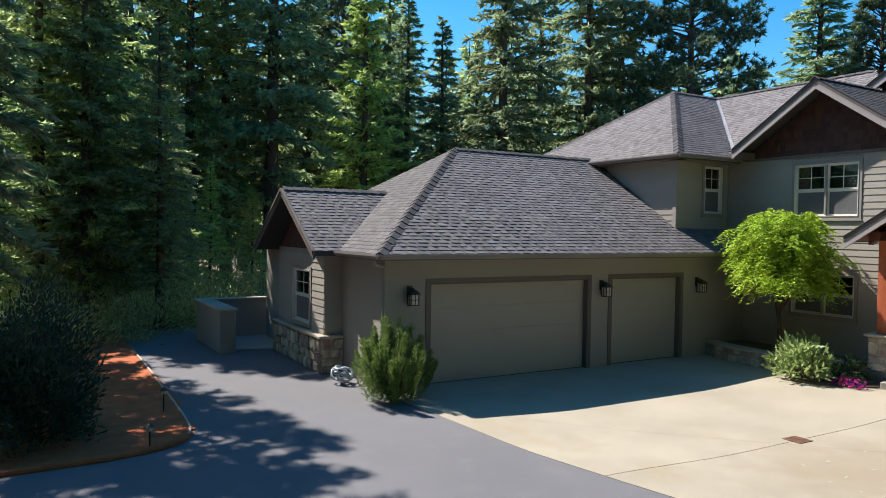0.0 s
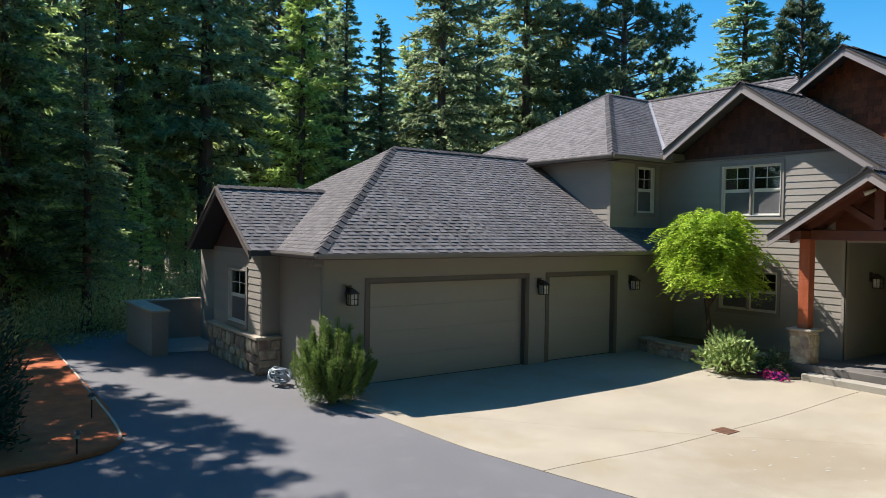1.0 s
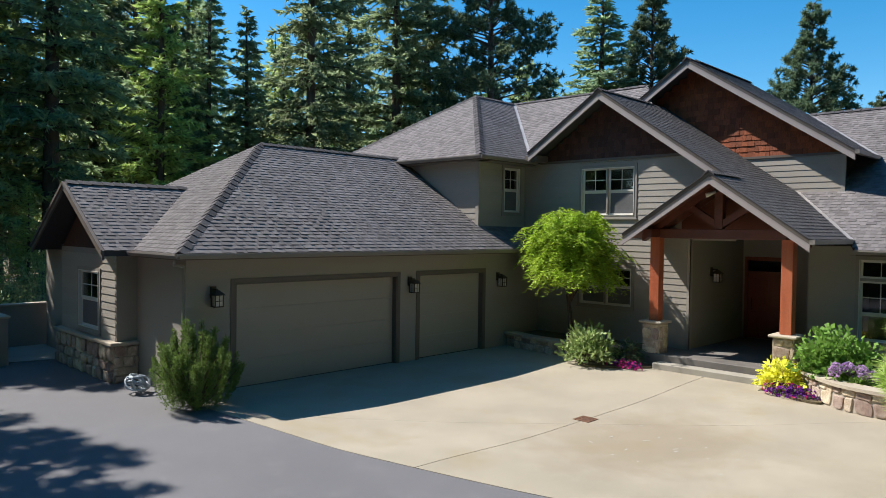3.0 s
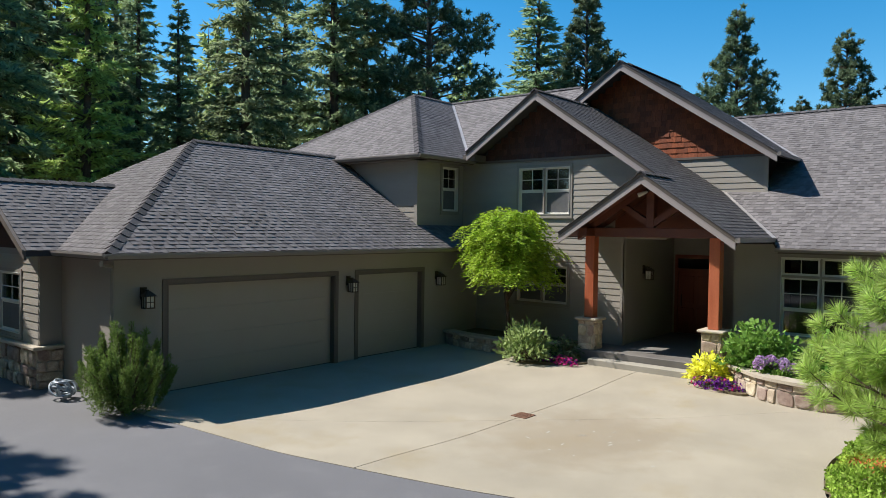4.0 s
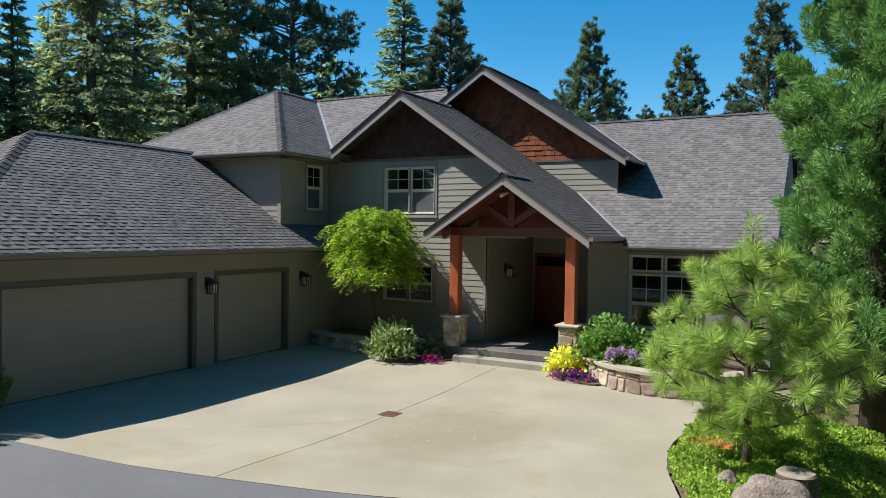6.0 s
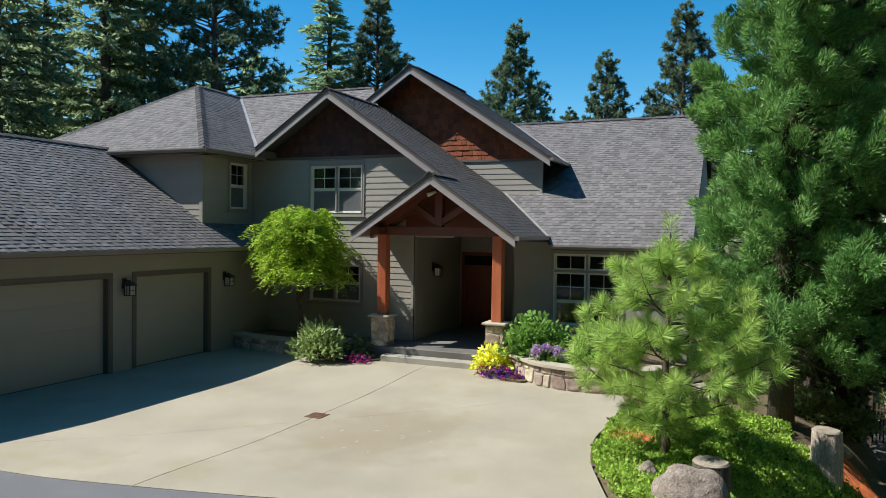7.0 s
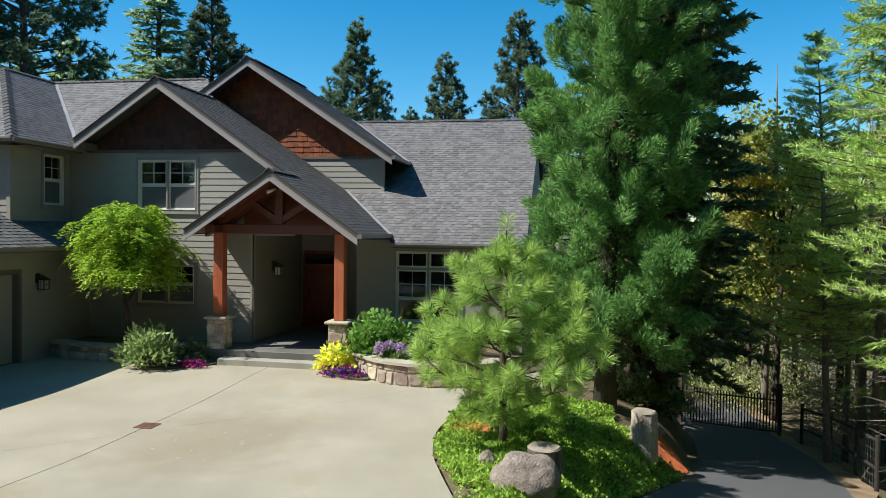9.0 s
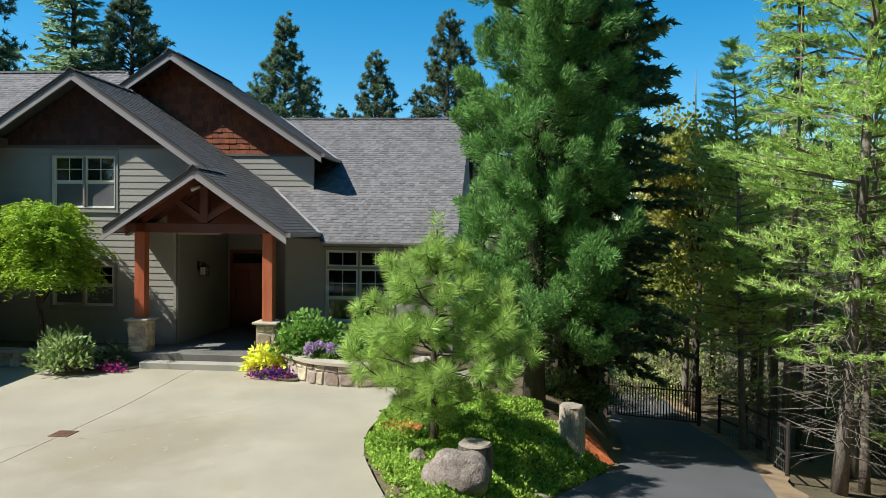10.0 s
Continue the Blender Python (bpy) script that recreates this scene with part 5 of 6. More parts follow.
# beyond the lane
fir_light = conifer("fir_tree", 16, 3.9, 0.17, F_BRIGHT, 0.2, 0.08, 0.16, 0.72, 7, 18, 0.26, 0.07, shape=0.75, gappy=0.12, dense=5, label="light green fir with layered limbs by the lane")
for az, dist, s, kind in ((111.4, 32, 1.06, fir_a), (103.2, 48, 0.64, pine_s), (119.5, 27, 1.0, fir_y), (122, 19, 0.9, fir_light), (117, 36, 1.0, fir_a),
                          (92, 48, 0.7, fir_a), (126, 26, 1.0, fir_a), (101.8, 30, 0.42, fir_light), (106, 31, 0.6, fir_light)):
    stand(kind, az, dist, s)
def plume_pine(name, h, trunk_r, lean, material, label, low=2.9, dead=(0.8, 7.0)):
    """A soft pine: flat plumes of needles on level limbs, dead twigs on the lower stem."""
    tree = empty(name, (0, 0, 0), label, "tree", "conifers of the woods")
    part("trunk", trunk_bm(h, trunk_r, lean), M_PALEBARK, tree, smooth=True)
    segs, base, way = [], [], []
    z = low
    while z < h * 0.99:
        reach = float(np.interp(z / h, (0.08, 0.3, 0.55, 0.8, 1.0), (2.3, 3.2, 2.7, 1.6, 0.25)))
        for k in range(5):
            if rng.random() < (0.55 if z < 4.5 else 0.12):
                continue
            a = rng.uniform(0, 6.283)
            out = np.array([math.cos(a), math.sin(a), 0.0])
            across = np.array([-out[1], out[0], 0.0])
            ln = reach * rng.uniform(0.7, 1.1)
            root = np.array([lean * z / h, 0, z])
            rise = 0.05 + 0.35 * z / h
            point = lambda f: root + out * ln * f + np.array([0, 0, 1.0]) * ln * (rise * f - 0.16 * f * f + 0.12 * f ** 3)
            for s in range(4):
                segs.append((*point(s / 4), *point((s + 1) / 4), 0.035 * (1 - s / 4.5), 0.035 * (1 - (s + 1) / 4.5)))
            shoots = max(4, int(ln * 6))
            for j in range(shoots):
                f = 0.2 + 0.8 * (j + rng.random()) / shoots
                wide = ln * 0.30 * (1.15 - f) + 0.12
                p = point(min(f, 1)) + across * rng.uniform(-1, 1) * wide + np.array([0, 0, rng.normal(0, 0.08)])
                d = unit((out * 0.8 + across * rng.normal(0, 0.45) + np.array([0, 0, 0.25]))[None])[0]
                m = 40
                base.append(p + d * rng.uniform(-0.2, 0.16, (m, 1)) + rng.normal(0, 0.02, (m, 3)))
                way.append(d * 0.75 + rng.normal(0, 0.5, (m, 3)) + np.array([0, 0, 0.3]))
        z += 0.42 * rng.uniform(0.7, 1.3) * (1 - 0.3 * z / h)
    for i in range(260):
        zz, a = rng.uniform(*dead), rng.uniform(0, 6.283)
        p = np.array([lean * zz / h, 0, zz])
        q = p + np.array([math.cos(a), math.sin(a), rng.uniform(-0.25, 0.35)]) * rng.uniform(0.5, 1.5)
        w = q + np.array([math.cos(a + 0.4), math.sin(a + 0.4), rng.uniform(-0.8, 0.1)]) * rng.uniform(0.2, 0.5)
        segs += [(*p, *q, 0.012, 0.006), (*q, *w, 0.006, 0.003), (*((p + q) / 2), *((p + q) / 2 + np.array([math.cos(a - 0.7), math.sin(a - 0.7), -0.4]) * 0.4), 0.006, 0.003)]
    base, way = np.concatenate(base), np.concatenate(way)
    v, q = needles(base, unit(way), 0.15 * rng.uniform(0.7, 1.3, len(base)), 0.021 * rng.uniform(0.7, 1.3, len(base)))
    under(new("crown", mesh_from("crown", v, q, material)), tree)
    lv, lf = limb_mesh(segs, M_PALEBARK, "limb")
    limb = under(new("limb", mesh_from("limb", lv, lf, M_PALEBARK)), tree)
    limb["kind"] = "stuff"
    return tree


M_PALEBARK = surface("grey_bark", (0.13, 0.105, 0.085), (0.24, 0.20, 0.165), 0.95, 3.0, 28, 0.35, 0.8, stretch=(2, 2, 0.5))
plume = plume_pine("pine_tree", 17.5, 0.135, 0.9, F_PLUME, "light green pine with soft layered plumes by the lane")
for az, dist, s, turn in ((114.4, 17.0, 1.0, -2.0), (108.4, 19.5, 0.6, 1.0), (118.8, 20.5, 0.95, 3.0)):
    stand(plume, az, dist, s, turn)
gone(plume)
# unseen firs added behind the drive close the place and cut the sky light
tall = conifer("fir_tree", 25, 4.6, 0.34, F_DARK, 0.04, 0.10, 0.30, 1.3, 6, 5, 1.3, 0.62, dense=2, limbs=False, label="unseen tall fir added behind the drive to cut the sky light")
for i in range(52):
    az = 130 + 190 * (i + rng.random()) / 52
    away = max(0.0, 154 - az) * 0.5
    stand(tall, az, away + (rng.uniform(17, 21) if i % 2 else rng.uniform(23, 30)), rng.uniform(0.9, 1.15))
gone(tall)
for o in (far_a, far_b, fir_a, fir_b, fir_y, pine_o, pine_s, fir_light):
    gone(o)

# ---- garden plants ----
def on_ground(x, y, lift=0.0):
    return Vector((x, y, ground_z(x, y) + lift))


def settle(tree, place, scale=1.0, turn=0.0):
    tree.matrix_basis = Matrix.LocRotScale(place, Euler((0, 0, turn)), (scale, scale, scale))
    return tree


def foliage(name, parent, base, way, length, width, material, label="", fine=False):
    v, q = (needles if fine else leaves)(np.asarray(base, float), unit(np.asarray(way, float)), np.asarray(length, float), np.asarray(width, float))
    ob = new(name, mesh_from(name, v, q, material))
    if label:
        ob["label"] = label
    return under(ob, parent)


def dome_points(n, rx, ry, rz, shell=0.45):
    """Points in the outer part of a half ball."""
    d = unit(rng.normal(size=(n, 3)))
    d[:, 2] = np.abs(d[:, 2])
    r = (shell + (1 - shell) * rng.random(n)) * (0.86 + 0.2 * np.sin(d[:, 0] * 5 + d[:, 1] * 4 + d[:, 2] * 6))
    return d * r[:, None] * np.array([rx, ry, rz]), d


def stems(name, parent, centre, tips, r, material):
    segs = []
    for t in tips:
        c = np.array(centre)
        mid = c + (t - c) * 0.5 + rng.normal(0, 0.04, 3)
        segs += [(*c, *mid, r, r * 0.7), (*mid, *t, r * 0.7, r * 0.3)]
    v, f = limb_mesh(segs, material, name)
    ob = new(name, mesh_from(name, v, f, material))
    ob["kind"] = "stuff"
    return under(ob, parent)


def shrub(name, place, rx, ry, rz, n, size, wide, material, label, category="shrub", lift=0.1, up=0.5, hang=0.0):
    ob = empty(name, (0, 0, 0), label, category)
    p, d = dome_points(n, rx, ry, rz)
    p[:, 2] += lift
    w = d * 0.8 + rng.normal(0, 0.45, (n, 3)) + np.array([0, 0, up]) - np.array([0, 0, hang])
    foliage("leafage", ob, p, w, size * rng.uniform(0.6, 1.3, n), wide * rng.uniform(0.7, 1.3, n), material)
    stems("stem", ob, (0, 0, -0.05), p[rng.integers(0, n, 22)], 0.014, M_BARK)
    ob.location = place
    return ob


# weeping bright green tree by the wing wall
tree = empty("garden_tree", (0, 0, 0), "small weeping tree with bright lime-green leaves", "tree")
bm = bmesh.new()
tube(bm, [(0, 0, -0.1), (0.05, 0.05, 0.7), (-0.03, 0.1, 1.4), (0.02, 0.05, 2.1)], [0.075, 0.06, 0.055, 0.045], 8)
part("trunk", bm, M_BARK, tree, smooth=True)
base, way, segs = [], [], []
for i in range(170):
    a = rng.uniform(0, 6.283)
    out = np.array([math.cos(a), math.sin(a), 0])
    across = np.array([-out[1], out[0], 0])
    tier = rng.random()
    lobe = noise.noise((1.5 * math.cos(a) + 5, 1.5 * math.sin(a), 2.2 * tier))
    stray = 1.28 if i % 6 == 0 else 0.94
    far, crest = stray * (1.5 + 0.6 * lobe) * (0.35 + 0.65 * rng.random() ** 0.6) * (1.0 - 0.45 * tier), 2.05 + 2.05 * tier + 0.3 * lobe + (0.18 if stray > 1 else 0.0) + rng.normal(0, 0.16)
    root = np.array([0.02, 0.05, 1.1 + 0.9 * rng.random()])
    rise = crest - root[2]
    arch = lambda f: root + out * far * f ** 1.15 + np.array([0, 0, rise * (1.9 * f - 1.05 * f * f) - 0.25 * far * f ** 4])
    for s in range(5):
        segs.append((*arch(s / 5), *arch((s + 1) / 5), 0.022 * (1.1 - s / 5), 0.022 * (0.9 - s / 5) + 0.002))
    for j in range(13):
        f = 0.42 + 0.58 * (j + rng.random()) / 13
        p0 = arch(f) + rng.normal(0, 0.05, 3)
        d = unit((out * rng.uniform(0.4, 1.1) + across * rng.normal(0, 0.75))[None])[0]
        ln = rng.uniform(0.3, 0.62)
        steps = int(ln / 0.042)
        side = np.array([-d[1], d[0], 0])
        for k in range(steps):
            g = k / steps
            p = p0 + d * ln * g + np.array([0, 0, ln * (0.12 * g - 0.9 * g * g)])
            for sg in (-1, 1):
                base.append(p + rng.normal(0, 0.008, 3))
                way.append(d * 0.55 + side * sg * 0.75 + np.array([0, 0, -0.3]) + rng.normal(0, 0.2, 3))
foliage("leafage", tree, base, way, 0.115 * rng.uniform(0.7, 1.3, len(base)), 0.034 * rng.uniform(0.7, 1.3, len(base)), F_MAPLE)
v, f = limb_mesh(segs, M_BARK, "limb")
limb = under(new("limb", mesh_from("limb", v, f, M_BARK)), tree)
limb["kind"] = "stuff"
settle(tree, (18.15, 12.3, 0.36), 1.06)

F_VARI = leaf_material("pale_shrub_leaves", (0.26, 0.37, 0.12), (0.42, 0.52, 0.22), 0.35)
F_HOSTA = leaf_material("lime_hosta_leaves", (0.66, 0.66, 0.05), (0.82, 0.79, 0.10), 0.3, 0.2)
F_GREY = leaf_material("grey_green_leaves", (0.06, 0.10, 0.05), (0.11, 0.16, 0.085), 0.3)
F_MUGO = leaf_material("dwarf_pine_needles", (0.115, 0.190, 0.040), (0.190, 0.280, 0.070), 0.3)
F_JUNI = leaf_material("juniper_needles", (0.032, 0.058, 0.034), (0.055, 0.088, 0.050), 0.25)
F_PURPLE = leaf_material("purple_petals", (0.12, 0.012, 0.22), (0.20, 0.03, 0.34), 0.3, 0.3)
F_PINK = leaf_material("magenta_petals", (0.50, 0.02, 0.18), (0.66, 0.05, 0.28), 0.3, 0.3)
F_MAUVE = leaf_material("mauve_petals", (0.40, 0.24, 0.50), (0.56, 0.38, 0.62), 0.3, 0.25)

shrub("leafy_shrub", (17.2, 11.05, 0.05), 0.78, 0.88, 0.98, 1700, 0.17, 0.075, F_VARI, "rounded shrub with narrow pale green leaves", up=0.25)
shrub("hydrangea_shrub", (17.9, 4.9, 0.42), 0.85, 1.0, 1.12, 2300, 0.135, 0.105, F_BUSH, "dense shrub with broad fresh green leaves", up=-0.1)
shrub("hydrangea_shrub", (18.3, 3.35, 0.42), 0.7, 0.75, 0.95, 1400, 0.13, 0.10, F_BUSH, "dense shrub with broad fresh green leaves", up=-0.1)
shrub("hosta", (17.62, 6.0, 0.05), 0.48, 0.58, 0.62, 640, 0.15, 0.095, F_HOSTA, "clump of lime-yellow hosta leaves", "plant", up=-0.35)
shrub("weeping_plant", (17.8, 10.1, 0.05), 0.45, 0.45, 0.62, 420, 0.18, 0.03, F_GREY, "grey-green weeping plant beside the stone pier", "plant", up=0.0, hang=0.5)


def flower_mass(name, place, rx, ry, rz, n, petals, label, size=0.05):
    ob = empty(name, (0, 0, 0), label, "flowers")
    p, d = dome_points(int(n * 0.9), rx, ry, rz)
    foliage("leafage", ob, p, d + rng.normal(0, 0.5, p.shape), 0.07 * rng.uniform(0.7, 1.3, len(p)), 0.035 * rng.uniform(0.7, 1.3, len(p)), F_GREY)["kind"] = "stuff"
    for k, (material, share) in enumerate(petals):
        m = int(n * share)
        c, d = dome_points(m, rx * 1.03, ry * 1.03, rz * 1.1, 0.85)
        base, way = [], []
        for q in range(5):
            side = unit(np.cross(d, rng.normal(size=d.shape)))
            base.append(c)
            way.append(side + d * 0.25)
        ob2 = foliage("blossom", ob, np.concatenate(base), np.concatenate(way), size * rng.uniform(0.8, 1.2, m * 5), size * 0.8 * rng.uniform(0.8, 1.2, m * 5), material)
        ob2["kind"] = "stuff"
    ob.location = place
    return ob


flower_mass("petunias", (17.2, 5.62, 0.04), 0.33, 0.72, 0.24, 330, ((F_PURPLE, 0.6), (F_PINK, 0.14)), "low mass of purple and magenta petunias")
flower_mass("petunias", (17.35, 9.98, 0.04), 0.26, 0.55, 0.2, 200, ((F_PURPLE, 0.3), (F_PINK, 0.4)), "low mass of magenta and purple petunias")
hyd = empty("hydrangea_flowers", (0, 0, 0), "cluster of round mauve hydrangea heads", "flowers")
for i in range(8):
    c = np.array([rng.uniform(-0.25, 0.25), rng.uniform(-0.5, 0.5), 0.25 + rng.uniform(0, 0.16)])
    d = unit(rng.normal(size=(130, 3)))
    side = unit(np.cross(d, rng.normal(size=d.shape)))
    foliage("flower_head", hyd, c + d * 0.115, side + d * 0.3, 0.05 * rng.uniform(0.8, 1.2, 130), 0.045 * rng.uniform(0.8, 1.2, 130), F_MAUVE)
p, d = dome_points(260, 0.35, 0.6, 0.3)
foliage("leafage", hyd, p, d + rng.normal(0, 0.4, p.shape), 0.13 * rng.uniform(0.7, 1.2, 260), 0.08 * rng.uniform(0.7, 1.2, 260), F_BUSH)
hyd.location = (17.2, 4.3, 0.42)


# dwarf pine with upright shoots at the garage corner
def shooty(name, place, n, radius, tall, needle, material, label, dark=False):
    ob = empty(name, (0, 0, 0), label, "shrub")
    base, way, tips = [], [], []
    for i in range(n):
        a, rr = rng.uniform(0, 6.283), math.sqrt(rng.random())
        foot = np.array([0.6 * radius * rr * math.cos(a), 0.6 * radius * rr * math.sin(a), 0])
        lean = np.array([math.cos(a), math.sin(a), 0]) * radius * rr * 0.5
        h = tall * (1.02 - 0.45 * rr ** 2) * rng.uniform(0.72, 1.05)
        tip = foot + lean + np.array([0, 0, h])
        tips.append(tip)
        m = int(330 * h)
        f = 0.04 + 0.96 * rng.random(m) ** 0.65
        curve = foot + lean * (f ** 0.7)[:, None] + np.array([0, 0, 1.0]) * (h * f)[:, None]
        ring = unit(rng.normal(size=(m, 3)))
        base.append(curve + ring * 0.02)
        way.append(ring * 0.9 + np.array([0, 0, 0.75]))
    base, way = np.concatenate(base), np.concatenate(way)
    foliage("needles", ob, base, way, needle * rng.uniform(0.7, 1.3, len(base)), 0.014 * rng.uniform(0.7, 1.3, len(base)), material)
    stems("stem", ob, (0, 0, -0.05), tips, 0.02, M_BARK)
    ob.location = place
    return ob


shooty("dwarf_pine", (6.86, 13.72, 0.0), 74, 0.86, 1.75, 0.075, F_MUGO, "dwarf pine with upright shoots at the garage corner")
shrub("juniper_bush", (0.0, 13.9, 0.0), 1.35, 1.5, 2.75, 15000, 0.13, 0.036, F_JUNI, "large dark clipped juniper in the mulch bed", up=0.4)
shrub("juniper_bush", (-2.3, 13.6, 0.0), 1.5, 1.4, 2.1, 8000, 0.13, 0.036, F_JUNI, "large dark clipped juniper in the mulch bed", up=0.4)

# young long-needled pine on the bank
pine = empty("young_pine", (0, 0, 0), "young pine with long pale green needles", "tree")
bm = bmesh.new()
tube(bm, [(0, 0, -0.15), (0.02, 0.0, 0.6), (-0.02, 0.03, 1.6), (0.02, 0.0, 2.7), (0.03, 0.0, 3.75)], [0.085, 0.07, 0.055, 0.035, 0.012], 8)
part("trunk", bm, M_BARK, pine, smooth=True)
base, way, segs = [], [], []


def shoot(p, d, n, ln=1.0, stem=0.2):
    """Needles all round the end of a shoot that points along d."""
    d = unit(np.asarray(d, float)[None])[0]
    for q in range(n):
        f = rng.random()
        ring = unit(np.cross(d, rng.normal(size=3))[None])[0]
        base.append(p - d * stem * (1 - f))
        way.append(unit((d * (0.25 + 0.75 * f) + ring * 0.95 + rng.normal(0, 0.14, 3) - np.array([0, 0, 0.12]))[None])[0] * ln)


for z, count in ((0.75, 3), (1.0, 5), (1.3, 5), (1.65, 6), (2.0, 5), (2.4, 5), (2.8, 4), (3.15, 3)):
    reach = float(np.interp(z, (0.7, 1.3, 2.1, 2.8, 3.2), (1.25, 1.62, 1.35, 0.85, 0.45)))
    spin = rng.uniform(0, 6.283)
    for k in range(count):
        a = spin + 6.283 * k / count + rng.normal(0, 0.25)
        ln = reach * rng.uniform(0.6, 1.15)
        out = np.array([math.cos(a), math.sin(a), 0])
        across = np.array([-out[1], out[0], 0])
        zk, lift = z + rng.normal(0, 0.09), rng.uniform(0.25, 0.6)
        point = lambda f: np.array([0, 0, zk]) + out * ln * f + np.array([0, 0, ln * (-0.05 * f + lift * f * f)])
        for s in range(4):
            segs.append((*point(s / 4), *point((s + 1) / 4), 0.022 * (1.1 - s / 4) + 0.005, 0.022 * (0.85 - s / 4) + 0.006))
        shoot(point(1.0), out * 0.6 + np.array([0, 0, 0.7]), 270, 1.05)
        shoot(point(0.86), out * 0.8 + np.array([0, 0, 0.4]), 90, 0.9)
        for f in ((0.45, 0.72) if ln > 0.8 else (0.6,)):
            for sg in (-1, 1):
                p = point(f)
                e = p + across * sg * 0.38 * ln * rng.uniform(0.6, 1.15) + out * 0.2 * ln + np.array([0, 0, 0.05 + 0.22 * rng.random()])
                segs.append((*p, *e, 0.011, 0.006))
                shoot(e, across * sg * 0.5 + out * 0.4 + np.array([0, 0, 0.6]), 230, 1.0)
for k in range(4):
    a = 1.57 * k + 0.4
    shoot(np.array([0.16 * math.cos(a), 0.16 * math.sin(a), 3.55]), (0.4 * math.cos(a), 0.4 * math.sin(a), 1), 110, 0.9)
shoot(np.array([0.03, 0, 3.6]), (0, 0, 1), 160, 1.0, 0.5)
shoot(np.array([0.03, 0, 3.98]), (0, 0, 1), 170, 1.0, 0.4)
way = np.array(way)
size = np.linalg.norm(way, axis=1)
foliage("needles", pine, base, way, 0.225 * size * rng.uniform(0.75, 1.25, len(base)), 0.0095 * rng.uniform(0.8, 1.2, len(base)), F_LONG)
v, f = limb_mesh(segs, M_BARK, "limb")
limb = under(new("limb", mesh_from("limb", v, f, M_BARK)), pine)
limb["kind"] = "stuff"
settle(pine, on_ground(12.35, 1.15, -0.05), 1.02)

# tall soft-needled tree beside the lane
big = empty("cedar_tree", (0, 0, 0), "tall bright green conifer with soft rounded sprays", "tree")
part("trunk", trunk_bm(15.5, 0.21), M_BARK, big, smooth=True)
base, way, segs = [], [], []
z = 1.7
while z < 15.2:
    girth = float(np.interp(z, (1.5, 2.6, 5.5, 8.0, 11.0, 13.5, 15.4), (1.7, 1.95, 1.75, 1.4, 0.95, 0.5, 0.1)))
    count = max(3, int(girth * 3.3))
    spin = rng.uniform(0, 6.28)
    for k in range(count):
        a = spin + 6.283 * k / count + rng.normal(0, 0.2)
        out = np.array([math.cos(a), math.sin(a), 0.0])
        reach = girth * rng.uniform(0.6, 1.08)
        tip = out * reach + np.array([0, 0, z + rng.normal(0, 0.15)])
        root = np.array([0, 0, z + 0.1 * reach])
        mid = (root + tip) / 2 - np.array([0, 0, 0.12 * reach])
        segs += [(*root, *mid, 0.035, 0.022), (*mid, *tip, 0.022, 0.008)]
        plumes = 3 + int(3.5 * min(1, girth / 1.5))
        for j in range(plumes):
            inner = j % 3 == 2
            at0 = root + (tip - root) * (rng.uniform(0.35, 0.65) if inner else rng.uniform(0.72, 1.0))
            at0 = at0 + rng.normal(0, 0.22, 3) * np.array([1, 1, 0.8]) * min(1, girth)
            d = unit((out * rng.uniform(0.3, 0.9) + rng.normal(0, 0.3, 3) + np.array([0, 0, 0.7]))[None])[0]
            ln, fat = rng.uniform(0.42, 0.78) * (0.5 + 0.5 * min(1, girth)), rng.uniform(0.16, 0.27)
            m = int(640 * ln)
            f = rng.random((m, 1)) ** 0.8
            ring = unit(np.cross(d, rng.normal(size=(m, 3))))
            base.append(at0 + d * ln * f + ring * fat * np.sin(0.35 + 2.6 * f) * np.sqrt(rng.random((m, 1))))
            way.append(d * 0.8 + ring * 0.55 + rng.normal(0, 0.3, (m, 3)))
        m = 50
        f = rng.uniform(0.15, 0.8, (m, 1))
        base.append(root + (tip - root) * f + rng.normal(0, 0.18, (m, 3)))
        way.append(2.0 * out + rng.normal(0, 1.6, (m, 3)))
    z += 0.60 * (1 - 0.3 * z / 15)
m = 9000
a, zz = rng.uniform(0, 6.283, m), rng.uniform(2.0, 14.5, m)
rr = rng.uniform(0.22, 0.75, m) * np.interp(zz, (2, 10, 14.5), (1, 0.8, 0.35))
base.append(np.stack([rr * np.cos(a), rr * np.sin(a), zz], 1))
way.append(np.stack([np.cos(a), np.sin(a), 0.6 + 0 * a], 1) + rng.normal(0, 0.4, (m, 3)))
base, way = np.concatenate(base), np.concatenate(way)
foliage("crown", big, base, way, 0.125 * rng.uniform(0.7, 1.3, len(base)), 0.027 * rng.uniform(0.7, 1.3, len(base)), F_SEQ, fine=True)
v, f = limb_mesh(segs, M_BARK, "limb")
limb = under(new("limb", mesh_from("limb", v, f, M_BARK)), big)
limb["kind"] = "stuff"
settle(big, on_ground(*at(92.8, 16.2), -0.1), 1.0)
rear = conifer("cedar_tree", 18.0, 2.55, 0.24, F_DARK, 0.09, 0.05, 0.3, 0.38, 9, 18, 0.24, 0.075, shape=0.5, gappy=0.06, dense=5, label="tall dark conifer standing close behind", curl=0.1, ragged=0.3)
settle(rear, on_ground(*at(97.0, 19.8), -0.1), 1.0)
# added copy, mostly hidden by the cedar, placed to shade the lane
copy_thing(rear, Matrix.LocRotScale(on_ground(*at(94.6, 18.9), -0.1), Euler((0, 0, 2.1)), (0.8, 0.8, 0.75)))

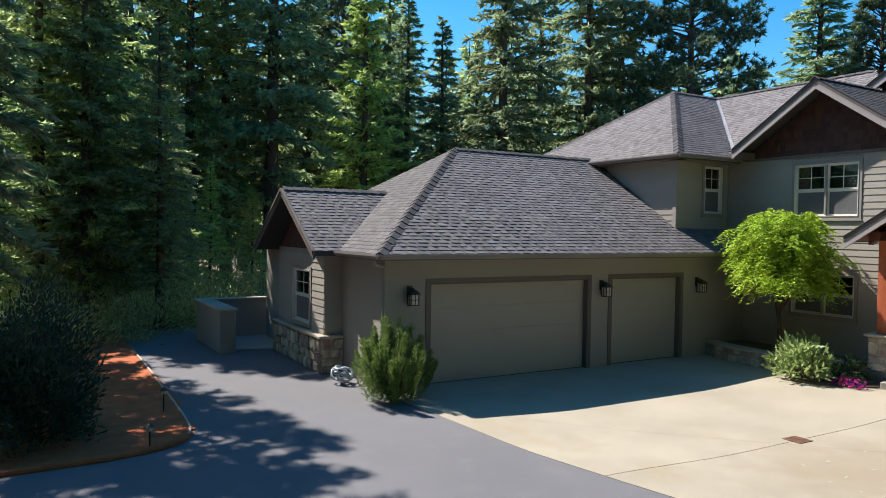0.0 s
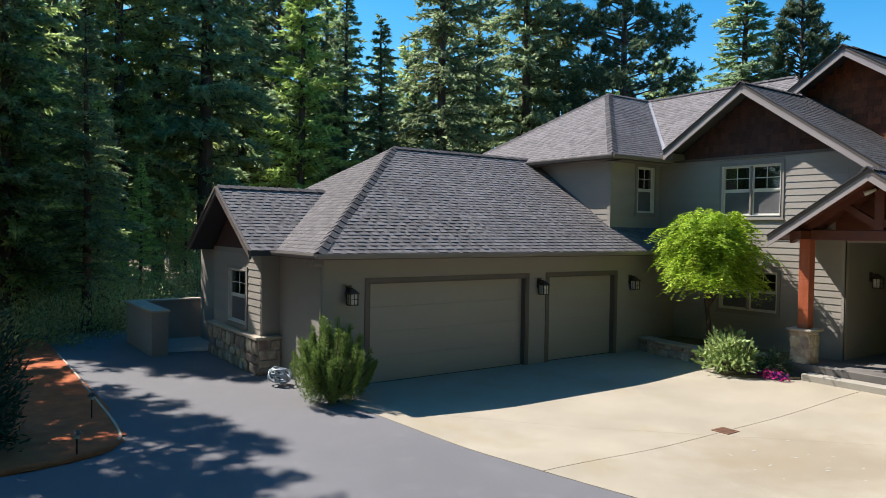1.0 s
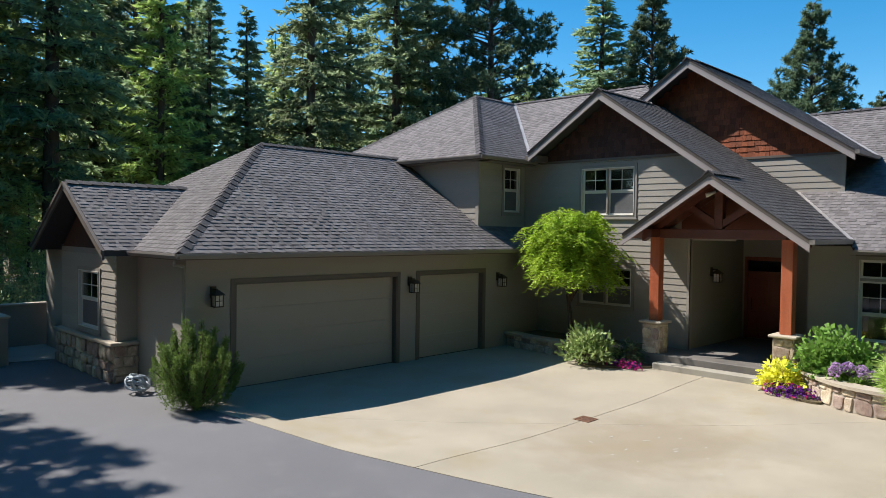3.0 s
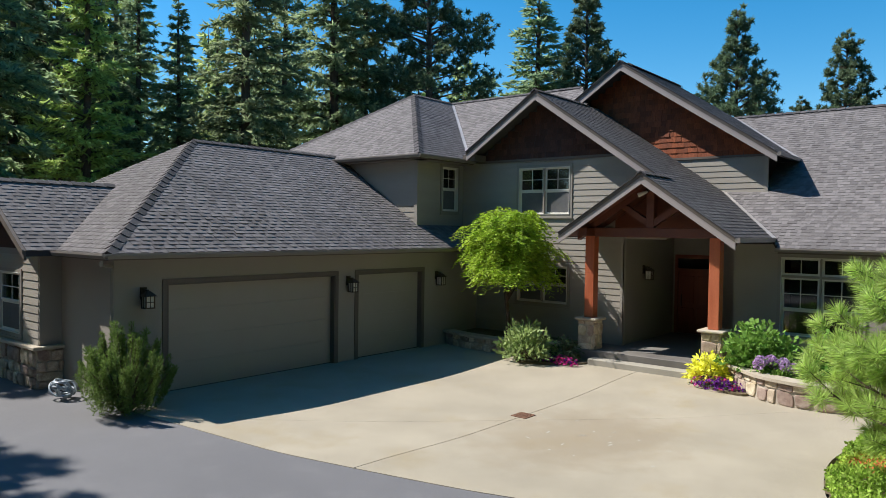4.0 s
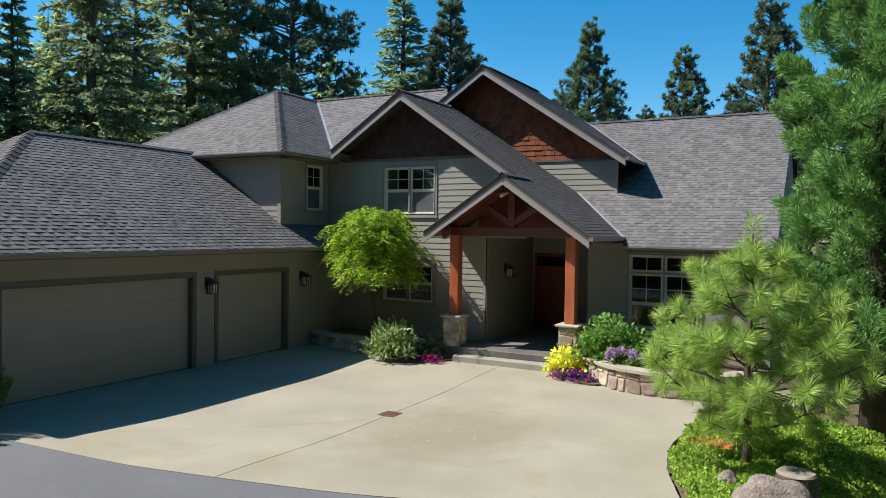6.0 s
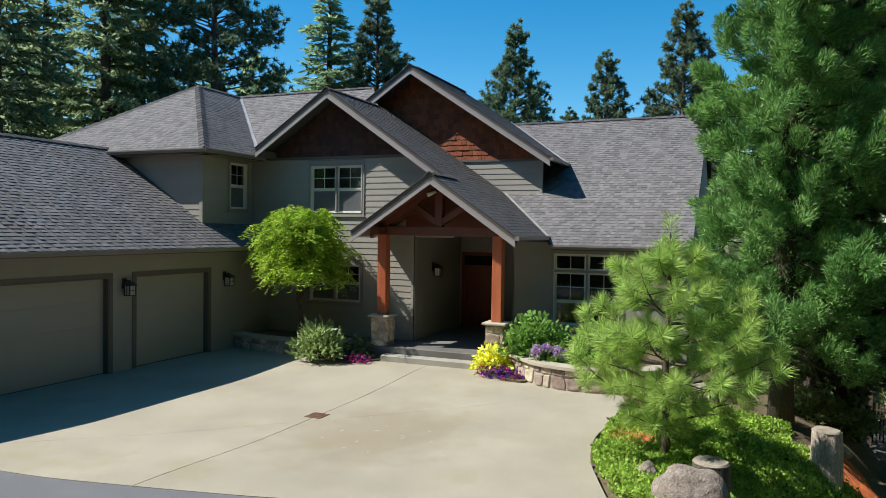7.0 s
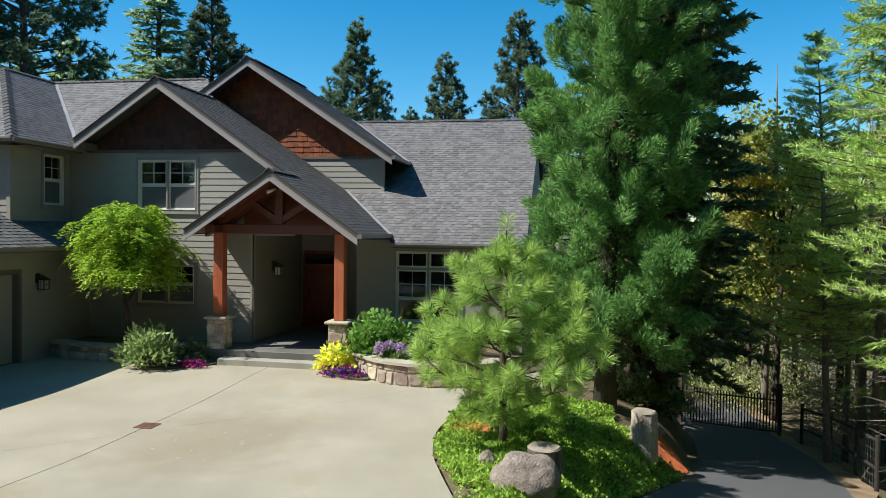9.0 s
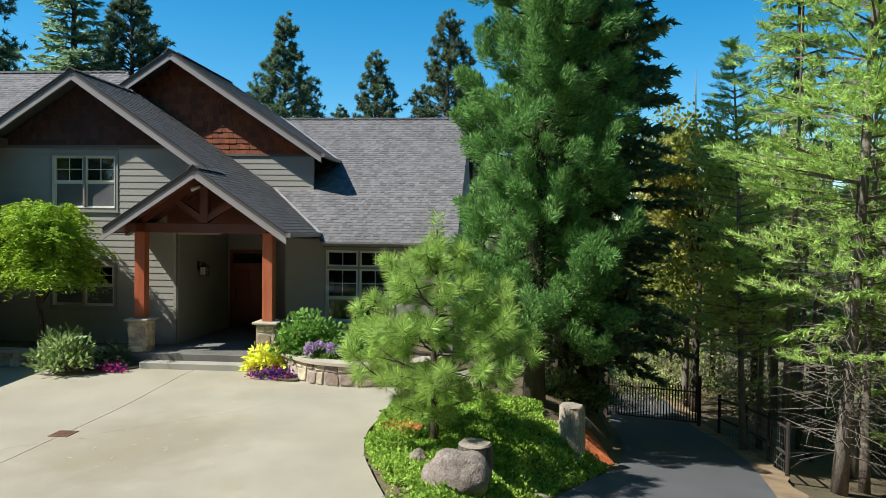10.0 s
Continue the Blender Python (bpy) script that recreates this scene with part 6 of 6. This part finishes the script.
# bank of groundcover
for name, outline in (("mulch_patch", ribbon([(12.4, 2.1), (12.9, 2.3), (13.6, 2.25), (13.9, 1.8), (13.4, 1.45), (12.7, 1.45), (12.4, 2.1)], 4)[:-1]), ("mulch_patch", ribbon([(14.85, -1.45), (15.4, -1.45), (16.2, -1.85), (16.1, -2.35), (15.4, -2.42), (14.9, -2.0), (14.85, -1.45)], 4)[:-1])):
    bm = bmesh.new()
    bm.faces.new([bm.verts.new((x, y, ground_z(x, y) + 0.03)) for x, y in outline])
    bmesh.ops.triangulate(bm, faces=bm.faces)
    bmesh.ops.subdivide_edges(bm, edges=bm.edges, cuts=4)
    for v in bm.verts:
        v.co.z = ground_z(v.co.x, v.co.y) + 0.03 + 0.01 * noise.noise(v.co * 9)
    tagged(part(name, bm, M_MULCH), "patch of red bark mulch on the bank", "ground", kind="structure")

def bank(x, y):
    r = x * ROAD.x + y * ROAD.y
    s = y - x * ROAD.y / ROAD.x
    return y < bed_edge(x) - 0.05 and s > float(np.interp(r, ROAD_R, ROAD_L)) + 0.1 and 8.4 < r < 16.4


sheet("bank_soil", lambda x, y: y < bed_edge(x) - 0.02 and y - x * ROAD.y / ROAD.x > float(np.interp(x * ROAD.x + y * ROAD.y, ROAD_R, ROAD_L)) + 0.02 and 8.0 < x < 23, 8, 23, -3.6, 2.6, 0.1, 0.012, M_SOIL, "dark soil on the bank beside the court", "ground")
def s_lane(x, y):
    return y - x * ROAD.y / ROAD.x - float(np.interp(x * ROAD.x + y * ROAD.y, ROAD_R, ROAD_L))


base, way = [], []
while len(base) < 46000:
    x, y = rng.uniform(8.4, 16.2), rng.uniform(-3.0, 2.4)
    if not bank(x, y):
        continue
    bare = noise.noise((x * 0.7 + 4.2, y * 0.9 + 1.0, 0.3))
    if math.hypot((x - 13.0) / 0.6, (y - 1.8) / 0.4) < 1 or (x > 14.75 and y < -1.3) or x > 15.0 and y < -0.9 or bare > 0.5:
        if rng.random() > 0.16 or x > 14.7:
            continue
    hump = 0.08 + 0.24 * max(0, noise.noise((x * 1.9, y * 1.9, 2.0)) + 0.3)
    base.append((x, y, ground_z(x, y) + hump * rng.random() ** 0.5))
    way.append(rng.normal(0, 0.6, 3) + np.array([0, 0, 0.55]))
cover = empty("groundcover", (11.5, 0.5, 0.0), "mat of bright green groundcover on the bank", "groundcover", kind="stuff")
foliage("leafage", cover, base, way, 0.068 * rng.uniform(0.6, 1.3, len(base)), 0.042 * rng.uniform(0.7, 1.3, len(base)), F_IVY)["kind"] = "stuff"


# stumps and boulders
def lumpy(bm, centre, sx, sy, sz, seed, rough=0.16, cuts=4):
    geo = bmesh.ops.create_icosphere(bm, subdivisions=cuts, radius=1.0)
    for v in geo["verts"]:
        n = 0.35 * noise.noise(v.co * 8 + Vector((seed, 0, 0))) * 0.6 + noise.noise(v.co * 1.3 + Vector((seed, seed * 0.7, 0))) + 0.45 * noise.noise(v.co * 3.4 + Vector((0, seed, 0)))
        k = 1 + rough * 1.6 * n
        c = v.co * k
        v.co = Vector(centre) + Vector((c.x * sx, c.y * sy, max(c.z, -0.55) * sz))


def boulder(x, y, sx, sy, sz, seed, label, lift=0.3, turn=0.0):
    bm = bmesh.new()
    lumpy(bm, (0, 0, 0), sx, sy, sz, seed, 0.13)
    ob = part("boulder", bm, M_ROCK, smooth=False)
    tagged(ob, label, "rock")
    ob.matrix_basis = Matrix.Translation(on_ground(x, y, sz * lift)) @ Matrix.Rotation(turn, 4, "Z")
    for f in ob.data.polygons:
        f.use_smooth = True
    return ob


def stump(x, y, r, h, label, lean=0.0, bark=None):
    ob = empty("tree_stump", (0, 0, 0), label, "stump", "stumps on the bank")
    bm = bmesh.new()
    n, levels = 20, 7
    rings = []
    for j in range(levels + 1):
        t = j / levels
        ring = []
        for i in range(n):
            a = 2 * math.pi * i / n
            k = r * (1.12 - 0.16 * t + 0.09 * noise.noise((math.cos(a) * 2.2, math.sin(a) * 2.2, t * 1.2 + r * 30)) + 0.05 * math.sin(a * 7 + t))
            ring.append(bm.verts.new((k * math.cos(a) + lean * t, k * math.sin(a), -0.15 + (h + 0.15) * t)))
        rings.append(ring)
    for a, b in zip(rings, rings[1:]):
        for i in range(n):
            bm.faces.new((a[i], a[(i + 1) % n], b[(i + 1) % n], b[i]))
    part("bark", bm, bark or M_STUMP, ob, smooth=True)
    bm = bmesh.new()
    low = [bm.verts.new(v) for v in [(r * 0.97 * math.cos(2 * math.pi * i / n) + lean, r * 0.97 * math.sin(2 * math.pi * i / n), h - 0.005) for i in range(n)]]
    mid = [bm.verts.new((v.co.x * 0.9 + lean * 0.1, v.co.y * 0.9, h + 0.025 + 0.01 * math.sin(i))) for i, v in enumerate(low)]
    for i in range(n):
        bm.faces.new((low[i], low[(i + 1) % n], mid[(i + 1) % n], mid[i]))
    bm.faces.new(mid)
    part("cut_top", bm, M_CUT, ob, "pale weathered cut top")
    ob.location = on_ground(x, y)
    return ob


stump(14.5, -1.42, 0.255, 0.86, "tall weathered grey tree stump beside the lane", 0.02)
stump(11.25, 0.40, 0.28, 0.46, "short tree stump among groundcover, pine shade in its bark colour", 0.03, M_SHADEBARK)
boulder(10.25, 0.62, 0.38, 0.50, 0.38, 6.4, "rounded brown boulder at the edge of the bank", 0.5, 0.4)
boulder(11.1, 1.3, 0.13, 0.16, 0.19, 5.2, "small upright stone in the groundcover", 0.5)
boulder(11.5, -0.6, 0.22, 0.26, 0.14, 8.2, "small pale stone in the groundcover", 0.4)
boulder(15.9, -1.7, 0.2, 0.3, 0.14, 9.2, "small pale stone on red mulch", 0.4)
boulder(15.4, -1.35, 0.2, 0.16, 0.12, 2.2, "small pale stone on red mulch", 0.4)

# ---- gate and fence ----
gate = empty("gate", (22.6, -4.6, -2.15), "dark drive gate with upright bars, closed", "gate")
ga, gb = Vector((23.0, -3.35, 0)), Vector((22.2, -5.95, 0))
gz = ground_z(22.6, -4.6) + 0.04
along = (gb - ga)


def gate_piece(name, t0, t1, z0, z1, thick=0.03, slope0=0.0):
    bm = bmesh.new()
    p, q = ga + along * t0, ga + along * t1
    n = Vector((-along.y, along.x, 0)).normalized() * thick / 2
    prism(bm, [p - n + Vector((0, 0, z0)), q - n + Vector((0, 0, z0 - slope0)), q + n + Vector((0, 0, z0 - slope0)), p + n + Vector((0, 0, z0))],
          [p - n + Vector((0, 0, z1)), q - n + Vector((0, 0, z1 - slope0)), q + n + Vector((0, 0, z1 - slope0)), p + n + Vector((0, 0, z1))])
    return part(name, bm, M_GATEWOOD, gate)


gate_piece("gate_post", -0.03, 0.01, gz - 0.2, gz + 1.95, 0.12)
gate_piece("gate_post", 1.0, 1.04, gz - 0.3, gz + 1.5, 0.12)
gate_piece("gate_rail", 0.0, 1.0, gz + 0.06, gz + 0.1, 0.04)
gate_piece("gate_rail", 0.0, 1.0, gz + 0.98, gz + 1.02, 0.04)
for i in range(32):
    t = (i + 0.5) / 32
    gate_piece("gate_bar", t - 0.0065, t + 0.0065, gz + 0.08, gz + 1.12 + 0.1 * (2 * t - 1) ** 2, 0.02)
M_RAIL = surface("dark_fence_wood", (0.022, 0.017, 0.013), (0.04, 0.03, 0.024), 0.85, 3, 40, 0.3, 0.3)


def fence(points, high, label, wires=0, drop=0.0):
    ob = empty("rail_fence", on_ground(*points[0]), label, "fence")
    tops = [on_ground(x, y) for x, y in points]
    for p in tops:
        bm = bmesh.new()
        tube(bm, [p - Vector((0, 0, 0.3)), p + Vector((0, 0, high + 0.08))], 0.045, 8)
        part("post", bm, M_RAIL, ob)
    for a, b in zip(tops, tops[1:]):
        for h in (high * 0.96, high * 0.42):
            bm = bmesh.new()
            tube(bm, [a + Vector((0, 0, h)), b + Vector((0, 0, h))], 0.035, 6)
            part("rail", bm, M_RAIL, ob)
        for k in range(wires):
            bm = bmesh.new()
            h = high * (k + 0.5) / wires
            tube(bm, [a + Vector((0, 0, h)), b + Vector((0, 0, h))], 0.0035, 4)
            part("wire", bm, M_WIRE, ob)
        n = int((b - a).length / 0.22) if wires else 0
        for k in range(n):
            bm = bmesh.new()
            p = a + (b - a) * ((k + 0.5) / n)
            tube(bm, [p, p + Vector((0, 0, high * 0.92))], 0.003, 4)
            part("wire", bm, M_WIRE, ob)
    return ob


def beside(r, s):
    c = ROAD * r + Vector((-ROAD.y, ROAD.x)) * s
    return c.x, c.y


fence([beside(r, float(np.interp(r, ROAD_R, ROAD_S)) - 0.6) for r in (22.3, 20.2, 18.2, 16.4)], 1.05, "dark rail fence with wire mesh along the lane", 6)
fence([(23.0, -3.3), (22.0, -1.9), (21.0, -0.5), (20.2, 0.6)], 1.05, "dark rail fence climbing from the gate to the house")

# undergrowth below the trees
def thicket(place, rx, ry, rz, n, material, label, size=0.14):
    return shrub("undergrowth", place, rx, ry, rz, n, size, 0.06, material, label, "bush", 0.05, 0.3)


for az, d, rx, rz, mat in ((4.5, 25, 2.4, 1.5, F_UNDER), (8.5, 27, 2.5, 1.8, F_UNDER), (11.5, 29, 2.2, 1.6, F_FIR), (1.0, 23, 2.0, 1.3, F_UNDER), (14, 31, 2.4, 2.0, F_UNDER), (6.5, 29.5, 3.0, 2.6, F_FIR), (-2.5, 22, 2.4, 2.0, F_FIR), (10, 33, 3.0, 3.0, F_FIR),
                           (16.5, 36, 3, 3.2, F_FIR), (3, 29, 2.6, 3.0, F_FIR),
                           (101, 27, 2.0, 1.6, F_UNDER), (104, 29, 2.4, 2.2, F_UNDER), (99, 33, 3.0, 2.0, F_UNDER), (107, 33, 3, 2.6, F_UNDER), (111, 27, 2.4, 1.8, F_UNDER), (114, 30, 3, 2.4, F_UNDER), (117, 24, 2.2, 1.6, F_UNDER), (97, 28, 2.0, 1.8, F_FIR), (95, 24, 1.5, 1.5, F_FIR), (96.5, 19, 0.9, 0.6, F_FIR), (94.5, 18, 0.8, 0.6, F_FIR),
                           (-1, 36, 3.5, 4.5, F_UNDER), (2.5, 38, 3.5, 4.0, F_FIR), (5.5, 39, 3.5, 4.5, F_UNDER), (8.5, 41, 3.5, 4.2, F_FIR), (11.5, 41, 3.5, 4.5, F_UNDER), (14.5, 43, 4.0, 5.0, F_FIR), (17.5, 45, 4.0, 5.0, F_FIR)):
    x, y = at(az, d)
    thicket((x, y, ground_z(x, y) - 0.1), rx, rx, rz, 2200, mat, "tangled undergrowth at the edge of the woods")

# yellowing broadleaf tree and bare-stemmed trees beyond the lane
def broadleaf(name, az, d, h, r, material, label, n=5200):
    ob = empty(name, (0, 0, 0), label, "tree")
    part("trunk", trunk_bm(h * 0.8, 0.13), M_BARK, ob, smooth=True)
    base, segs = [], []
    for i in range(26):
        a, t = rng.uniform(0, 6.283), rng.uniform(0.3, 0.98)
        c = np.array([math.cos(a), math.sin(a), 0]) * r * (1 - 0.55 * t) * rng.uniform(0.4, 1.1) + np.array([0, 0, h * t])
        segs.append((0, 0, h * t * 0.7, *c, 0.04, 0.012))
        m = n // 26
        base.append(c + rng.normal(0, 1, (m, 3)) * np.array([0.6, 0.6, 0.5]) * r * 0.34)
    base = np.concatenate(base)
    foliage("leafage", ob, base, rng.normal(size=base.shape), 0.17 * rng.uniform(0.6, 1.3, len(base)), 0.12 * rng.uniform(0.6, 1.3, len(base)), material)
    v, f = limb_mesh(segs, M_BARK, "limb")
    limb = under(new("limb", mesh_from("limb", v, f, M_BARK)), ob)
    limb["kind"] = "stuff"
    x, y = at(az, d)
    ob.location = (x, y, ground_z(x, y) - 0.1)
    return ob


broadleaf("broadleaf_tree", 104.9, 25, 10.2, 2.5, F_YELLOW, "broadleaf tree with yellowing leaves beyond the lane", 13000)
broadleaf("broadleaf_tree", 103.0, 29, 8.5, 2.4, F_UNDER, "slender broadleaf tree beyond the lane")
broadleaf("broadleaf_tree", 109.0, 28, 9.5, 2.4, F_UNDER, "slender broadleaf tree beyond the lane")
for i, (az, d) in enumerate(((109.5, 21), (110.4, 25), (116.3, 18.2), (113.4, 27), (116.0, 22), (104.2, 26), (102.0, 30), (106.5, 36), (115, 34), (118.5, 29), (101, 36), (111.2, 20.5), (112.1, 23), (112.8, 21), (113.5, 25), (114.9, 23.5), (115.6, 20), (116.9, 25), (110.0, 30), (111.7, 29), (113.1, 33), (118, 22))):
    x, y = at(az, d)
    ob = empty("bare_trunk", (x, y, ground_z(x, y) - 0.1), "slim bare tree trunk beyond the lane", "tree", "slim trunks beyond the lane")
    bm = trunk_bm(9 + 3 * rng.random(), 0.07 + 0.06 * rng.random(), rng.normal(0, 0.3))
    bmesh.ops.translate(bm, verts=bm.verts, vec=ob.location)
    part("trunk", bm, M_PALEBARK, ob, smooth=True)

# ---- pieces of roofs and walls ----
shared = {}
for name, mesh, wall, axis, plane, a, b, z0, z1, t in LATER:
    kind = mesh or name
    if kind not in shared:
        shared[kind] = unit_piece(kind, M_SHAKE if "shake" in kind else M_SIDING)
    ob = new(name, shared[kind])
    if axis == "y":
        m = Matrix.Translation((a, plane, z0)) @ Matrix.Diagonal((b - a, t, z1 - z0, 1))
    else:
        m = Matrix.Translation((plane, b, z0)) @ Matrix.Rotation(radians(-90), 4, "Z") @ Matrix.Diagonal((b - a, t, z1 - z0, 1))
    ob.matrix_basis = m
    under(ob, wall)

shake_mesh = unit_piece("shake", M_SHAKE)
near = [s for s in SHAKES if s[1] > 20 and s[4] < 8.2 and 7.0 < s[2] < 11.2][:300]
for wall, plane, a, b, z0, z1, t in near:
    ob = new("shake", shake_mesh)
    ob.matrix_basis = Matrix.Translation((plane, b, z0)) @ Matrix.Rotation(radians(-90), 4, "Z") @ Matrix.Diagonal((b - a, t, z1 - z0, 1))
    under(ob, wall)
# the wing gable takes the darker copy, its shade painted in
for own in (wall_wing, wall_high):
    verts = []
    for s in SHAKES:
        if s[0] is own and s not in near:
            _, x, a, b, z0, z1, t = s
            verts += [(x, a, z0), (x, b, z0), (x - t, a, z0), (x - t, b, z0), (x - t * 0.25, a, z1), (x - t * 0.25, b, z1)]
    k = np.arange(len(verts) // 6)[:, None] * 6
    ob = new("shake_field", mesh_from("shake_field", verts, np.concatenate([k + np.array([[0, 1, 3, 2]]), k + np.array([[2, 3, 5, 4]])]), M_SHADESHAKE if own is wall_wing else M_SHAKE))
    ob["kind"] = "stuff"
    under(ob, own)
for parent, mesh, m in STONEWORK:
    ob = new("stone", mesh)
    ob.matrix_basis = m
    under(ob, parent)


def cap_line(a, b, lift=0.02, wide=0.15, name="ridge_cap"):
    """Overlapping cap shingles along a ridge or hip from a (low) to b (high)."""
    a, b = Vector(a), Vector(b)
    d = (b - a).normalized()
    side = d.cross(Vector((0, 0, 1))).normalized()
    up = side.cross(d)
    n = max(2, int((b - a).length / 0.28))
    verts, faces = [], []
    for i in range(n):
        s = a + (b - a) * (i / n)
        e = a + (b - a) * min(1, (i + 1.15) / n)
        for p, h in ((s, lift + 0.035), (e, lift + 0.012)):
            verts += [p + side * wide + up * (h - 0.09), p + up * h, p - side * wide + up * (h - 0.09)]
        verts += [s + side * wide + up * (lift - 0.1), s + up * (lift + 0.005), s - side * wide + up * (lift - 0.1)]
        k = i * 9
        faces += [(k, k + 1, k + 4, k + 3), (k + 1, k + 2, k + 5, k + 4), (k, k + 6, k + 7, k + 1), (k + 1, k + 7, k + 8, k + 2)]
    ob = new(name, mesh_from(name, verts, faces, M_CAP))
    ob["kind"] = "stuff"
    return under(ob, house)


cap_line((6.71, 14.15, 3.13), (11.49, 18.93, 6.19))
cap_line((11.49, 18.93, 6.19), (17.2, 18.93, 6.19))
cap_line((6.08, 18.98, 4.75), (9.2, 18.98, 4.75))
cap_line((16.8, 14.85, 6.07), (21.2, 19.02, 9.0))
cap_line((16.8, 23.19, 6.07), (21.2, 19.02, 9.0))
cap_line((21.2, 19.02, 9.0), (23.6, 19.02, 9.0))
cap_line((23.6, 19.02, 9.0), (23.6, 12.95, 9.0))
cap_line((18.84, 11.96, 8.04), (22.2, 11.96, 8.04))
cap_line((17.69, 7.93, 5.267), (19.5, 7.93, 5.267))
cap_line((22.29, 10.8, 9.41), (27.6, 10.8, 9.41))
cap_line((22.95, 10.8, 9.445), (27.6, 10.8, 9.445), name="ridge_vent")
cap_line((27.6, 1.33, 8.018), (27.6, 8.7, 8.018))


def valley(a, b, wide=0.06):
    a, b = Vector(a), Vector(b)
    d = (b - a).normalized()
    side = d.cross(Vector((0, 0, 1))).normalized() * wide
    up = Vector((0, 0, 0.035))
    bm = bmesh.new()
    prism(bm, [a - side, a + side, b + side, b - side], [p + up for p in (a - side, a + side, b + side, b - side)])
    return part("valley_flashing", bm, M_FLASH, house)


valley((20.9, 5.45, 3.57), (23.06, 7.54, 5.0))
valley((24.74, 5.81, 6.12), (27.6, 8.69, 8.018))
valley((19.42, 14.87, 6.09), (23.6, 19.02, 9.0))



def spans(poly, s, along, v):
    """Where the line at distance s uphill lies inside the outline."""
    hits = []
    for p, q in zip(poly, poly[1:] + poly[:1]):
        a, b = v(p), v(q)
        if (a - s) * (b - s) < 0:
            t = (s - a) / (b - a)
            hits.append(along(p) + (along(q) - along(p)) * t)
    hits.sort()
    return list(zip(hits[::2], hits[1::2]))


SHINGLE_BOX = (7.4, 11.6, 14.1, 15.6)
unit_shingle = None
for roof, poly, up, v0, z0, p in SHINGLES:
    ux, uy = up
    ex, ey = -uy, ux
    v = lambda q: q[0] * ux + q[1] * uy
    along = lambda q: q[0] * ex + q[1] * ey
    tilt = math.sqrt(1 + p * p)
    ds = 0.15 / tilt
    lo, hi = min(map(v, poly)), max(map(v, poly))
    verts, count = [], 0
    s = lo
    row = 0
    while s < hi - 0.01:
        for a, b in spans(poly, min(s + ds * 0.5, hi - 0.004), along, v):
            x, raised = a - rnd.uniform(0, 0.3), row % 2 == 0
            while x < b:
                raised = not raised
                w = rnd.choice((0.13, 0.16, 0.19, 0.24)) if raised else rnd.choice((0.08, 0.11, 0.15))
                l, r = max(x, a), min(x + w, b)
                x += w
                if r - l < 0.01:
                    continue
                thick = (0.021 if raised else 0.009) + rnd.uniform(0, 0.003)
                e0, e1 = s - 0.012 - rnd.uniform(0, 0.006), min(s + ds * 1.05, hi)
                corner = lambda e, f, lift: (e * ux + f * ex, e * uy + f * ey, z0 + p * (e - v0) + lift)
                px, py = e0 * ux + l * ex, e0 * uy + l * ey
                if roof is r_garage and SHINGLE_BOX[0] < px < SHINGLE_BOX[1] and SHINGLE_BOX[2] < py < SHINGLE_BOX[3] and count < 300:
                    count += 1
                    if unit_shingle is None:
                        unit_shingle = mesh_from("shingle", [(0, 0, 0), (1, 0, 0), (0, 0, 1), (1, 0, 1), (0, 1, 0.2), (1, 1, 0.2)], [(0, 1, 3, 2), (2, 3, 5, 4)], M_SHINGLE)
                    ob = new("shingle", unit_shingle)
                    left = min(-l, -r)
                    loc, rot, _ = Vector((left, e0, z0 + p * (e0 - v0) + 0.002)), Euler((math.atan(p), 0, 0)), None
                    ob.matrix_basis = Matrix.LocRotScale(loc, rot, (r - l, (e1 - e0) * tilt, thick))
                    under(ob, roof)
                    continue
                verts += [corner(e0, l, 0.0), corner(e0, r, 0.0), corner(e0, l, thick), corner(e0, r, thick), corner(e1, l, 0.004), corner(e1, r, 0.004)]
        s += ds
        row += 1
    k = np.arange(len(verts) // 6)[:, None] * 6
    quads = np.concatenate([k + np.array([[0, 1, 3, 2]]), k + np.array([[2, 3, 5, 4]])])
    ob = new("shingles", mesh_from("shingles", verts, quads, M_SHINGLE))
    ob["kind"] = "stuff"
    under(ob, roof)
